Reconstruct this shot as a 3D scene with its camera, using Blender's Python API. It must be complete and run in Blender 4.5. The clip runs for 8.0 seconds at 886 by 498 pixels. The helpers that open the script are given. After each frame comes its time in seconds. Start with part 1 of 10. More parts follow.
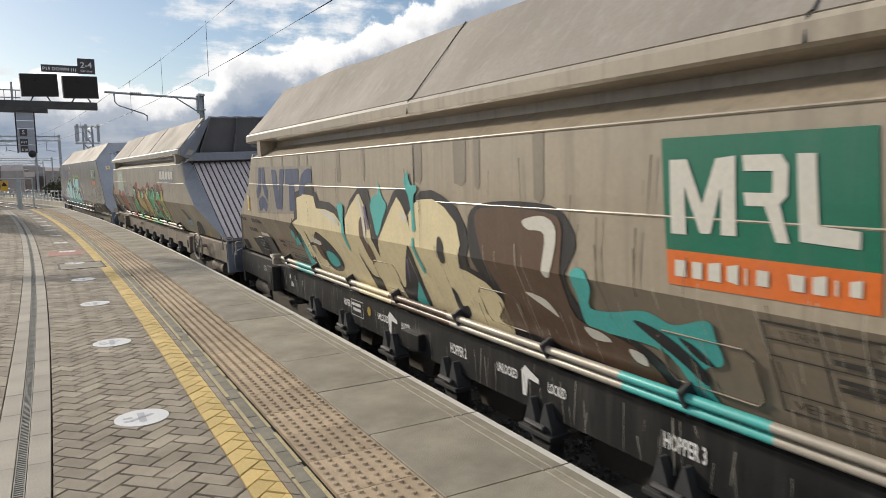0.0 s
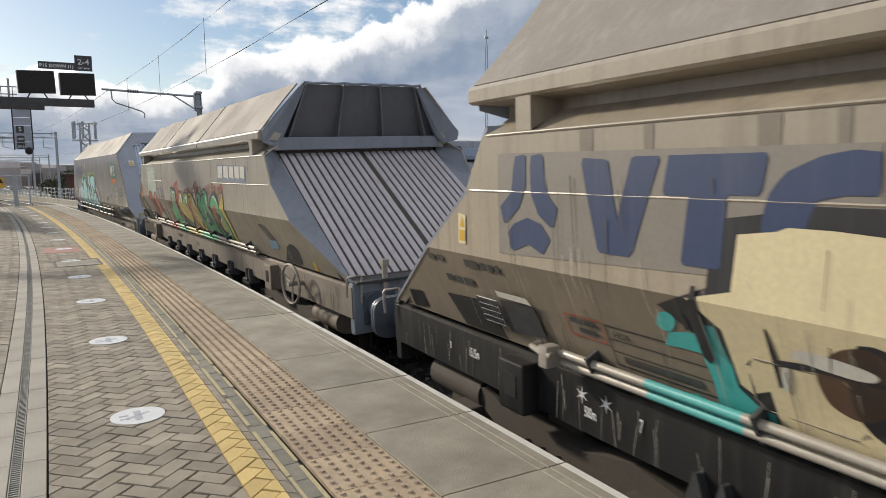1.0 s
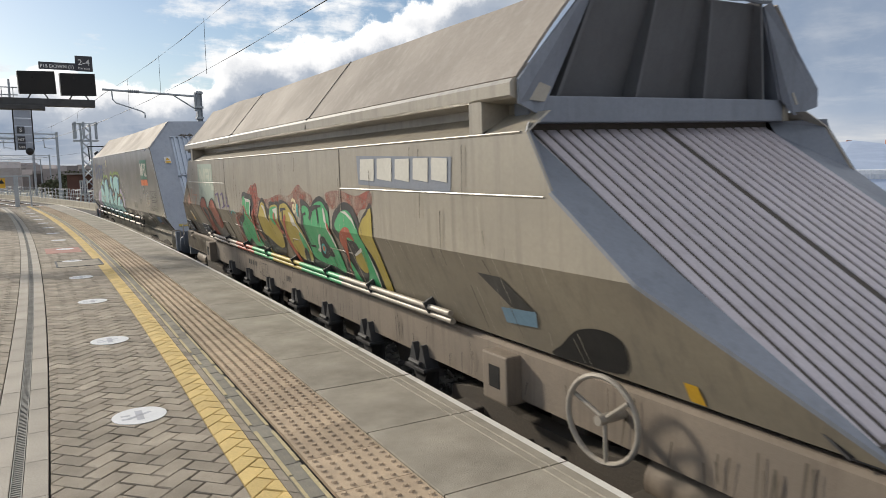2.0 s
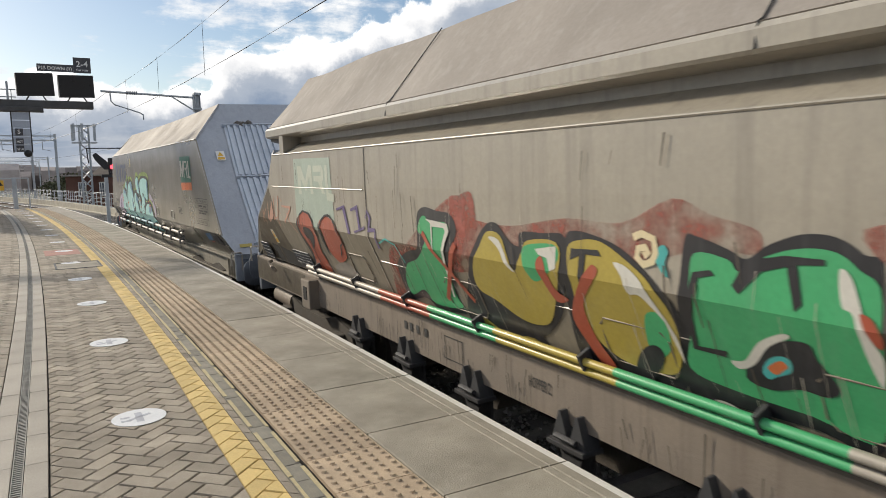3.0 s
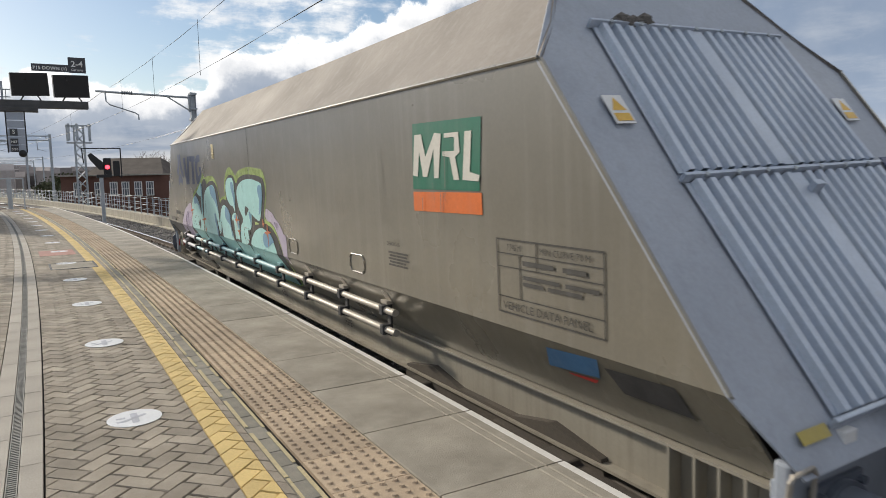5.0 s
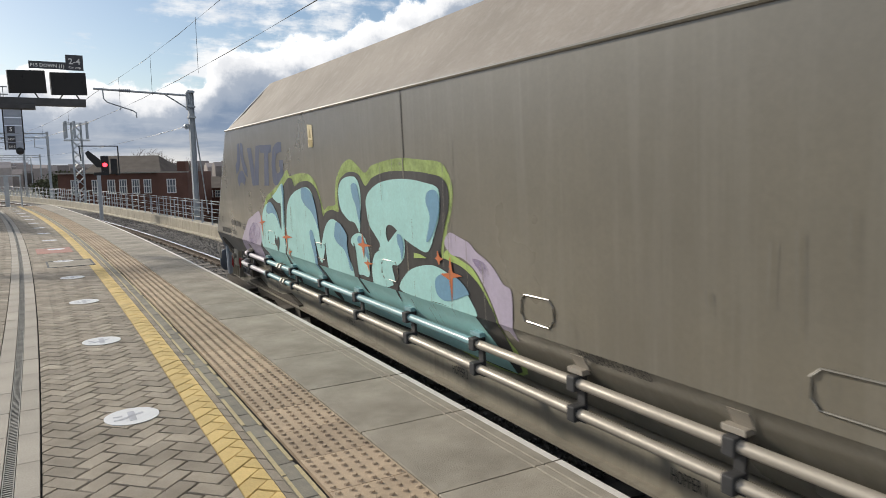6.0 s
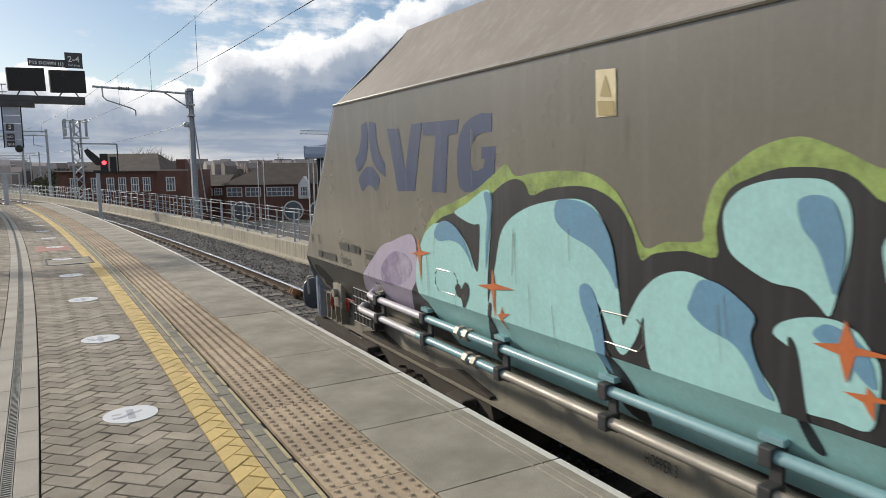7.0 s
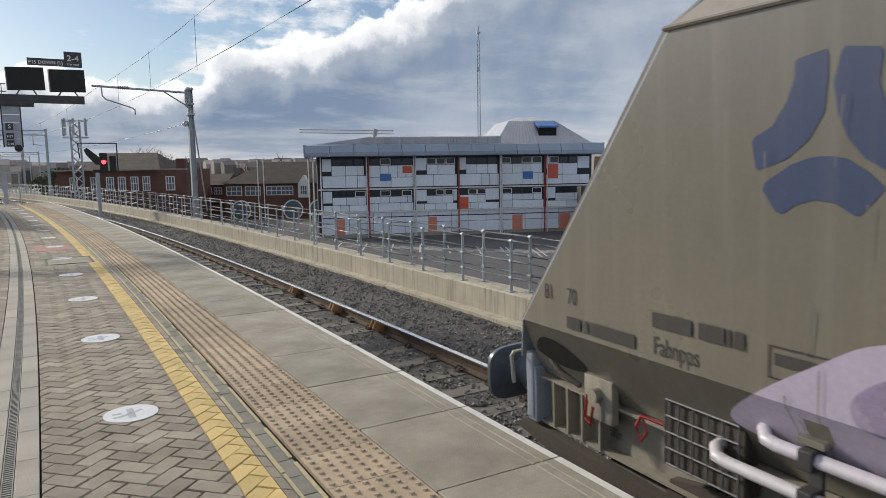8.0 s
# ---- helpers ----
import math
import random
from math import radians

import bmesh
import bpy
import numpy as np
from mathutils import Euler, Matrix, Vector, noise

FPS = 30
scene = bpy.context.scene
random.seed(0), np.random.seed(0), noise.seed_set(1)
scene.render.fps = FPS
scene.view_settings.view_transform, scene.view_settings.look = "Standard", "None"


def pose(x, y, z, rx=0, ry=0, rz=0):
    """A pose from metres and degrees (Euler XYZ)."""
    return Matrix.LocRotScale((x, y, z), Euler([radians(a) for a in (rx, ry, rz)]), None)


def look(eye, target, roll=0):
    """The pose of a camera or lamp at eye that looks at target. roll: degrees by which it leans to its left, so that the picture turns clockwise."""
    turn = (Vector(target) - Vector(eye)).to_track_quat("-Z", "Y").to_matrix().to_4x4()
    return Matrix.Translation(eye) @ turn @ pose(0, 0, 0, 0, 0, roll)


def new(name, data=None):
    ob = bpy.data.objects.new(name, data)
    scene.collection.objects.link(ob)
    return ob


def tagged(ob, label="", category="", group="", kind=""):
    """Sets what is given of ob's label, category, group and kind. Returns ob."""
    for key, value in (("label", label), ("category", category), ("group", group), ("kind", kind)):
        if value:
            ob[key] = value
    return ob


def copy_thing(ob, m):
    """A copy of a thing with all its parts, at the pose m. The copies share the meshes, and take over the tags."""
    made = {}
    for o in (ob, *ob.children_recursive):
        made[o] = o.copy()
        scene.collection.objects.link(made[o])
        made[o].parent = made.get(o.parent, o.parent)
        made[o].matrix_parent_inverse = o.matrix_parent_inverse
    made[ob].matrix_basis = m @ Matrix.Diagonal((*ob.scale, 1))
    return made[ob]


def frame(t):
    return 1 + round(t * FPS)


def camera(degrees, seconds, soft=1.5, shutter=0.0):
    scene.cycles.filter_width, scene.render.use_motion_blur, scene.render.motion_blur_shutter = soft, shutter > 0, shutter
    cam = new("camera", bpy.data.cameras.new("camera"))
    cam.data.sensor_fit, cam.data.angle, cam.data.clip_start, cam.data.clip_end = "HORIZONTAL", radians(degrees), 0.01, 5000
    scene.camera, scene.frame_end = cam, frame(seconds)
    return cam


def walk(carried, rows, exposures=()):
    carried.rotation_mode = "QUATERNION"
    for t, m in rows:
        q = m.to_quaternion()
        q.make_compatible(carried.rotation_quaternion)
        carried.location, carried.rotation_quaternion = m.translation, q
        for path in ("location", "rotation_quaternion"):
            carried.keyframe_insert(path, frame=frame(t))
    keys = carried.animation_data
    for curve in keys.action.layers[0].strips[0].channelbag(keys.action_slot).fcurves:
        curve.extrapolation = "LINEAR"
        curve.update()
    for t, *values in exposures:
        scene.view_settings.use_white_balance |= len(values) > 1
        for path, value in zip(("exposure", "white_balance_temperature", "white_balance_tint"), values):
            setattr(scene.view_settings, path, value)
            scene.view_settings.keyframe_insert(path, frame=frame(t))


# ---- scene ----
# One carried camera, nearly still, on a curved station platform; z = 0 is the platform, the curve's radius is RAD.
RAD = 327.36
EYE = (-2.094, 0.0, 1.42)
RAIL_Z = -0.915
TRACK_U = 1.54


def at(s, u, z=0.0):
    """A place s metres along the platform edge and u metres to its track side."""
    a = s / RAD
    return Vector((-RAD + (RAD + u) * math.cos(a), (RAD + u) * math.sin(a), z))


def along(s, u, z=0.0):
    """The pose of a thing whose y axis follows the curve."""
    p = at(s, u, z)
    return pose(p.x, p.y, p.z, 0, 0, math.degrees(s / RAD))


def aim(yaw, pitch, roll):
    y, p = radians(yaw), radians(pitch)
    way = Vector((math.sin(y) * math.cos(p), math.cos(y) * math.cos(p), -math.sin(p)))
    return look(EYE, Vector(EYE) + way, roll)


cam = camera(65.59, 8.0, soft=0.8, shutter=0.12)
walk(cam, [
    (0.0, aim(28.80, 6.43, -0.87)), (0.5, aim(28.98, 6.53, -0.73)), (1.0, aim(29.03, 6.51, -0.58)),
    (1.5, aim(28.99, 6.56, -0.64)), (3.0, aim(29.03, 6.55, -1.00)), (3.5, aim(29.13, 6.53, -1.07)),
    (4.0, aim(29.20, 6.51, -1.05)), (4.5, aim(29.27, 6.52, -1.04)), (6.0, aim(29.53, 6.66, -0.86)),
    (6.5, aim(29.58, 6.74, -0.75)), (7.0, aim(29.59, 6.77, -0.73)), (7.5, aim(29.60, 6.82, -0.81)),
    (8.0, aim(29.60, 6.88, -0.84))],
    exposures=[(0.0, 0.13, 6480, 10), (1.5, 0.15, 6400, 10), (3.0, 0.21, 6480, 10), (4.5, 0.17, 6400, 10), (6.0, 0.12, 6350, 10), (8.0, 0.03, 6250, 10)])

# ---- light ----
SUN_AZ, SUN_EL = -27.0, 25.0     # degrees: azimuth from +y to the right, elevation
scene.view_settings.exposure = 0.0


def make_world():
    world = bpy.data.worlds.new("sky")
    scene.world = world
    world.use_nodes = True
    nt = world.node_tree
    nt.nodes.clear()
    N, L = nt.nodes.new, nt.links.new

    def math_node(op, a, b=None, clamp=False):
        n = N("ShaderNodeMath")
        n.operation, n.use_clamp = op, clamp
        for i, v in enumerate((a, b)):
            if v is None:
                continue
            if isinstance(v, (int, float)):
                n.inputs[i].default_value = v
            else:
                L(v, n.inputs[i])
        return n.outputs[0]

    def ramp(v, stops, smooth=True):
        n = N("ShaderNodeValToRGB")
        n.color_ramp.interpolation = "EASE" if smooth else "LINEAR"
        while len(n.color_ramp.elements) < len(stops):
            n.color_ramp.elements.new(0.5)
        for e, (p, c) in zip(n.color_ramp.elements, stops):
            e.position = p
            e.color = (*c, 1) if isinstance(c, tuple) else (c, c, c, 1)
        L(v, n.inputs[0])
        return n.outputs[0]

    def mix(f, a, b):
        n = N("ShaderNodeMix")
        n.data_type = "RGBA"
        for sock, v in ((n.inputs[0], f), (n.inputs[6], a), (n.inputs[7], b)):
            if isinstance(v, tuple):
                sock.default_value = (*v, 1)
            elif isinstance(v, (int, float)):
                sock.default_value = v
            else:
                L(v, sock)
        return n.outputs[2]

    sky = N("ShaderNodeTexSky")
    sky.sky_type, sky.sun_disc = "NISHITA", False
    sky.sun_elevation, sky.sun_rotation = radians(SUN_EL), radians(SUN_AZ)
    sky.altitude, sky.air_density, sky.dust_density, sky.ozone_density = 50, 1.0, 0.7, 1.8
    blue = N("ShaderNodeBackground")
    L(sky.outputs[0], blue.inputs[0])
    blue.inputs[1].default_value = 0.088
    co = N("ShaderNodeTexCoord")
    sep = N("ShaderNodeSeparateXYZ")
    L(co.outputs["Generated"], sep.inputs[0])
    x, y, z = sep.outputs
    # a flat layer of cloud seen from below: direction over height
    zc = math_node("ADD", math_node("MAXIMUM", z, 0.0), 0.10)
    flat = N("ShaderNodeCombineXYZ")
    L(math_node("DIVIDE", x, zc), flat.inputs[0])
    L(math_node("DIVIDE", y, zc), flat.inputs[1])
    flat.inputs[2].default_value = 1.7

    def cloud_noise(scale, detail, rough, off=0.0, vec=None):
        n = N("ShaderNodeTexNoise")
        n.inputs["Scale"].default_value, n.inputs["Detail"].default_value = scale, detail
        n.inputs["Roughness"].default_value = rough
        m = N("ShaderNodeMapping")
        m.inputs[1].default_value = (off, off * 0.7, off * 0.3)
        L(vec or flat.outputs[0], m.inputs[0])
        L(m.outputs[0], n.inputs[0])
        return n.outputs[0]

    big = cloud_noise(0.55, 6, 0.55, 3.1)
    fine = cloud_noise(1.9, 9, 0.6, 7.7)
    puff = cloud_noise(4.5, 8, 0.62, 1.3, co.outputs["Generated"])
    # how far a direction lies to the right, in degrees of azimuth
    az = math_node("MULTIPLY", math_node("ARCTAN2", x, y), 57.29578)
    el = math_node("MULTIPLY", math_node("ARCSINE", z), 57.29578)
    # the bank: everything below an edge that climbs to the right
    lump = cloud_noise(17.0, 7, 0.6, 4.4, co.outputs["Generated"])
    rise = ramp(math_node("ADD", math_node("MULTIPLY", az, 0.0125), 0.125, True),
                [(0.0, 0.40), (0.12, 0.38), (0.20, 0.34), (0.255, 0.33), (0.28, 0.47), (0.32, 0.46), (0.38, 0.53), (0.45, 0.62), (0.56, 0.80), (0.70, 1.0)], False)
    edge = math_node("MULTIPLY", rise, 20.0)
    depth = math_node("SUBTRACT", edge, el)
    depth = math_node("ADD", depth, math_node("MULTIPLY", math_node("SUBTRACT", puff, 0.5), 3.0))
    depth = math_node("ADD", depth, math_node("MULTIPLY", math_node("SUBTRACT", lump, 0.5), 5.0))
    bank = ramp(math_node("ADD", math_node("MULTIPLY", depth, 0.25), 0.5, True), [(0.40, 0.0), (0.58, 1.0)])
    inner = ramp(math_node("MULTIPLY", depth, 0.02, True),
                 [(0.0, (1.5, 1.47, 1.42)), (0.022, (1.0, 0.99, 0.98)), (0.05, (0.42, 0.47, 0.55)), (0.09, (0.235, 0.305, 0.42)), (0.22, (0.27, 0.34, 0.455)), (0.34, (0.36, 0.43, 0.54)),
                  (0.60, (1.5, 1.56, 1.65))])
    veil = cloud_noise(3.2, 6, 0.55, 8.8, co.outputs["Generated"])
    body = mix(ramp(veil, [(0.42, 0.0), (0.66, 0.62)]), inner, (0.60, 0.63, 0.68))
    body = mix(ramp(fine, [(0.46, 0.0), (0.72, 0.30)]), body, (0.66, 0.68, 0.71))
    # pale streaks near the horizon
    low = ramp(math_node("MULTIPLY", el, 0.1, True), [(0.02, 1.0), (0.42, 0.0)])
    streak = ramp(big, [(0.42, 0.0), (0.62, 1.0)])
    body = mix(math_node("MULTIPLY", low, math_node("ADD", math_node("MULTIPLY", streak, 0.70), 0.25)), body, (0.86, 0.83, 0.78))
    # small fair clouds in the open part
    fair = ramp(math_node("ADD", math_node("MULTIPLY", fine, 0.6), math_node("MULTIPLY", puff, 0.5)), [(0.50, 0.0), (0.60, 0.95)])
    cover = math_node("MAXIMUM", bank, fair)
    colour = mix(bank, ramp(puff, [(0.35, (0.80, 0.83, 0.87)), (0.62, (1.12, 1.10, 1.06))]), body)
    cloud = N("ShaderNodeBackground")
    L(colour, cloud.inputs[0])
    cloud.inputs[1].default_value = 0.90
    ms = N("ShaderNodeMixShader")
    L(cover, ms.inputs[0])
    L(blue.outputs[0], ms.inputs[1])
    L(cloud.outputs[0], ms.inputs[2])
    out = N("ShaderNodeOutputWorld")
    L(ms.outputs[0], out.inputs[0])


make_world()
lamp = bpy.data.lights.new("sun", "SUN")
lamp.energy, lamp.angle, lamp.color = 3.5, radians(5.0), (1.0, 0.90, 0.74)
sun = new("sun", lamp)
_a, _e = radians(SUN_AZ), radians(SUN_EL)
sun.matrix_world = look(Vector((math.sin(_a) * math.cos(_e), math.cos(_a) * math.cos(_e), math.sin(_e))) * 60, (0, 0, 0))

# ---- materials ----
def material(name, base, second=None, rough=0.7, metal=0.0, scale=6.0, fine=60.0, bump=0.15, spread=0.5, vary=0.0,
             streak=0.0, streak_col=(0.05, 0.045, 0.04), island=False, speck=0.0, coat=0.0, shine=0.5):
    """A procedural surface: two colours mixed by noise at two scales, fine relief, streaks that run down, a tint for each piece."""
    m = bpy.data.materials.new(name)
    m.use_nodes = True
    nt = m.node_tree
    N, L = nt.nodes.new, nt.links.new
    bsdf = nt.nodes["Principled BSDF"]
    bsdf.inputs["Metallic"].default_value = metal
    bsdf.inputs["Coat Weight"].default_value = coat
    bsdf.inputs["Coat Roughness"].default_value = 0.22
    bsdf.inputs["Specular IOR Level"].default_value = shine
    second = second or tuple(c * 0.7 for c in base)
    co = N("ShaderNodeTexCoord")

    def noise_tex(sc, det, vec=None):
        n = N("ShaderNodeTexNoise")
        n.inputs["Scale"].default_value, n.inputs["Detail"].default_value = sc, det
        n.inputs["Roughness"].default_value = 0.6
        L(vec or co.outputs["Object"], n.inputs[0])
        return n.outputs[0]

    def remap(v, a, b, lo=0.0, hi=1.0):
        n = N("ShaderNodeMapRange")
        n.inputs[1].default_value, n.inputs[2].default_value, n.inputs[3].default_value, n.inputs[4].default_value = a, b, lo, hi
        L(v, n.inputs[0])
        return n.outputs[0]

    def mix(f, a, b, kind="MIX"):
        n = N("ShaderNodeMix")
        n.data_type, n.blend_type = "RGBA", kind
        for sock, v in ((n.inputs[0], f), (n.inputs[6], a), (n.inputs[7], b)):
            if isinstance(v, tuple):
                sock.default_value = (*v, 1)
            elif isinstance(v, (int, float)):
                sock.default_value = v
            else:
                L(v, sock)
        return n.outputs[2]

    broad, grain = noise_tex(scale, 5), noise_tex(fine, 6)
    col = mix(remap(broad, 0.5 - spread / 2, 0.5 + spread / 2), base, second)
    col = mix(remap(grain, 0.34, 0.70, 0.0, 0.55 if rough > 0.74 else 0.35), col, tuple(c * 0.62 for c in base))
    if speck:
        col = mix(remap(noise_tex(fine * 3.0, 2), 0.62, 0.72, 0.0, speck), col, tuple(min(1, c * 1.9) for c in base))
    if streak:
        mp = N("ShaderNodeMapping")
        mp.inputs[3].default_value = (7.0, 7.0, 0.35)
        L(co.outputs["Object"], mp.inputs[0])
        st = noise_tex(1.6, 7, mp.outputs[0])
        col = mix(remap(st, 0.5, 0.78, 0.0, streak), col, streak_col)
    if vary:
        if island:
            gi = N("ShaderNodeNewGeometry")
            r = gi.outputs["Random Per Island"]
        else:
            gi = N("ShaderNodeObjectInfo")
            r = gi.outputs["Random"]
        hs = N("ShaderNodeHueSaturation")
        L(remap(r, 0, 1, 1 - vary, 1 + vary), hs.inputs["Value"])
        L(col, hs.inputs["Color"])
        col = hs.outputs[0]
    L(col, bsdf.inputs["Base Color"])
    L(remap(broad, 0.3, 0.7, max(0.05, rough - 0.1), min(1, rough + 0.1)), bsdf.inputs["Roughness"])
    if bump:
        b = N("ShaderNodeBump")
        b.inputs["Strength"].default_value, b.inputs["Distance"].default_value = bump, 0.02
        L(grain, b.inputs["Height"])
        L(b.outputs[0], bsdf.inputs["Normal"])
    return m


def glow(name, colour, strength):
    m = bpy.data.materials.new(name)
    m.use_nodes = True
    b = m.node_tree.nodes["Principled BSDF"]
    b.inputs["Base Color"].default_value = (*colour, 1)
    b.inputs["Emission Color"].default_value = (*colour, 1)
    b.inputs["Emission Strength"].default_value = strength
    return m


M = {}
M["concrete"] = material("concrete", (0.40, 0.37, 0.32), (0.28, 0.26, 0.23), 0.85, scale=2.5, fine=90, bump=0.25, streak=0.5, speck=0.2)
M["wall_concrete"] = material("wall_concrete", (0.52, 0.47, 0.37), (0.36, 0.33, 0.27), 0.85, scale=1.6, fine=50, bump=0.2, streak=0.8, streak_col=(0.10, 0.09, 0.07))
M["coping"] = material("coping", (0.36, 0.325, 0.265), (0.20, 0.18, 0.145), 0.8, scale=2.6, fine=120, bump=0.3, vary=0.10, speck=0.35, spread=0.32)
M["white_line"] = material("white_line", (0.74, 0.72, 0.68), (0.58, 0.56, 0.51), 0.6, scale=5, fine=70, bump=0.15)
M["tactile"] = material("tactile", (0.50, 0.385, 0.265), (0.36, 0.28, 0.20), 0.8, scale=4.0, fine=110, bump=0.25, vary=0.13, speck=0.25, spread=0.32)
M["brick"] = material("brick", (0.375, 0.325, 0.258), (0.255, 0.22, 0.175), 0.85, scale=4, fine=120, bump=0.5, vary=0.20, spread=0.35, speck=0.2)
M["brick_rest"] = material("brick_rest", (0.375, 0.325, 0.258), (0.255, 0.22, 0.175), 0.85, scale=4, fine=120, bump=0.5, vary=0.20, spread=0.35, island=True, speck=0.2)
M["yellow_brick"] = material("yellow_brick", (0.68, 0.50, 0.19), (0.55, 0.41, 0.17), 0.75, scale=6, fine=90, bump=0.25, vary=0.12)
M["yellow_rest"] = material("yellow_rest", (0.68, 0.50, 0.19), (0.55, 0.41, 0.17), 0.75, scale=6, fine=90, bump=0.25, vary=0.12, island=True)
M["kerb"] = material("kerb", (0.27, 0.25, 0.20), (0.20, 0.19, 0.17), 0.85, scale=14, fine=120, bump=0.4, vary=0.15, speck=0.4)
M["kerb_paint"] = material("kerb_paint", (0.56, 0.46, 0.25), (0.36, 0.32, 0.22), 0.8, scale=30, fine=120, bump=0.3)
M["joint"] = material("joint", (0.035, 0.031, 0.027), None, 0.95, scale=9, fine=150, bump=0.3)
M["gutter_slab"] = material("gutter_slab", (0.40, 0.365, 0.315), (0.32, 0.295, 0.255), 0.85, scale=3, fine=110, bump=0.25, vary=0.1)
M["grate"] = material("grate", (0.24, 0.235, 0.22), (0.15, 0.15, 0.14), 0.65, 0.3, scale=8, fine=90, bump=0.1)
M["disc"] = material("disc", (0.74, 0.75, 0.76), (0.62, 0.63, 0.65), 0.5, scale=9, fine=90, bump=0.05)
M["disc_print"] = material("disc_print", (0.50, 0.51, 0.56), None, 0.5, scale=9, fine=90, bump=0.05)
M["red_paint"] = material("red_paint", (0.46, 0.20, 0.16), (0.30, 0.20, 0.17), 0.8, scale=9, fine=60, bump=0.2)
M["ballast"] = material("ballast", (0.11, 0.10, 0.092), (0.055, 0.05, 0.047), 0.9, scale=9, fine=40, bump=0.8)
M["stone"] = material("stone", (0.27, 0.255, 0.24), (0.13, 0.122, 0.115), 0.85, scale=14, fine=90, bump=0.4, vary=0.45, island=True)
M["sleeper"] = material("sleeper", (0.21, 0.19, 0.165), (0.12, 0.105, 0.09), 0.9, scale=6, fine=80, bump=0.4, vary=0.2)
M["rail_side"] = material("rail_side", (0.10, 0.065, 0.042), (0.06, 0.045, 0.035), 0.8, 0.2, scale=12, fine=90, bump=0.3)
M["rail_top"] = material("rail_top", (0.78, 0.78, 0.78), (0.62, 0.62, 0.62), 0.22, 1.0, scale=8, fine=60, bump=0.03)
M["rust_clip"] = material("rust_clip", (0.38, 0.19, 0.08), (0.22, 0.11, 0.06), 0.8, 0.1, scale=30, fine=90)
M["galv"] = material("galv", (0.44, 0.47, 0.50), (0.34, 0.37, 0.40), 0.5, 0.3, scale=5, fine=60, bump=0.06)
M["steel_dark"] = material("steel_dark", (0.085, 0.085, 0.09), (0.05, 0.05, 0.05), 0.6, 0.3, scale=6, fine=70, bump=0.1)
M["black"] = material("black", (0.012, 0.012, 0.014), None, 0.5, scale=8, fine=60, bump=0.05)
M["screen"] = material("screen", (0.006, 0.006, 0.008), None, 0.35, scale=8, fine=60, bump=0.0)
M["white"] = material("white", (0.78, 0.78, 0.77), (0.66, 0.66, 0.65), 0.5, scale=3, fine=60, bump=0.04)
M["wire"] = material("wire", (0.03, 0.03, 0.032), None, 0.5, 0.6, bump=0)
# wagons
M["body_tan"] = material("body_tan", (0.43, 0.365, 0.275), (0.32, 0.275, 0.21), 0.42, scale=0.9, fine=35, bump=0.05, streak=0.75, streak_col=(0.19, 0.16, 0.125), spread=0.35, shine=0.5, coat=0.45)
# low panel: grime plus the shade below the waist fold, put into the colour
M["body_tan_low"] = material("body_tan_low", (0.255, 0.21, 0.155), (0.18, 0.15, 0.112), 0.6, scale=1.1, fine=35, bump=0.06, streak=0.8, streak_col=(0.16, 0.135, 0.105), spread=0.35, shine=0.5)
M["body_grey"] = material("body_grey", (0.42, 0.38, 0.31), (0.31, 0.28, 0.23), 0.40, scale=0.8, fine=35, bump=0.05, streak=0.7, streak_col=(0.20, 0.18, 0.15), spread=0.35, shine=0.5, coat=0.5)
M["body_new"] = material("body_new", (0.205, 0.188, 0.150), (0.148, 0.136, 0.109), 0.32, scale=0.7, fine=35, bump=0.03, streak=0.4, streak_col=(0.26, 0.25, 0.22), spread=0.35, shine=0.5, coat=1.0)
# likewise darkened for grime and for shade under the fold
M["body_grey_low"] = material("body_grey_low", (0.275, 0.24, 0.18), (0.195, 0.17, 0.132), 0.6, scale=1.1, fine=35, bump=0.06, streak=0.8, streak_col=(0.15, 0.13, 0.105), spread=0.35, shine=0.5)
M["roof"] = material("roof", (0.33, 0.295, 0.26), (0.25, 0.225, 0.20), 0.72, scale=0.8, fine=40, bump=0.06, streak=0.5, streak_col=(0.40, 0.37, 0.34), spread=0.35, shine=0.2)
M["end_blue"] = material("end_blue", (0.25, 0.275, 0.325), (0.20, 0.22, 0.255), 0.5, scale=1.5, fine=40, bump=0.05, streak=0.4, streak_col=(0.12, 0.12, 0.13))
M["end_new"] = material("end_new", (0.36, 0.395, 0.455), (0.30, 0.33, 0.385), 0.45, scale=1.5, fine=40, bump=0.04, streak=0.35, streak_col=(0.19, 0.20, 0.22))
M["slope_steel"] = material("slope_steel", (0.62, 0.565, 0.60), (0.50, 0.455, 0.485), 0.5, 0.0, scale=1.2, fine=50, bump=0.06, streak=0.5, streak_col=(0.30, 0.26, 0.26))
M["galv_sheet"] = material("galv_sheet", (0.50, 0.56, 0.65), (0.40, 0.45, 0.53), 0.4, 0.3, scale=1.5, fine=50, bump=0.04, streak=0.3, streak_col=(0.3, 0.31, 0.33))
M["sole_black"] = material("sole_black", (0.011, 0.011, 0.012), (0.019, 0.018, 0.017), 0.5, scale=1.5, fine=50, bump=0.08, streak=0.2, streak_col=(0.17, 0.155, 0.135), shine=0.45)
M["sole_brown"] = material("sole_brown", (0.27, 0.22, 0.17), (0.18, 0.15, 0.12), 0.7, scale=1.3, fine=50, bump=0.12, streak=0.7, streak_col=(0.12, 0.09, 0.07))
M["sole_new"] = material("sole_new", (0.36, 0.33, 0.27), (0.24, 0.22, 0.18), 0.55, scale=1.1, fine=50, bump=0.06, streak=0.6, streak_col=(0.15, 0.13, 0.11))
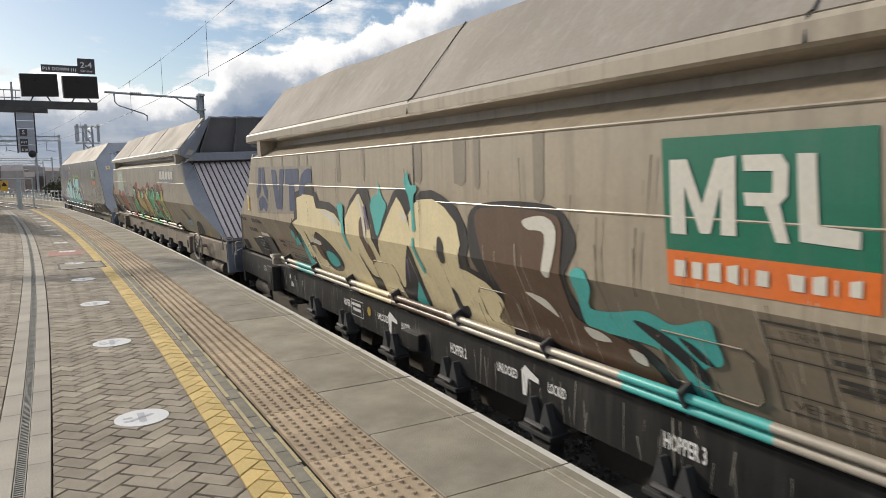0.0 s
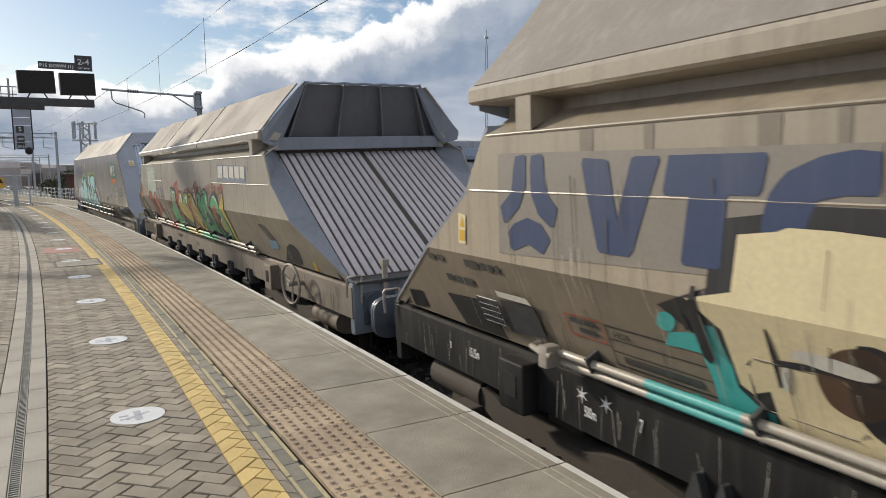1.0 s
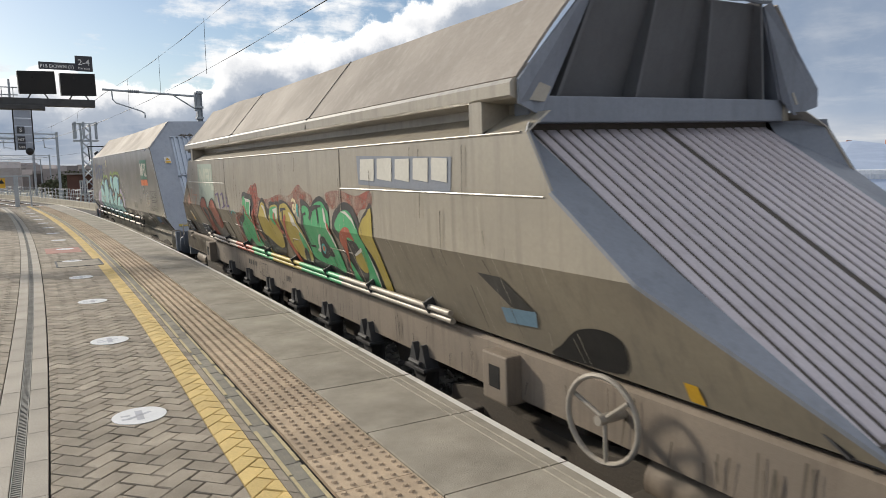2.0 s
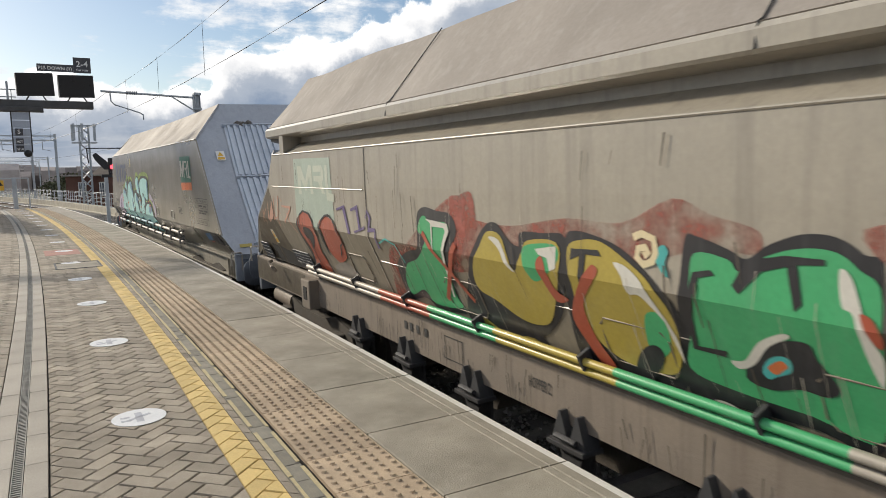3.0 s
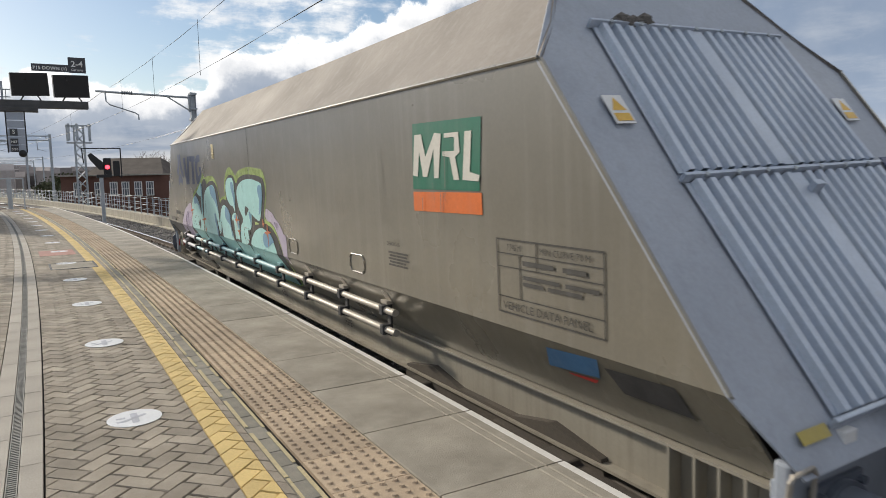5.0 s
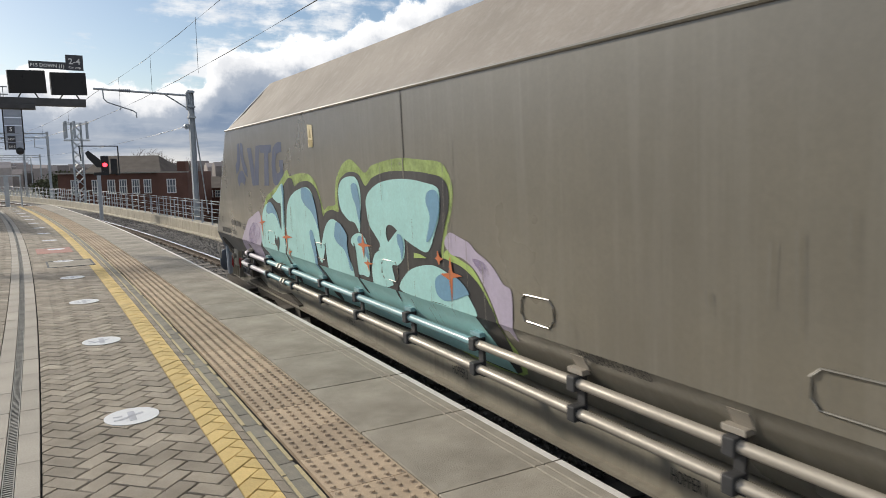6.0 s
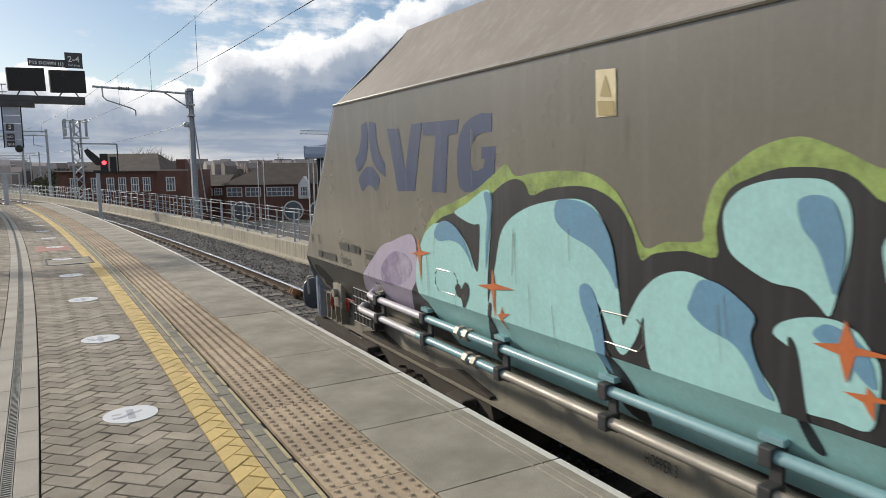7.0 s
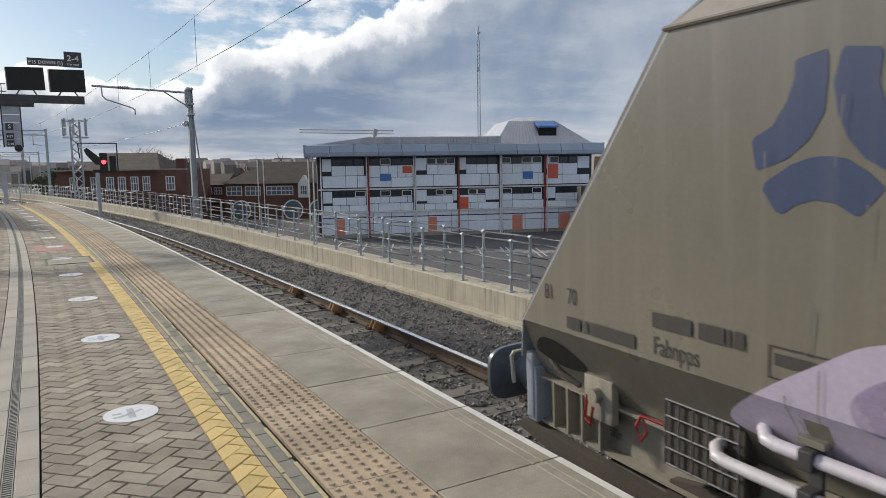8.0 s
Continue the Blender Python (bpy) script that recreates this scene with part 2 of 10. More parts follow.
M["hood"] = material("hood", (0.15, 0.155, 0.165), (0.11, 0.11, 0.115), 0.6, scale=1.5, fine=50, bump=0.06, streak=0.4, streak_col=(0.07, 0.07, 0.07))
M["under"] = material("under", (0.065, 0.056, 0.047), (0.10, 0.082, 0.064), 0.85, scale=4, fine=60, bump=0.25)
M["wheel"] = material("wheel", (0.10, 0.085, 0.07), (0.06, 0.05, 0.045), 0.7, 0.3, scale=5, fine=60, bump=0.1)
M["buffer_grey"] = material("buffer_grey", (0.15, 0.17, 0.21), (0.075, 0.085, 0.10), 0.45, 0.3, scale=4, fine=60, bump=0.05)
M["pipe"] = material("pipe", (0.44, 0.40, 0.34), (0.32, 0.29, 0.25), 0.5, 0.2, scale=4, fine=60, bump=0.05)
M["pipe_teal"] = material("pipe_teal", (0.11, 0.44, 0.42), (0.08, 0.34, 0.33), 0.5, scale=4, fine=60, bump=0.05)
M["coal"] = material("coal", (0.17, 0.155, 0.14), (0.11, 0.10, 0.09), 0.95, scale=12, fine=60, bump=0.9)

# ---- building helpers ----
def mesh_object(name, bm, mat, smooth=False):
    me = bpy.data.meshes.new(name)
    bmesh.ops.recalc_face_normals(bm, faces=bm.faces)
    bm.to_mesh(me)
    bm.free()
    for m in (mat if isinstance(mat, (list, tuple)) else [mat]):
        me.materials.append(m)
    if smooth:
        me.shade_smooth()
        me.set_sharp_from_angle(angle=radians(35))
    return new(name, me)


def part(name, bm, mat, parent, label="", smooth=False):
    ob = mesh_object(name, bm, mat, smooth)
    ob.parent = parent
    if label:
        tagged(ob, label)
    return ob


def share(ob, m, parent=None):
    """Another piece on the same mesh."""
    o = bpy.data.objects.new(ob.name, ob.data)
    scene.collection.objects.link(o)
    o.parent = parent or ob.parent
    o.matrix_basis = m
    return o


def thing(name, label, category, m=None, group="", kind=""):
    ob = new(name)
    ob.empty_display_size = 0.2
    if m is not None:
        ob.matrix_basis = m
    return tagged(ob, label, category, group, kind)


def structure(name, label, category="structure"):
    return tagged(new(name), label, category, "", "structure")


def box(bm, x0, x1, y0, y1, z0, z1, bevel=0.0, m=None, mat=0):
    vs = [bm.verts.new((x, y, z)) for z in (z0, z1) for y in (y0, y1) for x in (x0, x1)]
    fs = [bm.faces.new([vs[i] for i in q]) for q in
          ((0, 2, 3, 1), (4, 5, 7, 6), (0, 1, 5, 4), (2, 6, 7, 3), (0, 4, 6, 2), (1, 3, 7, 5))]
    for fc in fs:
        fc.material_index = mat
    if bevel:
        es = {e for fc in fs for e in fc.edges}
        r = bmesh.ops.bevel(bm, geom=list(es), offset=bevel, segments=2, profile=0.6, affect="EDGES", material=mat)
        vs = list({v for fc in r["faces"] for v in fc.verts} | {v for v in vs if v.is_valid})
    if m is not None:
        bmesh.ops.transform(bm, matrix=m, verts=[v for v in vs if v.is_valid])
    return vs


def prism(bm, pts, axis, a, b, mat=0):
    """A polygon of 2D points pulled from a to b along an axis ('x': points are y, z; 'y': x, z; 'z': x, y)."""
    def v3(p, t):
        return {"x": (t, p[0], p[1]), "y": (p[0], t, p[1]), "z": (p[0], p[1], t)}[axis]
    lo, hi = [bm.verts.new(v3(p, a)) for p in pts], [bm.verts.new(v3(p, b)) for p in pts]
    fs = [bm.faces.new(lo), bm.faces.new(hi[::-1])]
    n = len(pts)
    for i in range(n):
        fs.append(bm.faces.new((lo[i], hi[i], hi[(i + 1) % n], lo[(i + 1) % n])))
    for fc in fs:
        fc.material_index = mat
    return lo + hi


def tube(bm, a, b, r, n=10, r2=None, caps=True):
    a, b = Vector(a), Vector(b)
    q = (b - a).to_track_quat("Z", "Y").to_matrix()
    r2 = r if r2 is None else r2
    ra = [bm.verts.new(a + q @ Vector((r * math.cos(t), r * math.sin(t), 0))) for t in (2 * math.pi * i / n for i in range(n))]
    rb = [bm.verts.new(b + q @ Vector((r2 * math.cos(t), r2 * math.sin(t), 0))) for t in (2 * math.pi * i / n for i in range(n))]
    for i in range(n):
        bm.faces.new((ra[i], ra[(i + 1) % n], rb[(i + 1) % n], rb[i]))
    if caps:
        bm.faces.new(ra[::-1])
        bm.faces.new(rb)


def pipe(bm, pts, r, n=8):
    """A bent rod through points, mitred at the bends."""
    pts = [Vector(p) for p in pts]
    rings = []
    for i, p in enumerate(pts):
        d0 = (p - pts[i - 1]).normalized() if i else (pts[1] - p).normalized()
        d1 = (pts[i + 1] - p).normalized() if i < len(pts) - 1 else d0
        d = (d0 + d1).normalized()
        q = d.to_track_quat("Z", "Y").to_matrix()
        rings.append([bm.verts.new(p + q @ Vector((r * math.cos(2 * math.pi * k / n), r * math.sin(2 * math.pi * k / n), 0))) for k in range(n)])
    for u, v in zip(rings, rings[1:]):
        # the nearest start of the next ring keeps the rod from twisting
        o = min(range(n), key=lambda k: (v[k].co - u[0].co - (v[0].co - u[0].co).project(pts[1] - pts[0])).length)
        for k in range(n):
            bm.faces.new((u[k], u[(k + 1) % n], v[(k + 1 + o) % n], v[(k + o) % n]))
    bm.faces.new(rings[0][::-1])
    bm.faces.new(rings[-1])


def disc_solid(bm, c, axis, r, depth, n=24, r2=None):
    c, axis = Vector(c), Vector(axis).normalized()
    tube(bm, c - axis * depth / 2, c + axis * depth / 2, r, n, r2)


def ring(bm, c, axis, r, thick, n=28, k=8):
    """A hoop (handwheel rim)."""
    c, q = Vector(c), Vector(axis).normalized().to_track_quat("Z", "Y").to_matrix()
    rows = []
    for i in range(n):
        a = 2 * math.pi * i / n
        o = Vector((math.cos(a), math.sin(a), 0))
        rows.append([bm.verts.new(c + q @ (o * (r + thick * math.cos(b)) + Vector((0, 0, thick * math.sin(b))))) for b in (2 * math.pi * j / k for j in range(k))])
    for i in range(n):
        for j in range(k):
            bm.faces.new((rows[i][j], rows[(i + 1) % n][j], rows[(i + 1) % n][(j + 1) % k], rows[i][(j + 1) % k]))


def sweep(bm, profile, s0, s1, step=1.0, closed=True, mat=0, place=None):
    """A profile of (u, z) swept along the curve from s0 to s1."""
    place = place or at
    n = max(2, int(round((s1 - s0) / step)) + 1)
    rows = [[bm.verts.new(place(s0 + (s1 - s0) * i / (n - 1), u, z)) for u, z in profile] for i in range(n)]
    k = len(profile)
    for a, b in zip(rows, rows[1:]):
        for j in range(k if closed else k - 1):
            bm.faces.new((a[j], a[(j + 1) % k], b[(j + 1) % k], b[j])).material_index = mat
    if closed:
        bm.faces.new(rows[0]).material_index = mat
        bm.faces.new(rows[-1][::-1]).material_index = mat


def clip(poly, axis, limit, keep_below):
    """Cuts a convex 2D polygon at x or y = limit."""
    out = []
    for i, p in enumerate(poly):
        q = poly[(i + 1) % len(poly)]
        a, b = (p[axis] <= limit) == keep_below, (q[axis] <= limit) == keep_below
        if a:
            out.append(p)
        if a != b:
            t = (limit - p[axis]) / (q[axis] - p[axis])
            out.append((p[0] + t * (q[0] - p[0]), p[1] + t * (q[1] - p[1])))
    return out


def text_bm(words, size, align="LEFT", bold=0.0):
    """Flat letters of the built-in font as a bmesh in x, y."""
    cu = bpy.data.curves.new("letters", "FONT")
    cu.body, cu.size, cu.align_x, cu.resolution_u, cu.offset = words, size, align, 2, bold
    ob = bpy.data.objects.new("letters", cu)
    scene.collection.objects.link(ob)
    me = ob.to_mesh()
    bm = bmesh.new()
    bm.from_mesh(me)
    ob.to_mesh_clear()
    bpy.data.objects.remove(ob)
    bpy.data.curves.remove(cu)
    return bm

# ---- ground, platform and track ----
TACT0, TACT1, COPE = -1.105, -0.704, 0.849

ground = structure("ground", "wide ground of grey earth below the railway", "ground")
bm = bmesh.new()
box(bm, -1500, 2500, -600, 3500, -6.0, -4.75)
part("earth", bm, material("earth", (0.20, 0.19, 0.165), (0.12, 0.13, 0.095), 0.95, scale=0.05, fine=2, bump=0.2), ground)

# the embankment that carries platform and track
bm = bmesh.new()
sweep(bm, [(-9.0, -4.8), (-9.0, -0.06), (-0.02, -0.06), (-0.02, -1.35), (4.72, -1.35), (4.72, -4.8)], -14, 37.2, 2.0)
sweep(bm, [(-22.0, -4.8), (-22.0, -1.2), (4.72, -1.35), (4.72, -4.8)], 37.2, 170, 3.0)
embankment = tagged(mesh_object("viaduct", bm, M["concrete"]), "long curved concrete railway viaduct below platform and track", "viaduct", "", "structure")

platform = structure("platform", "curved station platform paved in grey brick and concrete slabs", "platform")
bm = bmesh.new()
sweep(bm, [(-8.9, -0.05), (-8.9, -0.022), (-0.06, -0.022), (-0.06, -0.05)], -8, 37.2, 1.0)
part("bedding", bm, M["joint"], platform)
bm = bmesh.new()
sweep(bm, [(-0.05, -1.3), (-0.05, -0.075), (-0.01, -0.075), (-0.01, -1.3)], -8, 37.2, 1.0)
part("platform_wall", bm, M["concrete"], platform)


def coping_slab():
    bm = bmesh.new()
    L0, z0 = COPE - 0.008, -0.075
    # cross-section with two grooves and a rounded nose
    prof = [(-0.70, z0), (-0.70, -0.004), (-0.696, 0), (-0.176, 0), (-0.170, -0.006), (-0.164, 0), (-0.121, 0), (-0.115, -0.006),
            (-0.109, 0), (-0.056, 0), (-0.012, 0), (-0.003, -0.006), (0.0, -0.018), (0.0, z0)]
    a = [bm.verts.new((x, 0.004, z)) for x, z in prof]
    b = [bm.verts.new((x, L0, z)) for x, z in prof]
    for i in range(len(prof)):
        fc = bm.faces.new((a[i], a[(i + 1) % len(prof)], b[(i + 1) % len(prof)], b[i]))
        if prof[i][0] >= -0.0561 and i < len(prof) - 1:
            fc.material_index = 1
    bm.faces.new(a)
    bm.faces.new(b[::-1])
    return part("coping_slab", bm, [M["coping"], M["white_line"]], platform)


def tactile_slab():
    bm = bmesh.new()
    box(bm, TACT0 + 0.003, TACT1 - 0.006, 0.003, 0.397, -0.05, -0.002)
    for i in range(6):
        for j in range(6):
            x = TACT0 + 0.0334 + 0.0668 * i
            y = 0.0334 + 0.0668 * j
            n = 6
            lo = [bm.verts.new((x + 0.0165 * math.cos(k * math.tau / n), y + 0.0165 * math.sin(k * math.tau / n), -0.0025)) for k in range(n)]
            hi = [bm.verts.new((x + 0.0105 * math.cos(k * math.tau / n), y + 0.0105 * math.sin(k * math.tau / n), 0.0075)) for k in range(n)]
            for k in range(n):
                bm.faces.new((lo[k], lo[(k + 1) % n], hi[(k + 1) % n], hi[k]))
            bm.faces.new(hi)
    return part("tactile_slab", bm, M["tactile"], platform)


slab = coping_slab()
slab.matrix_basis = along(2.527 - 12 * COPE, 0, 0)
for i in range(-11, 41):
    share(slab, along(2.527 + i * COPE, 0, random.uniform(-0.0015, 0.0015)))
slab = tactile_slab()
slab.matrix_basis = along(-6.0, 0, 0)
for i in range(1, 108):
    share(slab, along(-6.0 + 0.4 * i, 0, random.uniform(-0.001, 0.001)))

# a thin dark joint line and the painted kerb blocks between tactile strip and brick
bm = bmesh.new()
box(bm, -1.236, -1.134, 0.003, 0.197, -0.05, 0.0, 0.004)
kerb = part("kerb_block", bm, M["kerb"], platform)
kerb.matrix_basis = along(-4, 0, 0)
for i in range(1, 205):
    share(kerb, along(-4 + 0.2 * i, 0, random.uniform(-0.0015, 0.0015)))
for u in (-1.231, -1.147):
    bm = bmesh.new()
    s = 0.4
    while s < 36:
        e = s + random.uniform(0.15, 0.9)
        a, b = random.uniform(0.0, 0.010), random.uniform(0.012, 0.020)
        sweep(bm, [(u - a * 0.5, 0.0015), (u - a * 0.5, 0.0045), (u + b, 0.0045), (u + b, 0.0015)], s, e, 0.3)
        s = e + random.uniform(0.0, 0.12)
    part("kerb_paint", bm, M["kerb_paint"], platform, "worn cream paint line")

# herringbone bricks, 200 x 100 mm, at 45 degrees to the edge
bricks, rest, yellow_rest = [], bmesh.new(), bmesh.new()


def brick_mesh(poly, bm, z=0.0):
    """A brick with chamfered top from a 2D polygon of (u, s)."""
    n = len(poly)
    cx, cy = sum(p[0] for p in poly) / n, sum(p[1] for p in poly) / n
    def ring_at(k, zz):
        return [bm.verts.new(at(cy + (p[1] - cy) * k, cx + (p[0] - cx) * k, zz)) for p in poly]
    lo, mid, hi = ring_at(0.955, -0.03), ring_at(0.955, z - 0.006), ring_at(0.90, z)
    for a, b in ((lo, mid), (mid, hi)):
        for i in range(n):
            bm.faces.new((a[i], a[(i + 1) % n], b[(i + 1) % n], b[i]))
    bm.faces.new(hi)


def area(poly):
    return abs(sum(p[0] * q[1] - q[0] * p[1] for p, q in zip(poly, poly[1:] + poly[:1]))) / 2


def lay_bricks(u0, u1, s0, s1, yellow=None):
    """Herringbone over a strip; the painted stripe takes its own bricks."""
    w = 0.1
    cnt = 0
    c = math.sqrt(0.5)
    for k in range(-4, int((s1 - s0) / 0.1414) + 5):
        for j in range(-int((u1 - u0) / 0.2828) - 4, int((u1 - u0) / 0.2828) + 5):
            for horiz in (True, False):
                gx, gy = k + 2 * j, k - 2 * j
                if horiz:
                    r = ((gx, gy), (gx + 2, gy), (gx + 2, gy + 1), (gx, gy + 1))
                else:
                    r = ((gx, gy + 1), (gx + 1, gy + 1), (gx + 1, gy + 3), (gx, gy + 3))
                p0 = r[0]
                cs, cu = s0 + (p0[0] + p0[1]) * w * c, (u0 + u1) / 2 + (p0[0] - p0[1]) * w * c
                if not (s0 - 0.3 < cs < s1 + 0.3 and u0 - 0.4 < cu < u1 + 0.4):
                    continue
                poly = [((u0 + u1) / 2 + (a - b) * w * c, s0 + (a + b) * w * c) for a, b in r[::-1]]
                zones = [(u0, u1, False)]
                if yellow:
                    zones = [(u0, yellow[0], False), (yellow[0], yellow[1], True), (yellow[1], u1, False)]
                z = random.uniform(-0.002, 0.0015)
                for a, b, paint in zones:
                    q = poly
                    for ax, lim, below in ((0, b, True), (0, a, False), (1, s1, True), (1, s0, False)):
                        q = clip(q, ax, lim, below) if q else q
                    if len(q) < 3 or area(q) < 0.0008:
                        continue
                    bricks.append((q, z, paint))


lay_bricks(-2.205, -1.238, 1.8, 37, (-1.435, -1.280))
lay_bricks(-4.6, -2.475, 3.6, 37)
bricks.sort(key=lambda b: b[0][0][1])
single = 0
for q, z, paint in bricks:
    s, u = q[0][1], q[0][0]
    if 2.3 < s < 5.2 and -2.25 < u and single < 290:
        single += 1
        bm = bmesh.new()
        brick_mesh(q, bm, z)
        part("brick", bm, M["yellow_brick"] if paint else M["brick"], platform)
    else:
        brick_mesh(q, yellow_rest if paint else rest, z)
for name, bm, mat in (("paving_rest", rest, "brick_rest"), ("painted_paving_rest", yellow_rest, "yellow_rest")):
    me = bpy.data.meshes.new(name)
    bm.to_mesh(me)
    bm.free()
    me.materials.append(M[mat])
    ob = new(name, me)
    ob.parent = platform
    tagged(ob, "", "", "", "stuff")

# drain channel with slotted grate between two rows of edging slabs
bm = bmesh.new()
box(bm, -2.315, -2.213, 0.003, 0.447, -0.05, 0.0, 0.004)
es = part("edging_slab", bm, M["gutter_slab"], platform)
es.matrix_basis = along(1.2, 0, 0)
for i in range(1, 79):
    share(es, along(1.2 + 0.45 * i, 0, random.uniform(-0.001, 0.001)))
for i in range(0, 79):
    share(es, along(1.2 + 0.45 * i, -0.157, random.uniform(-0.001, 0.001)))
bm = bmesh.new()
for u in (-2.366, -2.322):
    sweep(bm, [(u, -0.03), (u, 0.001), (u + 0.005, 0.001), (u + 0.005, -0.03)], 1.0, 36.8, 0.5)
n = 0
s = 2.0
while s < 26:
    sweep(bm, [(-2.361, -0.012), (-2.361, -0.001), (-2.322, -0.001), (-2.322, -0.012)], s, s + 0.012, 0.012)
    s += 0.026
sweep(bm, [(-2.361, -0.012), (-2.361, -0.001), (-2.322, -0.001), (-2.322, -0.012)], 26, 36.8, 0.5)
part("drain_grate", bm, M["grate"], platform, "narrow slotted steel drain grate")

# floor stickers, one every 2.15 m
def floor_disc():
    root = thing("floor_sticker", "round white worn floor sticker on brick paving", "floor sticker", group="row of floor stickers")
    bm = bmesh.new()
    tube(bm, (0, 0, 0.001), (0, 0, 0.004), 0.15, 40)
    part("sticker_sheet", bm, M["disc"], root)
    bm = bmesh.new()
    box(bm, -0.02, 0.02, -0.085, 0.085, 0.0042, 0.0052)
    box(bm, -0.075, 0.075, -0.012, 0.012, 0.0042, 0.0052, m=pose(0, 0, 0, 0, 0, 32))
    for k in range(2):
        box(bm, -0.10, -0.05, -0.05 + k * 0.06, -0.028 + k * 0.06, 0.0042, 0.0052)
    part("print", bm, M["disc_print"], root, "faded grey printing")
    return root


disc = floor_disc()
disc.matrix_basis = along(4.331, -1.745, 0.0)
for i in range(1, 15):
    copy_thing(disc, along(4.331 + 2.15 * i, -1.745, 0.0))

# faded red marking and a chamber lid further along
def flat_patch(name, s0, s1, u0, u1, z, mat, label, category):
    bm = bmesh.new()
    sweep(bm, [(u0, 0.0005), (u0, z), (u1, z), (u1, 0.0005)], s0, s1, 0.3)
    return tagged(mesh_object(name, bm, mat), label, category)


flat_patch("painted_marking", 14.35, 15.35, -2.08, -1.5, 0.0035, M["red_paint"], "faded red painted patch on brick paving", "floor marking")
lid = thing("chamber_lid", "flat grey inspection chamber lid set into paving", "manhole cover")
bm = bmesh.new()
sweep(bm, [(-1.98, -0.01), (-1.98, 0.003), (-1.36, 0.003), (-1.36, -0.01)], 12.15, 12.95, 0.4)
part("lid", bm, M["coping"], lid)
bm = bmesh.new()
for a, b, c, e in ((-2.0, -1.97, 12.1, 13.0), (-1.37, -1.34, 12.1, 13.0), (-2.0, -1.34, 12.1, 12.13), (-2.0, -1.34, 12.97, 13.0)):
    sweep(bm, [(a, -0.01), (a, 0.006), (b, 0.006), (b, -0.01)], c, e, 0.5)
part("rim", bm, M["steel_dark"], lid)

# ---- track ----
track = structure("track", "curved railway track of steel rails on sleepers in dark ballast", "railway track")
bm = bmesh.new()
prof = [(-0.05, -1.4), (-0.05, -1.16), (0.35, -1.145), (0.8, -1.11), (1.54, -1.10), (2.3, -1.09), (2.75, -1.04), (3.4, -1.03), (3.95, -1.06), (4.3, -1.10), (4.3, -1.4)]
sweep(bm, prof, -12, 150, 0.5)
for v in bm.verts:
    if v.co.z > -1.3:
        v.co.z += 0.03 * noise.noise(v.co * 3.0)
part("ballast_bed", bm, M["ballast"], track)


def rail(u):
    bm = bmesh.new()
    z = RAIL_Z
    side = [(-0.07, z - 0.159), (-0.07, z - 0.148), (-0.012, z - 0.12), (-0.010, z - 0.05), (-0.036, z - 0.034), (-0.036, z - 0.006), (-0.028, z),
            (0.028, z), (0.036, z - 0.006), (0.036, z - 0.034), (0.010, z - 0.05), (0.012, z - 0.12), (0.07, z - 0.148), (0.07, z - 0.159)]
    sweep(bm, [(u + a, b) for a, b in side], -12, 150, 0.75)
    bm.faces.ensure_lookup_table()
    for fc in bm.faces:
        if all(v.co.z > z - 0.0065 for v in fc.verts):
            fc.material_index = 1
    return part("rail", bm, [M["rail_side"], M["rail_top"]], track, smooth=True)


rail(TRACK_U - 0.7525)
rail(TRACK_U + 0.7525)
bm = bmesh.new()
prism(bm, [(-1.27, -1.30), (-1.27, -1.095), (-1.24, -1.08), (-0.3, -1.085), (0.3, -1.085), (1.24, -1.08), (1.27, -1.095), (1.27, -1.30)], "y", -0.125, 0.125)
sleeper = part("sleeper", bm, M["sleeper"], track)
sleeper.matrix_basis = along(-6, TRACK_U)
for i in range(1, 110):
    share(sleeper, along(-6 + 0.65 * i, TRACK_U, random.uniform(-0.006, 0.006)))
bm = bmesh.new()
for sgn in (-1, 1):
    box(bm, sgn * 0.06 - 0.035 + sgn * 0.05, sgn * 0.06 + 0.035 + sgn * 0.05, -0.05, 0.05, -0.185, -0.14, 0.006)
    pipe(bm, [(sgn * 0.14, -0.04, -0.14), (sgn * 0.10, -0.045, -0.10), (sgn * 0.06, 0.0, -0.125), (sgn * 0.10, 0.045, -0.10), (sgn * 0.14, 0.03, -0.14)], 0.010, 6)
clipm = part("rail_clip", bm, M["rail_side"], track)
clipm.matrix_basis = along(-6, TRACK_U + 0.7525, RAIL_Z)
for i in range(1, 80):
    share(clipm, along(-6 + 0.65 * i, TRACK_U + 0.7525, RAIL_Z))
for i in (20, 22, 24):
    bm = bmesh.new()
    for sgn in (-1, 1):
        box(bm, -0.16, 0.10, sgn * 0.055 - 0.02, sgn * 0.055 + 0.02, -0.15, -0.03, 0.006, m=pose(0, 0, 0, 0, 25, 0))
    c = part("rail_anchor", bm, M["rust_clip"], track, "rust-orange rail anchor")
    c.matrix_basis = along({20: 9.3, 22: 10.9, 24: 12.9}[i], TRACK_U + 0.7525, RAIL_Z)

# loose stones
rng = random.Random(5)


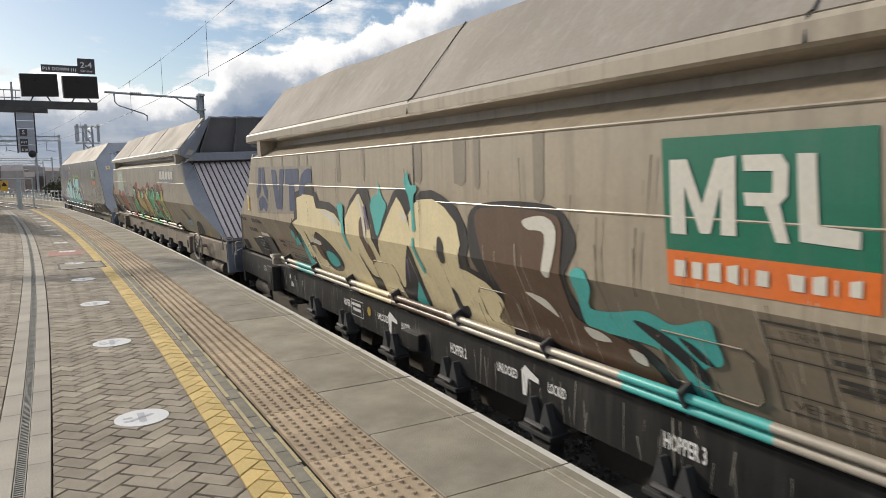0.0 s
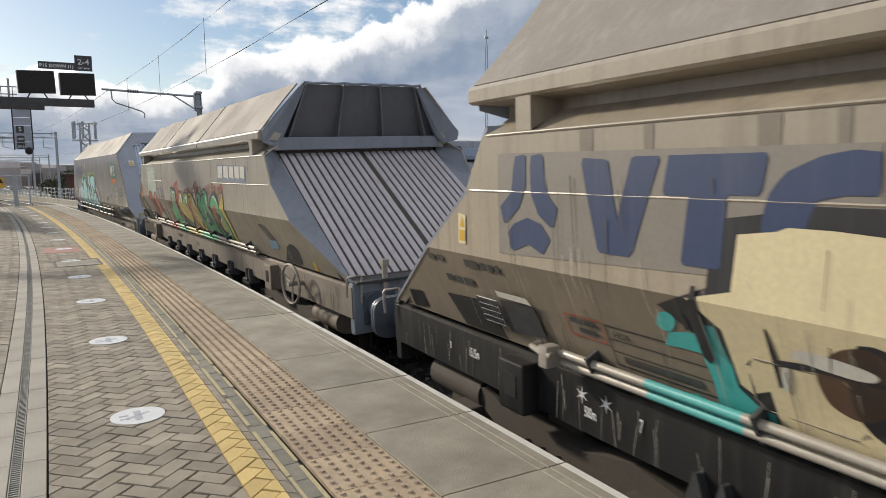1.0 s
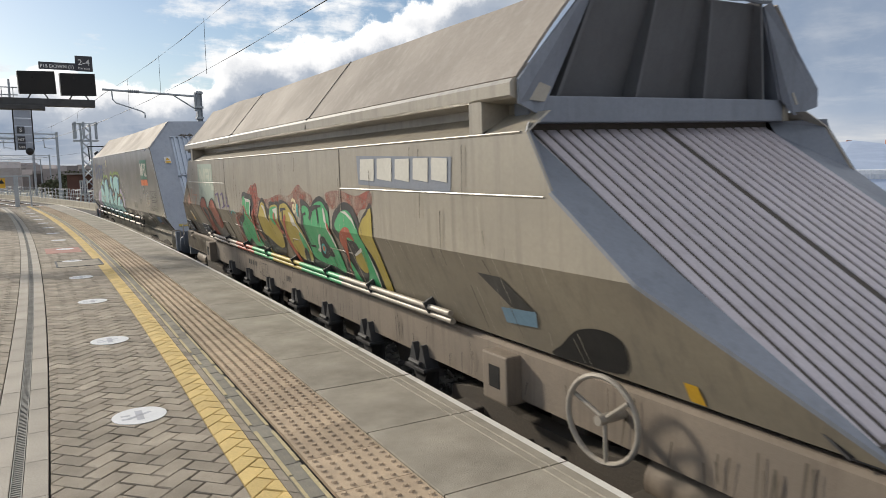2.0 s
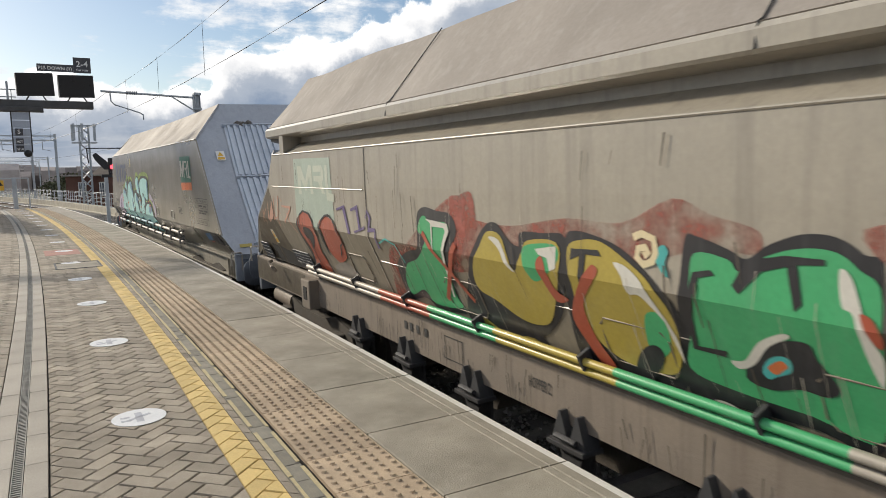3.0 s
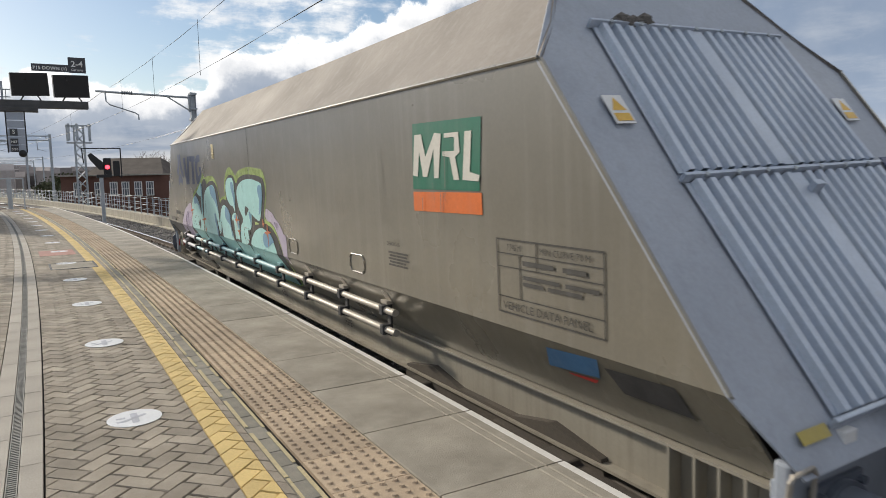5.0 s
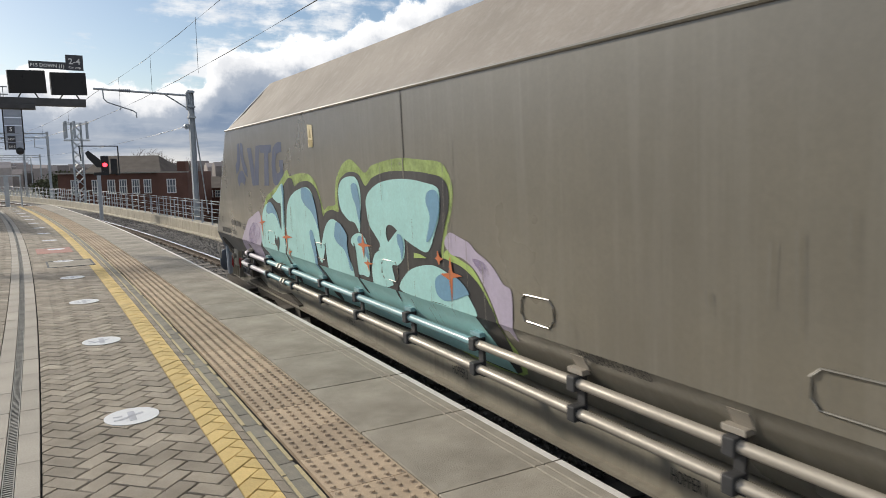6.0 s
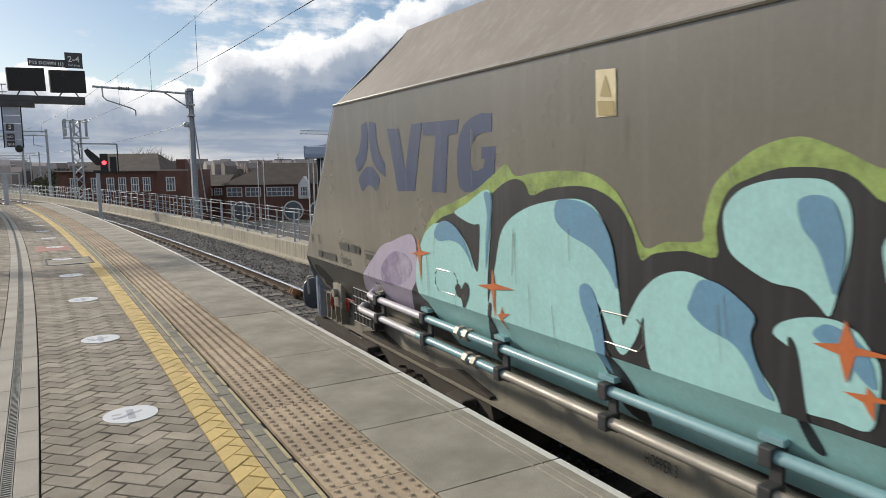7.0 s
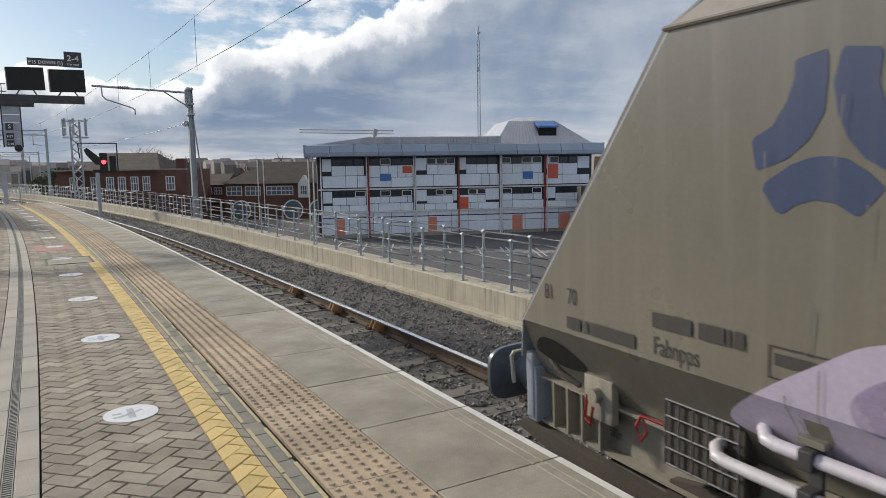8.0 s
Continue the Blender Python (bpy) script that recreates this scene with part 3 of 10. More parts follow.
def stones(name, count, area_fn, lo, hi, parent, mat):
    verts, faces = [], []
    base = [(1, 0, 0), (-1, 0, 0), (0, 1, 0), (0, -1, 0), (0, 0, 1), (0, 0, -1)]
    tri = [(0, 2, 4), (2, 1, 4), (1, 3, 4), (3, 0, 4), (2, 0, 5), (1, 2, 5), (3, 1, 5), (0, 3, 5)]
    for _ in range(count):
        p = area_fn()
        r = rng.uniform(lo, hi)
        q = Euler((rng.uniform(0, 6), rng.uniform(0, 6), rng.uniform(0, 6))).to_matrix()
        k = len(verts)
        for b in base:
            verts.append(p + q @ Vector([c * r * rng.uniform(0.6, 1.15) for c in b]))
        faces += [tuple(i + k for i in t) for t in tri]
    me = bpy.data.meshes.new(name)
    me.from_pydata(verts, [], faces)
    me.materials.append(mat)
    ob = new(name, me)
    ob.parent = parent
    return tagged(ob, "", "", "", "stuff")


def near_bed():
    s = 4 + 44 * rng.random() ** 1.7
    u = rng.choice((rng.uniform(0.9, 2.15), rng.uniform(2.38, 4.12), rng.uniform(2.38, 4.12)))
    z = -1.10 + (0.06 if 2.6 < u < 3.9 else 0.0)
    return at(s, u, z + rng.uniform(-0.01, 0.03))


stones("loose_ballast", 15000, near_bed, 0.018, 0.038, track, M["stone"])

# ---- parapet with tubular railing beyond the track ----
parapet = structure("parapet", "long stained concrete parapet along the track", "parapet wall")
bm = bmesh.new()
sweep(bm, [(4.05, -1.4), (4.05, -1.02), (4.24, -1.0), (4.24, -0.62), (4.26, -0.60), (4.68, -0.60), (4.70, -0.62), (4.70, -1.4)], 0, 150, 1.0)
part("wall_body", bm, M["wall_concrete"], parapet)

# ---- wagons: y runs along the track, -x faces the platform, z = 0 is the top of the rail ----
HOA_SIDE = [(1.20, 1.13), (1.79, 1.37), (2.21, 1.375), (2.54, 1.37), (2.66, 1.18)]   # height, half width
HOA_END = [(1.20, 6.86), (1.79, 5.76), (2.21, 5.16), (2.54, 4.95), (2.66, 4.90)]     # height, end of the side sheet
NEW_SIDE = [(0.95, 1.06), (1.37, 1.285), (2.93, 1.30)]
NEW_END = [(0.95, 7.22), (1.37, 7.12), (2.93, 5.93)]


def lerp(table, z):
    for (a, p), (b, q) in zip(table, table[1:]):
        if z <= b or (b, q) == table[-1]:
            t = (z - a) / (b - a)
            return p + (q - p) * t
    return table[-1][1]


def side_sheet(side, ends, sign):
    """One side of the hopper: a folded sheet with thickness."""
    bm = bmesh.new()
    rows = []
    for k, (z, w) in enumerate(side):
        e = lerp(ends, z)
        rows.append([[bm.verts.new((sign * (w - t), y, z)) for y in (-e, -e * 0.5, 0, e * 0.5, e)] for t in (0.0, 0.02)])
    for a, b in zip(rows, rows[1:]):
        for t in (0, 1):
            for i in range(4):
                bm.faces.new((a[t][i], a[t][i + 1], b[t][i + 1], b[t][i]))
        for i in (0, 4):
            bm.faces.new((a[0][i], b[0][i], b[1][i], a[1][i]))
    for r in (rows[0], rows[-1]):
        for i in range(4):
            bm.faces.new((r[0][i], r[1][i], r[1][i + 1], r[0][i + 1]))
    return bm


def on_side(bm, side, sign, lift):
    """Folds a flat bmesh in (y, z) = (x, y) onto the side of the wagon."""
    for z, w in side[1:-1]:
        bmesh.ops.bisect_plane(bm, geom=bm.verts[:] + bm.edges[:] + bm.faces[:], plane_co=(0, z, 0), plane_no=(0, 1, 0))
    for v in bm.verts:
        y, z = v.co.x, v.co.y
        v.co = (sign * (lerp(side, z) + lift), y, z)
    return bm


def polygon_bm(loops):
    """Flat filled outlines in x, y."""
    bm = bmesh.new()
    for pts in loops:
        vs = [bm.verts.new((x, y, 0)) for x, y in pts]
        f = bm.faces.new(vs)
        f.normal_update()
        bmesh.ops.triangulate(bm, faces=[f], ngon_method="EAR_CLIP")
    return bm


def smooth_loop(pts, n=4):
    """A closed soft curve through points."""
    out = []
    k = len(pts)
    for i in range(k):
        p0, p1, p2, p3 = (Vector(pts[(i + d) % k]) for d in (-1, 0, 1, 2))
        for j in range(n):
            t = j / n
            out.append(tuple(0.5 * ((2 * p1) + (p2 - p0) * t + (2 * p0 - 5 * p1 + 4 * p2 - p3) * t * t + (3 * p1 - p0 - 3 * p2 + p3) * t ** 3)))
    return out


def corrugated(w0, w1, y0, z0, y1, z1, pitch, depth, flat=0.5):
    """A ribbed sheet from its foot (y0, z0) to its head (y1, z1), ribs running up it."""
    bm = bmesh.new()
    n = max(1, int(round((w1 - w0) / pitch)))
    p = (w1 - w0) / n
    xs = []
    for i in range(n):
        x = w0 + i * p
        xs += [(x, 0), (x + p * flat * 0.8, 0), (x + p * flat, depth), (x + p * (1 - flat * 0.2), depth)]
    xs.append((w1, 0))
    d = Vector((0, y1 - y0, z1 - z0)).normalized()
    nrm = Vector((0, d.z, -d.y))
    if nrm.z < 0:
        nrm = -nrm
    lo = [bm.verts.new(Vector((x, y0, z0)) + nrm * h) for x, h in xs]
    hi = [bm.verts.new(Vector((x, y1, z1)) + nrm * h) for x, h in xs]
    lo2 = [bm.verts.new(Vector((x, y0, z0)) + nrm * (h - 0.006)) for x, h in xs]
    hi2 = [bm.verts.new(Vector((x, y1, z1)) + nrm * (h - 0.006)) for x, h in xs]
    for i in range(len(xs) - 1):
        bm.faces.new((lo[i], lo[i + 1], hi[i + 1], hi[i]))
        bm.faces.new((lo2[i], hi2[i], hi2[i + 1], lo2[i + 1]))
        bm.faces.new((lo[i], lo2[i], lo2[i + 1], lo[i + 1]))
        bm.faces.new((hi[i], hi[i + 1], hi2[i + 1], hi2[i]))
    return bm


def plate(bm, pts, thick):
    """A flat plate from a 3D outline, with thickness along its own normal."""
    pts = [Vector(p) for p in pts]
    n = Vector((0, 0, 0))
    for a, b in zip(pts, pts[1:] + pts[:1]):
        n += (a - pts[0]).cross(b - pts[0])
    n = n.normalized() * thick
    a, b = [bm.verts.new(p) for p in pts], [bm.verts.new(p + n) for p in pts]
    bm.faces.new(a[::-1])
    bm.faces.new(b)
    for i in range(len(pts)):
        j = (i + 1) % len(pts)
        bm.faces.new((a[i], a[j], b[j], b[i]))


def wheelset(root, y):
    """Two wheels on an axle; the wheels turn, so each set is a part of its own with its wheels below it."""
    bm = bmesh.new()
    tube(bm, (-0.9, 0, 0), (0.9, 0, 0), 0.08, 14)
    axle = part("axle", bm, M["wheel"], root)
    axle.matrix_basis = pose(0, y, 0.46)
    for sx in (-0.75, 0.75):
        bm = bmesh.new()
        o = 1 if sx > 0 else -1
        disc_solid(bm, (sx, 0, 0), (1, 0, 0), 0.46, 0.12, 32)
        disc_solid(bm, (sx - o * 0.075, 0, 0), (1, 0, 0), 0.49, 0.03, 32)
        disc_solid(bm, (sx + o * 0.07, 0, 0), (1, 0, 0), 0.15, 0.06, 16)
        for k in range(5):
            a = k * math.tau / 5
            tube(bm, (sx + o * 0.055, 0.28 * math.cos(a), 0.28 * math.sin(a)), (sx + o * 0.066, 0.28 * math.cos(a), 0.28 * math.sin(a)), 0.07, 10)
        part("wheel", bm, M["wheel"], axle, smooth=True)
    return axle


def bogie(root, y, axles):
    for sx in (-1, 1):
        bm = bmesh.new()
        # cast side frame, lower in the middle
        pts = [(-1.25, 0.50), (-1.20, 0.66), (-0.75, 0.74), (-0.35, 0.66), (0.35, 0.66), (0.75, 0.74), (1.20, 0.66), (1.25, 0.50), (0.8, 0.44),
               (0.45, 0.22), (-0.45, 0.22), (-0.8, 0.44)]
        prism(bm, [(y + a, b) for a, b in pts], "x", sx * 0.93, sx * 1.08)
        for k in (-0.9, 0.9):
            box(bm, min(sx * 1.06, sx * 1.20), max(sx * 1.06, sx * 1.20), y + k - 0.13, y + k + 0.13, 0.33, 0.60, 0.02)
        part("bogie_frame", bm, M["under"], root)
        bm = bmesh.new()
        for k in (-0.16, 0.0, 0.16):
            # coil springs in the window of the frame
            pipe(bm, [(sx * 1.10 + 0.045 * math.cos(j * 0.9), y + k + 0.045 * math.sin(j * 0.9), 0.26 + j * 0.0095) for j in range(32)], 0.013, 5)
        part("spring", bm, M["under"], root)
    bm = bmesh.new()
    box(bm, -0.95, 0.95, y - 0.18, y + 0.18, 0.5, 0.74, 0.02)
    part("bolster", bm, M["under"], root)
    for k in (-0.9, 0.9):
        axles.append((wheelset(root, y + k), y + k))


def buffer_unit(root, sx, end, mat, zc=0.92):
    """Sleeve, shank and oblong head of one buffer."""
    o = 1 if end > 0 else -1
    bm = bmesh.new()
    c = (sx * 0.87, 0, zc)
    box(bm, c[0] - 0.17, c[0] + 0.17, min(end, end + o * 0.03), max(end, end + o * 0.03), zc - 0.17, zc + 0.17, 0.008)
    tube(bm, (c[0], end, zc), (c[0], end + o * 0.30, zc), 0.145, 22, 0.135)
    disc_solid(bm, (c[0], end + o * 0.05, zc), (0, 1, 0), 0.165, 0.03, 22)
    tube(bm, (c[0], end + o * 0.28, zc), (c[0], end + o * 0.46, zc), 0.115, 22)
    for bx in (-0.14, 0.14):
        for bz in (-0.13, 0.13):
            disc_solid(bm, (c[0] + bx, end + o * 0.045, zc + bz), (0, 1, 0), 0.02, 0.03, 8)
    sleeve = part("buffer", bm, mat, root, smooth=True)
    bm = bmesh.new()
    # slightly domed oblong plate
    outline = []
    for k in range(28):
        a = math.tau * k / 28
        ca, sa = math.cos(a), math.sin(a)
        outline.append((0.29 * math.copysign(abs(ca) ** 0.45, ca), 0.20 * math.copysign(abs(sa) ** 0.55, sa)))
    rows = []
    for k, off in ((1.0, 0.44), (1.0, 0.475), (0.8, 0.49), (0.3, 0.496)):
        rows.append([bm.verts.new((c[0] + x * k, end + o * off, zc + z * k)) for x, z in outline])
    for a, b in zip(rows, rows[1:]):
        for i in range(28):
            bm.faces.new((a[i], a[(i + 1) % 28], b[(i + 1) % 28], b[i]))
    bm.faces.new(rows[0])
    bm.faces.new(rows[-1])
    part("buffer_head", bm, M["buffer_grey"], sleeve, smooth=True)


def headstock(root, end, mat, low=0.66, high=1.19, zc=0.92):
    o = 1 if end > 0 else -1
    bm = bmesh.new()
    y0, y1 = sorted((end - o * 0.10, end))
    box(bm, -1.14, 1.14, y0, y1, low, high, 0.012)
    part("headstock", bm, mat, root)
    for sx in (-1, 1):
        buffer_unit(root, sx, end, M["buffer_grey"], zc)
    # hook, links and hoses
    bm = bmesh.new()
    box(bm, -0.16, 0.16, *sorted((end, end + o * 0.02)), zc - 0.15, zc + 0.15, 0.006)
    box(bm, -0.03, 0.03, *sorted((end, end + o * 0.30)), zc - 0.05, zc + 0.05, 0.015)
    ring(bm, (0, end + o * 0.30, zc), (1, 0, 0), 0.065, 0.028, 16, 6)
    for sx in (-0.055, 0.055):
        pipe(bm, [(sx, end + o * 0.24, zc + 0.02), (sx * 1.2, end + o * 0.36, zc - 0.05), (sx, end + o * 0.50, zc - 0.03)], 0.026, 8)
    part("coupling", bm, M["under"], root, smooth=True)
    bm = bmesh.new()
    box(bm, 0.22, 0.30, *sorted((end, end + o * 0.10)), 1.02, 1.14, 0.015)
    pipe(bm, [(0.26, end + o * 0.08, 1.08), (0.27, end + o * 0.20, 1.06), (0.27, end + o * 0.30, 0.9), (0.24, end + o * 0.40, 0.78)], 0.022, 8)
    part("brake_hose", bm, M["under"], root, smooth=True)
    bm = bmesh.new()
    pipe(bm, [(-0.26, end + o * 0.08, 1.0), (-0.27, end + o * 0.18, 0.95), (-0.27, end + o * 0.28, 0.8)], 0.02, 8)
    part("brake_hose", bm, M["under"], root, smooth=True)
    bm = bmesh.new()
    pipe(bm, [(0.26, end + o * 0.05, 1.17), (0.26, end + o * 0.14, 1.15), (0.30, end + o * 0.20, 1.13)], 0.025, 8)
    box(bm, 0.20, 0.32, *sorted((end + o * 0.02, end + o * 0.07)), 1.14, 1.20, 0.01)
    part("cock_handle", bm, RED, root, "red brake cock handle", smooth=True)
    # shunter's grab loop at the corner
    for sx in (-1, 1):
        bm = bmesh.new()
        x = sx * 1.13
        pipe(bm, [(x - 0.09, end + o * 0.03, high - 0.12), (x - 0.09, end + o * 0.05, high + 0.06), (x - 0.075, end + o * 0.05, high + 0.085), (x + 0.05, end + o * 0.05, high + 0.085),
                  (x + 0.065, end + o * 0.05, high + 0.06), (x + 0.065, end + o * 0.03, high - 0.20)], 0.013, 8)
        part("grab_loop", bm, M["pipe"], root, smooth=True)


def solebar(root, length, mat, z0=0.83, z1=1.15, w=1.15):
    for sx in (-1, 1):
        bm = bmesh.new()
        pts = [(sx * w, z0), (sx * w, z0 + 0.018), (sx * (w - 0.07), z0 + 0.018), (sx * (w - 0.07), z1 - 0.018), (sx * w, z1 - 0.018), (sx * w, z1),
               (sx * (w - 0.09), z1), (sx * (w - 0.09), z0)] if mat is M["sole_new"] else \
              [(sx * w, z0), (sx * w, z1), (sx * (w - 0.03), z1 + 0.015), (sx * (w - 0.09), z1 + 0.015), (sx * (w - 0.09), z0)]
        prism(bm, pts, "y", -length, length)
        part("solebar", bm, mat, root)


def brackets(root, ys, mat):
    """Black door-gear brackets that hang below the solebar."""
    bm = bmesh.new()
    for sy in (-0.075, 0.075):
        prism(bm, [(sy - 0.07, 0.745), (sy + 0.07, 0.745), (sy + 0.008, 0.925), (sy - 0.008, 0.925)], "x", -1.20, -1.09)
    box(bm, -1.23, -1.08, -0.16, 0.16, 0.715, 0.745, 0.004)
    prism(bm, [(-0.12, 0.715), (0.12, 0.715), (0.045, 0.56), (-0.045, 0.56)], "x", -1.18, -1.10)
    tube(bm, (-1.05, 0, 0.72), (-1.05, 0, 0.45), 0.035, 8)
    tube(bm, (-1.22, -0.09, 0.78), (-1.22, 0.09, 0.78), 0.018, 8)
    first = part("door_bracket", bm, mat, root)
    first.matrix_basis = pose(0, ys[0], 0)
    for y in ys[1:]:
        share(first, pose(0, y, 0))


def pipes(root, y0, y1, side, mats, zs, n_brackets, r=0.024):
    """The long air pipes that run along the lower side, held by clamps; mats: (from, to, material) by stretch."""
    for z, off in zs:
        w = lerp(side, z) + off
        for a, b, mat in mats:
            bm = bmesh.new()
            tube(bm, (-w, a, z), (-w, b, z), r, 12)
            part("air_pipe", bm, mat, root, smooth=True)
    for i in range(n_brackets):
        y = y0 + (y1 - y0) * (i + 0.3) / (n_brackets - 0.4)
        bm = bmesh.new()
        zt, zb = zs[0][0] + 0.05, zs[-1][0] - 0.05
        prism(bm, [(-(lerp(side, zb) + 0.088), zb + 0.015), (-(lerp(side, zt) + 0.088), zt - 0.015), (-(lerp(side, zt) + 0.0), zt + 0.03), (-(lerp(side, zb) + 0.0), zb - 0.01)], "y", y - 0.011, y + 0.011)
        part("pipe_clamp", bm, M["steel_dark"], root)


def paint(name, rgb, rough=0.5, wear=0.35):
    return material(name, rgb, tuple(c * 0.8 for c in rgb), rough, scale=2.5, fine=40, bump=0.03, streak=wear, streak_col=tuple(c * 0.55 + 0.1 for c in rgb), coat=0.25)


RED = paint("red", (0.42, 0.035, 0.03))
CREAM = paint("cream_paint", (0.80, 0.69, 0.43))
TEAL = paint("teal_paint", (0.075, 0.47, 0.45))
BROWN = paint("brown_paint", (0.115, 0.065, 0.04))
INK = paint("ink_paint", (0.022, 0.022, 0.026))
NAVY = paint("navy_paint", (0.038, 0.062, 0.145))
PATCH = paint("grey_patch", (0.28, 0.25, 0.215))
SIGN_GREEN = paint("sign_green", (0.012, 0.165, 0.10), 0.4)
SIGN_ORANGE = paint("sign_orange", (0.74, 0.17, 0.03), 0.4)
OFFWHITE = paint("offwhite", (0.70, 0.68, 0.61), 0.45)
MINT = paint("mint_patch", (0.42, 0.50, 0.42))
GREEN = paint("green_paint", (0.065, 0.41, 0.165))
OLIVE = paint("olive_paint", (0.46, 0.36, 0.065))
RUST = paint("rust_paint", (0.42, 0.09, 0.045))


def spray_haze(name, rgb, low=0.05, high=0.95):
    """Thin overspray: patches where the paint under it shows through."""
    m = paint(name, rgb)
    nt = m.node_tree
    co, n, r = nt.nodes.new("ShaderNodeTexCoord"), nt.nodes.new("ShaderNodeTexNoise"), nt.nodes.new("ShaderNodeMapRange")
    n.inputs["Scale"].default_value, n.inputs["Detail"].default_value, n.inputs["Roughness"].default_value = 4.5, 9, 0.72
    nt.links.new(co.outputs["Object"], n.inputs[0])
    nt.links.new(n.outputs[0], r.inputs[0])
    r.inputs[1].default_value, r.inputs[2].default_value, r.inputs[3].default_value, r.inputs[4].default_value = 0.36, 0.66, low, high
    nt.links.new(r.outputs[0], nt.nodes["Principled BSDF"].inputs["Alpha"])
    return m


HAZE = spray_haze("red_haze", (0.40, 0.10, 0.07))
AQUA = paint("aqua_paint", (0.42, 0.74, 0.72))
AQUA_DEEP = paint("aqua_deep", (0.16, 0.34, 0.50))
LIME_HAZE = spray_haze("lime_haze", (0.42, 0.57, 0.16), 0.45, 1.0)
LILAC_DEEP = spray_haze("lilac_deep", (0.36, 0.29, 0.46), 0.0, 0.8)
LIME = paint("lime_paint", (0.42, 0.57, 0.16))
LILAC = paint("lilac_paint", (0.50, 0.44, 0.57))
ORANGE = paint("orange_paint", (0.62, 0.17, 0.05))
PURPLE = paint("purple_paint", (0.14, 0.10, 0.24))
STENCIL = paint("stencil", (0.05, 0.048, 0.045), 0.6)
YELLOW = paint("yellow_label", (0.72, 0.42, 0.03), 0.5)
HOLE = material("hole", (0.012, 0.011, 0.010), None, 0.95, bump=0)


def decal(root, name, loops, mat, lift, side, label=""):
    """Paint on the platform side: outlines in (y, z). Seen from the platform y runs from right to left."""
    whole = name in ("data_frame", "stencil_frame")
    for group_ in ([loops] if whole else [[lp] for lp in loops]):
        ob = part(name, on_side(polygon_bm(group_), side, -1, lift), mat, root, label)
    return ob


def strokes(root, lines, width, mat, side, lift, name="graffiti_line"):
    """Spray lines of even width through points (y, z)."""
    for pts in lines:
        loop_a, loop_b = [], []
        for i, p in enumerate(pts):
            a, b = Vector(pts[max(0, i - 1)]), Vector(pts[min(len(pts) - 1, i + 1)])
            d = (b - a).normalized()
            n = Vector((-d.y, d.x)) * width / 2
            loop_a.append(tuple(Vector(p) + n))
            loop_b.append(tuple(Vector(p) - n))
        part(name, on_side(polygon_bm([loop_a + loop_b[::-1]]), side, -1, lift), mat, root)


def lettering(root, words, y, z, size, mat, side, lift=0.007, bold=0.0, squash=1.0, tall=1.0, name="lettering", lean=0.0):
    """Letters that read rightly from the platform; y, z: where the first letter's foot stands."""
    bm = text_bm(words, size, "LEFT", bold)
    for v in bm.verts:
        v.co = (y - v.co.x * squash - lean * v.co.y, z + v.co.y * tall, 0)
    on_side(bm, side, -1, lift)
    return part(name, bm, mat, root)


def bars(root, y, z, rows, size, mat, side, lift=0.007, name="lettering"):
    """Words that cannot be read: plain bars. rows: lists of (start, length) from y towards the near end."""
    loops = []
    for i, row in enumerate(rows):
        zz = z - i * size * 1.7
        for a, n in row:
            loops.append([(y - a, zz), (y - a - n, zz), (y - a - n, zz + size), (y - a, zz + size)])
    return decal(root, name, loops, mat, lift, side)


def rect(y0, y1, z0, z1):
    return [(y0, z0), (y1, z0), (y1, z1), (y0, z1)]


def frame_loops(y0, y1, z0, z1, t):
    return [rect(y0, y1, z0, z0 + t), rect(y0, y1, z1 - t, z1), rect(y0, y0 + t, z0 + t, z1 - t), rect(y1 - t, y1, z0 + t, z1 - t)]


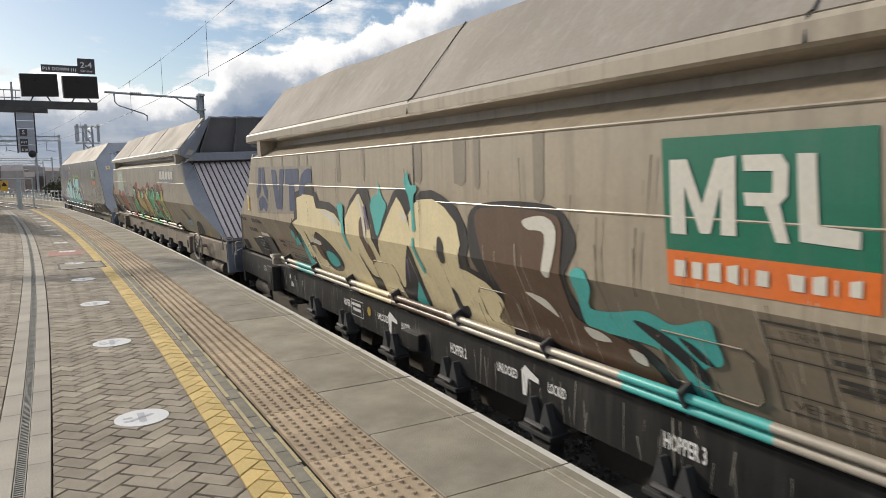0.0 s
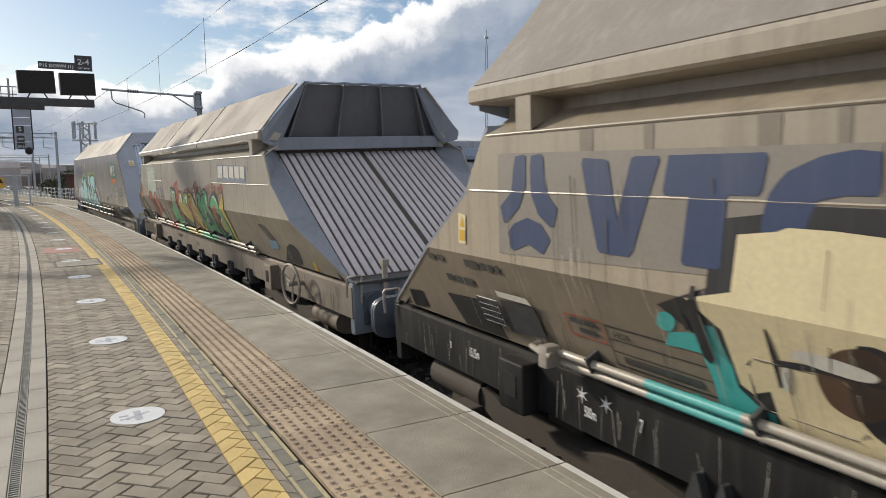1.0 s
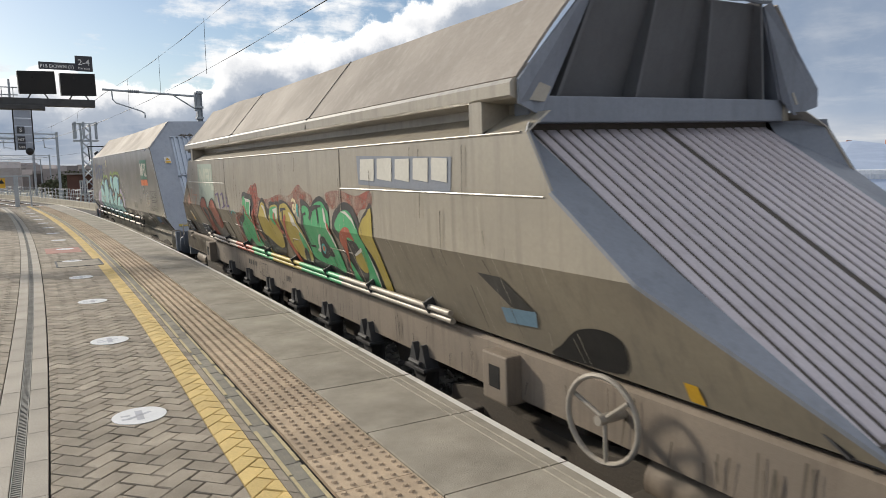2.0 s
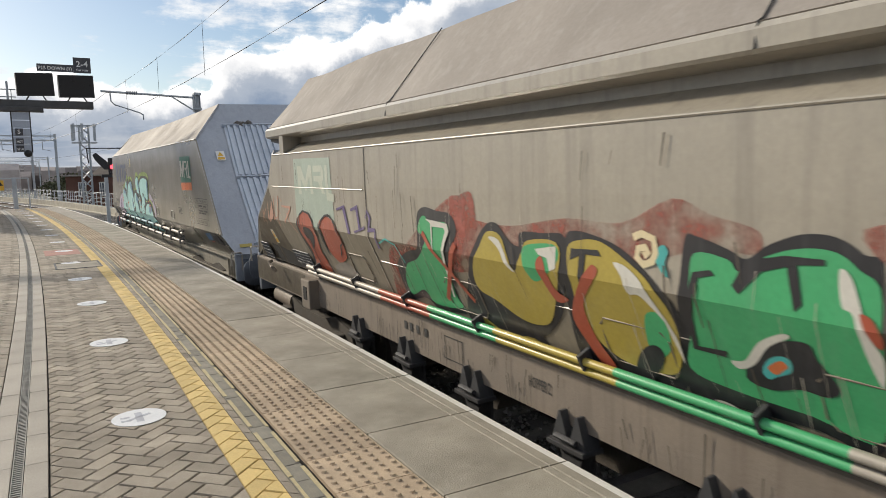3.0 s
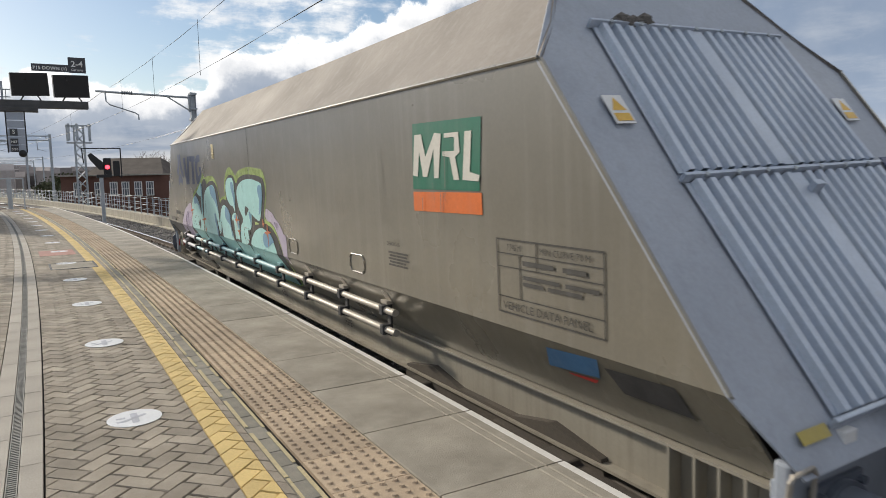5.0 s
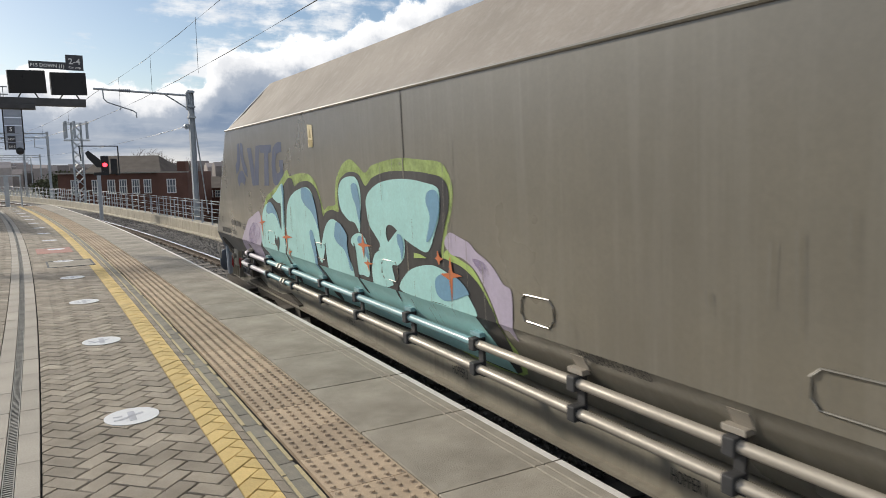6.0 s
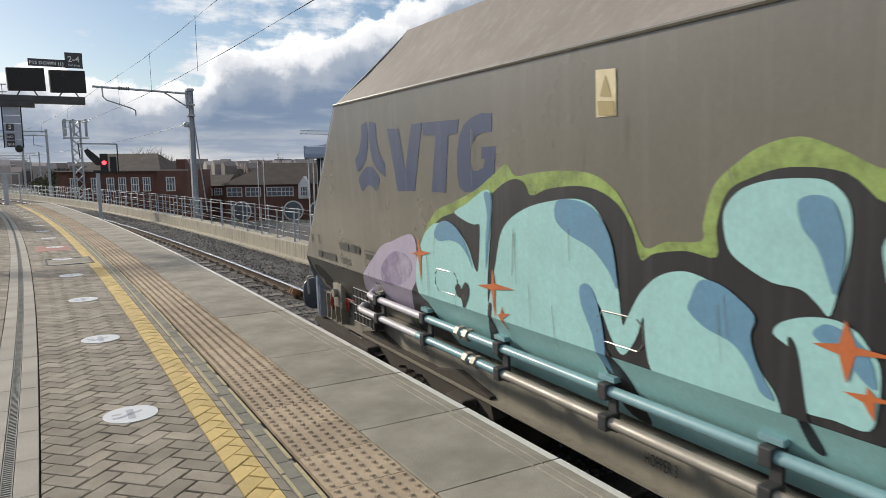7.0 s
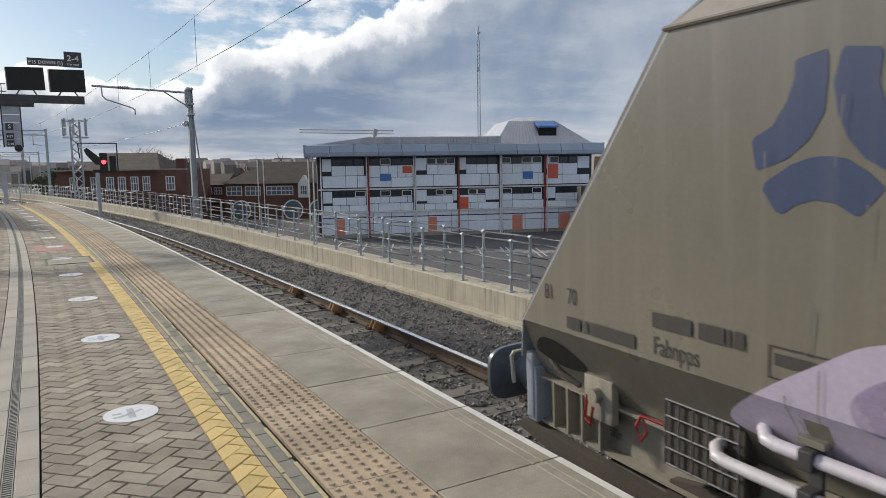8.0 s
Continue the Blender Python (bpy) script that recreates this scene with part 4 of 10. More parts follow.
def hood_wagon(label, mats, group="goods train"):
    """A bogie hopper with a folded waist, overhanging top rails and open hooded ends."""
    root = thing("hopper_wagon", label, "hopper wagon", group=group)
    side_m, low_m, roof_m, end_m, sole_m = mats
    for sx in (-1, 1):
        part("side_panel", side_sheet(HOA_SIDE[1:], HOA_END, sx), side_m, root)
        # darker copy of the side paint: grime, and shade painted below the waist
        part("lower_panel", side_sheet(HOA_SIDE[:2], HOA_END, sx), low_m, root, "grimy lower panel with shade in its colour")
        # boxed top rail that overhangs the recess
        bm = bmesh.new()
        prism(bm, [(sx * 1.10, 2.80), (sx * 1.15, 2.715), (sx * 1.365, 2.735), (sx * 1.385, 2.75), (sx * 1.385, 2.82), (sx * 1.365, 2.845), (sx * 1.28, 2.86)], "y", -4.83, 5.08)
        part("top_rail", bm, side_m, root)
        # roof slope with soft dents, joined from three sheets
        bm = bmesh.new()
        cols = 48
        grid = []
        for i in range(cols + 1):
            y = -4.83 + 9.91 * i / cols
            row = []
            for k in range(7):
                t = k / 6
                w, z = 1.345 - 0.465 * t, 2.855 + 0.565 * t
                ridge_dip = 0.03 * noise.noise(Vector((y * 0.8, sx, 1.0))) * t
                d = 0.018 * noise.noise(Vector((y * 1.1, t * 2 + sx, 4.0))) * math.sin(t * math.pi) + ridge_dip
                yy = y - 0.02 * t * max(0, 1 - i / 3) - 0.12 * t * max(0, (i - cols + 3) / 3)
                row.append((sx * (w + d * 0.8), yy, z + d * 0.6))
            grid.append(row)
        up = [[bm.verts.new(c) for c in r] for r in grid]
        dn = [[bm.verts.new((c[0] - sx * 0.012, c[1], c[2] - 0.012)) for c in r] for r in grid]
        for i in range(cols):
            for k in range(6):
                bm.faces.new((up[i][k], up[i + 1][k], up[i + 1][k + 1], up[i][k + 1]))
                bm.faces.new((dn[i][k], dn[i][k + 1], dn[i + 1][k + 1], dn[i + 1][k]))
            bm.faces.new((up[i][6], up[i + 1][6], dn[i + 1][6], dn[i][6]))
            bm.faces.new((up[i][0], dn[i][0], dn[i + 1][0], up[i + 1][0]))
        for i in (0, cols):
            for k in range(6):
                bm.faces.new((up[i][k], up[i][k + 1], dn[i][k + 1], dn[i][k]))
        part("roof_slope", bm, roof_m, root, smooth=True)
        for ys in ((0.40, -2.6) if sole_m is M["sole_black"] else (1.75, -1.4)):
            bm = bmesh.new()
            pipe(bm, [(sx * 1.39, ys, 2.75), (sx * 1.37, ys, 2.85), (sx * 1.345, ys, 2.862), (sx * 0.885, ys, 3.425)], 0.005, 5)
            part("roof_seam", bm, M["steel_dark"], root)
        # struts between waist and rail, near both ends
        for y in (-4.45, 4.52):
            bm = bmesh.new()
            prism(bm, [(sx * 1.375, 2.55), (sx * 1.375, 2.74), (sx * 1.18, 2.74), (sx * 1.18, 2.65)], "y", y - 0.07, y + 0.07)
            part("strut", bm, side_m, root)
        # recess wall behind the struts
        bm = bmesh.new()
        box(bm, min(sx * 1.12, sx * 1.18), max(sx * 1.12, sx * 1.18), -4.75, 4.95, 2.60, 2.80)
        part("recess_wall", bm, side_m, root)
    for o in (-1, 1):
        tag = "near" if o < 0 else "far"
        # ribbed slope sheet in two halves with a dark seam
        for a, b in ((-1.10, -0.02), (0.02, 1.10)):
            bm = corrugated(a, b, o * 6.66, 1.22, o * 4.54, 2.60, 0.098, 0.011, 0.30)
            part("slope_sheet", bm, M["slope_steel"], root)
        bm = bmesh.new()
        plate(bm, [(-1.16, o * 6.64, 1.20), (1.16, o * 6.64, 1.20), (1.16, o * 4.52, 2.585), (-1.16, o * 4.52, 2.585)], 0.01)
        part("slope_backing", bm, M["steel_dark"], root)
        # side flanges of the end, following the fold of the side sheet
        for sx in (-1, 1):
            bm = bmesh.new()
            outer = [(sx * lerp(HOA_SIDE, z), o * (e + 0.004), z) for z, e in HOA_END[:4]] + [(sx * 1.345, o * 4.95, 2.60)]
            inner = [(sx * 1.09, o * 6.70, 1.225), (sx * 1.09, o * 5.76, 1.81), (sx * 1.10, o * 5.14, 2.22), (sx * 1.11, o * 4.70, 2.50), (sx * 1.12, o * 4.62, 2.60)]
            va, vb = [bm.verts.new(p) for p in outer], [bm.verts.new(p) for p in inner]
            vc = [bm.verts.new((p[0], p[1] - o * 0.02, p[2] - 0.015)) for p in outer]
            for i in range(4):
                bm.faces.new((va[i], va[i + 1], vb[i + 1], vb[i]))
                bm.faces.new((va[i], vc[i], vc[i + 1], va[i + 1]))
            part("end_flange", bm, end_m, root)
        sh, ri = (4.86, 4.85) if o < 0 else (5.02, 4.93)
        # hood: strip, back plate, two cheeks, four ribs
        bm = bmesh.new()
        box(bm, -1.20, 1.20, *sorted((o * 4.60, o * 4.74)), 2.60, 2.76, 0.01)
        part("hood_sill", bm, end_m, root)
        bm = bmesh.new()
        plate(bm, [(-1.12, o * 4.56, 2.74), (1.12, o * 4.56, 2.74), (0.78, o * 4.78, 3.42), (-0.78, o * 4.78, 3.42)], 0.012)
        part("hood_back", bm, M["hood"], root, "dark grey dented hood plate")
        for sx in (-1, 1):
            bm = bmesh.new()
            # cheek: a broad plate from the shoulder up to the ridge, turned in towards the hood plate
            plate(bm, [(sx * 1.345, o * sh, 2.70), (sx * 1.345, o * sh, 2.835), (sx * 0.80, o * ri, 3.43), (sx * 0.76, o * (ri - 0.03), 3.40), (sx * 1.06, o * (sh - 0.10), 2.76), (sx * 1.16, o * (sh - 0.06), 2.64)], 0.016)
            plate(bm, [(sx * 1.06, o * (sh - 0.10), 2.76), (sx * 0.76, o * (ri - 0.03), 3.40), (sx * 0.80, o * 4.78, 3.41), (sx * 1.12, o * 4.58, 2.74)], 0.012)
            part("hood_cheek", bm, end_m, root)
        for t in (-0.93, -0.31, 0.31, 0.93):
            bm = bmesh.new()
            x0, x1 = t * 1.02, t * 0.78
            plate(bm, [(x0 - 0.012, o * 4.60, 2.74), (x0 - 0.012, o * 4.72, 2.74), (x1 - 0.012, o * ri, 3.44), (x1 - 0.012, o * (ri - 0.14), 3.44)], 0.024)
            part("hood_rib", bm, M["hood"], root)
        bm = bmesh.new()
        pipe(bm, [(-0.80 + 1.60 * k / 12, o * ri, 3.435 - 0.012 * math.sin(k * math.pi / 2) ** 2) for k in range(13)], 0.018, 6)
        part("hood_lip", bm, end_m, root)
        headstock(root, o * 6.88, sole_m if sole_m is not M["sole_brown"] else M["end_blue"])
    # inner hopper so that nothing is seen through
    bm = bmesh.new()
    prism(bm, [(-6.7, 1.2), (-4.62, 2.55), (-4.62, 2.75), (4.62, 2.75), (4.62, 2.55), (6.7, 1.2)], "x", -1.09, 1.09)
    part("hopper_core", bm, M["under"], root)
    solebar(root, 6.86, sole_m)
    axles = []
    bogie(root, -4.75, axles)
    bogie(root, 4.75, axles)
    bm = bmesh.new()
    for y in (-2.6, -1.3, 0, 1.3, 2.6):
        prism(bm, [(y - 0.55, 1.2), (y - 0.25, 0.55), (y + 0.25, 0.55), (y + 0.55, 1.2)], "x", -0.95, 0.95)
    part("hopper_chute", bm, M["under"], root)
    brackets(root, [3.4, 2.45, 1.35, 0.3, -0.8, -1.85, -2.95] if sole_m is M["sole_black"] else [3.08, 2.04, 1.0, -0.08, -1.12, -2.16, -3.2], M["steel_dark"])
    return root, axles


def handwheel(root, y):
    bm = bmesh.new()
    c = Vector((-1.30, y, 1.02))
    ring(bm, c, (1, 0.1, 0), 0.235, 0.016)
    for k in range(3):
        a = k * math.tau / 3 + 0.4
        tube(bm, c + Vector((0.02, 0, 0)), c + Vector((0, 0.235 * math.cos(a), 0.235 * math.sin(a))), 0.012, 8)
    tube(bm, c + Vector((-0.03, 0, 0)), c + Vector((0.2, 0, 0)), 0.028, 12)
    part("handwheel", bm, M["pipe"], root, "round cream-painted brake handwheel", smooth=True)


def slope_wagon(label, group="goods train"):
    """The newer bogie hopper with plain slab sides and ribbed galvanised ends."""
    root = thing("hopper_wagon", label, "hopper wagon", group=group)
    for sx in (-1, 1):
        part("side_panel", side_sheet(NEW_SIDE, NEW_END, sx), M["body_new"], root)
        bm = bmesh.new()
        cols = 40
        up, dn = [], []
        for i in range(cols + 1):
            f = i / cols
            a, b = [], []
            for k in range(6):
                t = k / 5
                e = 5.93 - 0.50 * t
                y = -e + 2 * e * f
                d = (0.022 * noise.noise(Vector((y * 0.9, t * 2, sx * 3.0))) - 0.015) * math.sin(math.pi * t) - 0.02 * t * math.sin(math.pi * f)
                a.append(bm.verts.new((sx * (1.30 - 0.52 * t + d), y, 2.93 + 0.64 * t + d)))
                b.append(bm.verts.new((sx * (1.285 - 0.52 * t + d), y, 2.915 + 0.64 * t + d)))
            up.append(a)
            dn.append(b)
        for i in range(cols):
            for k in range(5):
                bm.faces.new((up[i][k], up[i + 1][k], up[i + 1][k + 1], up[i][k + 1]))
                bm.faces.new((dn[i][k], dn[i][k + 1], dn[i + 1][k + 1], dn[i + 1][k]))
            bm.faces.new((up[i][5], up[i + 1][5], dn[i + 1][5], dn[i][5]))
        part("roof_slope", bm, M["roof"], root, smooth=True)
        bm = bmesh.new()
        tube(bm, (sx * 1.305, -5.92, 2.93), (sx * 1.305, 5.92, 2.93), 0.012, 6)
        part("eaves_trim", bm, M["body_new"], root)
    for o in (-1, 1):
        def e_at(z):
            return 7.30 - (z - 1.13) * 0.777
        # end plate with sloping shoulders
        bm = bmesh.new()
        pts = [(-1.14, 1.05), (-1.285, 1.37), (-1.30, 2.93), (-0.78, 3.57), (0.78, 3.57), (1.30, 2.93), (1.285, 1.37), (1.14, 1.05)]
        plate(bm, [(x, o * e_at(z), z) for x, z in (pts if o < 0 else pts[::-1])], 0.012)
        part("end_plate", bm, M["end_new"], root)
        for a, b in ((-0.81, -0.04), (0.04, 0.81)):
            for z0, z1 in ((1.20, 2.22), (2.27, 3.14)):
                k0, k1 = (1.0, 1.03) if z0 < 2 else (1.03, 0.99)
                bm = corrugated(a, b, o * (e_at(z0) + 0.012), z0 + 0.012, o * (e_at(z1) + 0.012), z1 + 0.012, 0.102, 0.035, 0.5)
                for v in bm.verts:
                    t = (v.co.z - z0) / (z1 - z0)
                    v.co.x *= k0 + (k1 - k0) * t
                part("ribbed_sheet", bm, M["galv_sheet"], root)
        for z, w in ((2.245, 0.85), (3.155, 0.83), (1.185, 0.86)):
            bm = bmesh.new()
            y = o * (e_at(z) + 0.03)
            box(bm, -w, w, -0.012, 0.012, -0.028, 0.028, 0.004, m=pose(0, y, z + 0.015, -o * 36))
            part("sheet_batten", bm, M["galv_sheet"], root)
        bm = bmesh.new()
        for i in range(7):
            for z, w in ((2.245, 0.82), (3.155, 0.80)):
                x = -w + 2 * w * (i + 0.5) / 7
                tube(bm, (x, o * (e_at(z) + 0.04), z + 0.02), (x, o * (e_at(z) + 0.06), z + 0.03), 0.014, 6)
        part("bolt_row", bm, M["galv"], root)
        bm = bmesh.new()
        for z0, z1 in ((1.20, 2.22), (2.27, 3.14)):
            plate(bm, [(-0.045, o * (e_at(z0) + 0.03), z0 + 0.02), (0.045, o * (e_at(z0) + 0.03), z0 + 0.02), (0.045, o * (e_at(z1) + 0.03), z1 + 0.02), (-0.045, o * (e_at(z1) + 0.03), z1 + 0.02)], 0.01)
        for z in (1.36, 2.13):
            box(bm, -0.04, 0.04, -0.02, 0.02, -0.04, 0.04, 0.004, m=pose(0.05, o * (e_at(z) + 0.055), z + 0.03, -o * 36))
        part("centre_strip", bm, M["galv_sheet"], root)
        bm = bmesh.new()
        box(bm, -1.15, 1.15, *sorted((o * 7.22, o * 7.30)), 0.64, 1.10, 0.02)
        part("end_skirt", bm, M["end_new"], root)
        headstock(root, o * 7.30, M["end_new"], 0.62, 1.0, 0.80)
        for sx in (-0.78, 0.78):
            bm = bmesh.new()
            box(bm, sx - 0.045, sx + 0.045, *sorted((o * 7.24, o * 7.32)), 1.08, 1.16, 0.008)
            part("lamp_bracket", bm, M["white"], root, "white lamp bracket")
    bm = bmesh.new()
    prism(bm, [(-7.0, 1.15), (-5.5, 2.9), (-5.4, 3.3), (5.4, 3.3), (5.5, 2.9), (7.0, 1.15)], "x", -0.80, 0.80)
    part("hopper_core", bm, M["under"], root)
    solebar(root, 7.20, M["sole_new"], 0.62, 0.94, 1.10)
    axles = []
    bogie(root, -4.9, axles)
    bogie(root, 4.9, axles)
    bm = bmesh.new()
    for y in (-2.6, -1.3, 0, 1.3, 2.6):
        prism(bm, [(y - 0.55, 1.2), (y - 0.25, 0.6), (y + 0.25, 0.6), (y + 0.55, 1.2)], "x", -0.95, 0.95)
    part("hopper_chute", bm, M["under"], root)
    return root, axles


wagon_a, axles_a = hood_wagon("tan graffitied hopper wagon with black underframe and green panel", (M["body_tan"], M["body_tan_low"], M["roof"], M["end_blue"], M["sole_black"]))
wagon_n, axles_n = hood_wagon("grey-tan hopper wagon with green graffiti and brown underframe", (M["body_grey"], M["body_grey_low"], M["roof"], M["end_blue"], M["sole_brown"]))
wagon_g, axles_g = slope_wagon("pale grey slab-sided hopper wagon with aqua graffiti")
handwheel(wagon_n, -5.45)


# ---- railing on the parapet ----
def railing(u, first, pitch, count, heights, base):
    root = thing("railing", "galvanised tubular steel railing on concrete parapet", "railing", group="parapet railings")
    bm = bmesh.new()
    tube(bm, (0, 0, 0), (0, 0, heights[0] - base), 0.024, 10)
    box(bm, -0.06, 0.06, -0.06, 0.06, 0.0, 0.014, 0.003)
    for h in heights:
        tube(bm, (0, -0.035, h - base), (0, 0.035, h - base), 0.033, 10)
    post = part("post", bm, M["galv"], root)
    post.matrix_basis = along(first, u, base)
    for i in range(1, count):
        share(post, along(first + pitch * i, u, base))
    for h in heights:
        bm = bmesh.new()
        pipe(bm, [at(s, u, h) for s in np.arange(first - 0.5, first + pitch * count, 2.0)], 0.0215, 8)
        part("rail", bm, M["galv"], root, smooth=True)
    return root


railing(4.34, 3.2, 1.40, 72, (0.22, -0.10, -0.37), -0.60)
railing(4.58, 3.5, 1.28, 78, (0.28, -0.03, -0.34), -0.60)

# ---- overhead line ----
def wire(name, pts, r, label):
    bm = bmesh.new()
    pipe(bm, pts, r, 5)
    return tagged(mesh_object(name, bm, M["wire"]), label, "overhead wire", "overhead wires")


def sag(s0, s1, z0, z1, drop, u0, u1, n=10):
    return [at(s0 + (s1 - s0) * i / n, u0 + (u1 - u0) * i / n, z0 + (z1 - z0) * i / n - 4 * drop * (i / n) * (1 - i / n)) for i in range(n + 1)]


wire("catenary_wire", sag(-14, 33, 5.35, 4.85, 0.12, 1.60, 1.50), 0.008, "thin dark overhead catenary wire above the track")
wire("contact_wire", sag(-14, 33, 3.95, 3.72, 0.0, 1.62, 1.45), 0.009, "thin dark overhead contact wire above the track")
wire("catenary_wire", sag(33, 88, 4.85, 4.85, 0.5, 1.5, 1.5), 0.010, "thin dark overhead catenary wire above the track")
wire("contact_wire", sag(33, 88, 3.72, 3.72, 0.0, 1.45, 1.6), 0.010, "thin dark overhead contact wire above the track")
wire("feeder_wire", sag(31, 90, 3.4, 3.0, 0.2, 4.7, 4.4), 0.012, "thin dark feeder wire beside the line")
wire("catenary_wire", sag(-14, 60, 5.2, 4.6, 0.1, -4.4, -4.2), 0.008, "thin dark overhead catenary wire over the far track")
for s, z in ((17.0, 4.95), (22.5, 4.90), (28.0, 4.88), (41, 4.62), (50, 4.45), (60, 4.37)):
    wire("dropper_wire", [at(s, 1.53, z + 0.04), at(s, 1.53, 3.72)], 0.005, "thin dropper between overhead wires")


def mast(s, u, top, arm_to, z_arm):
    """A steel mast with a single cantilever and its registration arm."""
    root = thing("overhead_line_mast", "grey galvanised steel overhead line mast with cantilever arm", "line mast", along(s, u, -0.7))
    bm = bmesh.new()
    h = top + 0.7
    for x in (-0.11, 0.095):
        box(bm, x, x + 0.015, -0.11, 0.11, 0, h)
    box(bm, -0.095, 0.095, -0.008, 0.008, 0, h)
    part("post", bm, M["galv"], root)
    bm = bmesh.new()
    for z in (h - 0.12, h - 0.75, h - 1.2):
        box(bm, -0.15, 0.15, -0.14, 0.14, z, z + 0.09, 0.01)
    box(bm, -0.2, -0.11, -0.05, 0.05, h - 0.85, h - 0.1, 0.01)
    part("collar", bm, M["galv"], root)
    za = z_arm + 0.7
    bm = bmesh.new()
    pipe(bm, [(-0.15, 0, za), (arm_to - u, 0, za + 0.10)], 0.045, 10)
    pipe(bm, [(-0.15, 0, za - 0.55), (-1.05, 0, za)], 0.03, 8)
    part("arm", bm, M["galv"], root, smooth=True)
    bm = bmesh.new()
    for k in range(6):
        x = arm_to - u + 1.0 + k * 0.07
        disc_solid(bm, (x, 0, za + 0.08), (1, 0, 0), 0.075, 0.03, 14)
    part("insulator", bm, M["buffer_grey"], root, smooth=True)
    bm = bmesh.new()
    x = arm_to - u + 0.35
    pipe(bm, [(x, 0, za + 0.1), (x + 0.02, 0, za - 0.28), (x + 0.15, 0, za - 0.42), (x + 1.1, 0, za - 0.72), (x + 1.22, 0, za - 0.80), (x + 1.22, 0, za - 1.0)], 0.028, 8)
    part("registration_arm", bm, M["galv"], root, smooth=True)
    bm = bmesh.new()
    disc_solid(bm, (-0.2, 0.05, h - 1.55), (0, 1, 0), 0.12, 0.16, 14)
    part("tension_drum", bm, M["galv"], root, smooth=True)
    bm = bmesh.new()
    pipe(bm, [(0.12, 0.1, h - 1.2), (0.9, 1.4, 0.2)], 0.03, 6)
    part("stay", bm, M["galv"], root)
    return root


mast(31.3, 4.95, 4.95, 1.15, 4.72)


def portal(x0, x1, y, top, label):
    root = thing("overhead_line_gantry", label, "line gantry", group="overhead line gantries")
    for x in (x0, x1):
        bm = bmesh.new()
        p = Vector((x, y, 0))
        box(bm, p.x - 0.13, p.x + 0.13, p.y - 0.13, p.y + 0.13, -1.2, top + 0.2, 0.01)
        part("post", bm, M["galv"], root)
    a, b = Vector((x0, y, 0)), Vector((x1, y, 0))
    for z in (top, top - 0.45):
        bm = bmesh.new()
        tube(bm, (a.x, a.y, z), (b.x, b.y, z), 0.06, 8)
        part("chord", bm, M["galv"], root)
    n = int(abs(x1 - x0) / 0.6)
    bm = bmesh.new()
    for i in range(n):
        p, q = a.lerp(b, i / n), a.lerp(b, (i + 1) / n)
        z0, z1 = (top, top - 0.45) if i % 2 else (top - 0.45, top)
        tube(bm, (p.x, p.y, z0), (q.x, q.y, z1), 0.03, 5)
    part("lattice", bm, M["galv"], root)
    for i in range(2, n, 6):
        bm = bmesh.new()
        p = a.lerp(b, i / n)
        tube(bm, (p.x, p.y, top - 0.4), (p.x, p.y, top - 1.5), 0.04, 6)
        tube(bm, (p.x, p.y, top - 1.4), (p.x + 0.8, p.y, top - 1.6), 0.03, 6)
        part("drop_arm", bm, M["galv"], root)
    return root


portal(-19.0, -2.05, 85.0, 5.75, "grey steel lattice gantry over several tracks")
portal(-21.0, -4.75, 102.0, 5.95, "grey steel lattice gantry over several tracks")
portal(-26.0, -3.6, 165.0, 5.4, "grey steel lattice gantry over several tracks")
portal(-30.0, -6.4, 225.0, 5.8, "grey steel lattice gantry over several tracks")

# far tracks beside the running line
far_tracks = structure("far_tracks", "several steel rails on ballast beyond the platform end", "railway track")
bm = bmesh.new()
sweep(bm, [(-19, -1.25), (-19, -1.12), (-0.1, -1.10), (-0.1, -1.25)], 37.4, 165, 2.0)
part("ballast_bed", bm, M["ballast"], far_tracks)
for u in (-3.2, -1.75, -6.6, -5.15, -10.2, -8.75):
    bm = bmesh.new()
    sweep(bm, [(u - 0.035, -1.1), (u - 0.035, -0.95), (u + 0.035, -0.95), (u + 0.035, -1.1)], 37.4, 160, 2.0)
    part("rail", bm, M["rail_top"], far_tracks)

# ---- end of the platform ----
def end_gate():
    root = thing("end_barrier", "grey steel barrier gate across the platform end", "barrier")
    for u in (-2.75, -1.75):
        bm = bmesh.new()
        p = at(37.0, u)
        box(bm, p.x - 0.09, p.x + 0.09, p.y - 0.06, p.y + 0.06, 0, 1.42, 0.01)
        part("post", bm, M["galv"], root)
    bm = bmesh.new()
    a, b = at(37.0, -3.6), at(37.0, -1.2)
    tube(bm, (a.x, a.y, 1.38), (b.x, b.y, 1.38), 0.03, 8)
    tube(bm, (a.x, a.y, 0.7), (b.x, b.y, 0.7), 0.02, 8)
    part("cross_rail", bm, M["galv"], root)
    bm = bmesh.new()
    p = at(36.95, -2.3)
    box(bm, p.x - 0.14, p.x + 0.14, p.y - 0.01, p.y, 0.85, 1.30, 0.004)
    part("sign_plate", bm, YELLOW, root, "yellow warning plate")
    bm = bmesh.new()
    prism(bm, [(p.x - 0.11, 1.06), (p.x + 0.11, 1.06), (p.x, 1.26)], "y", p.y - 0.016, p.y - 0.011)
    part("warning_triangle", bm, M["black"], root)
    for u in (-1.2,):
        bm = bmesh.new()
        p = at(37.0, u)
        tube(bm, (p.x, p.y, 0), (p.x, p.y, 1.4), 0.03, 8)
        part("post", bm, M["galv"], root)


end_gate()


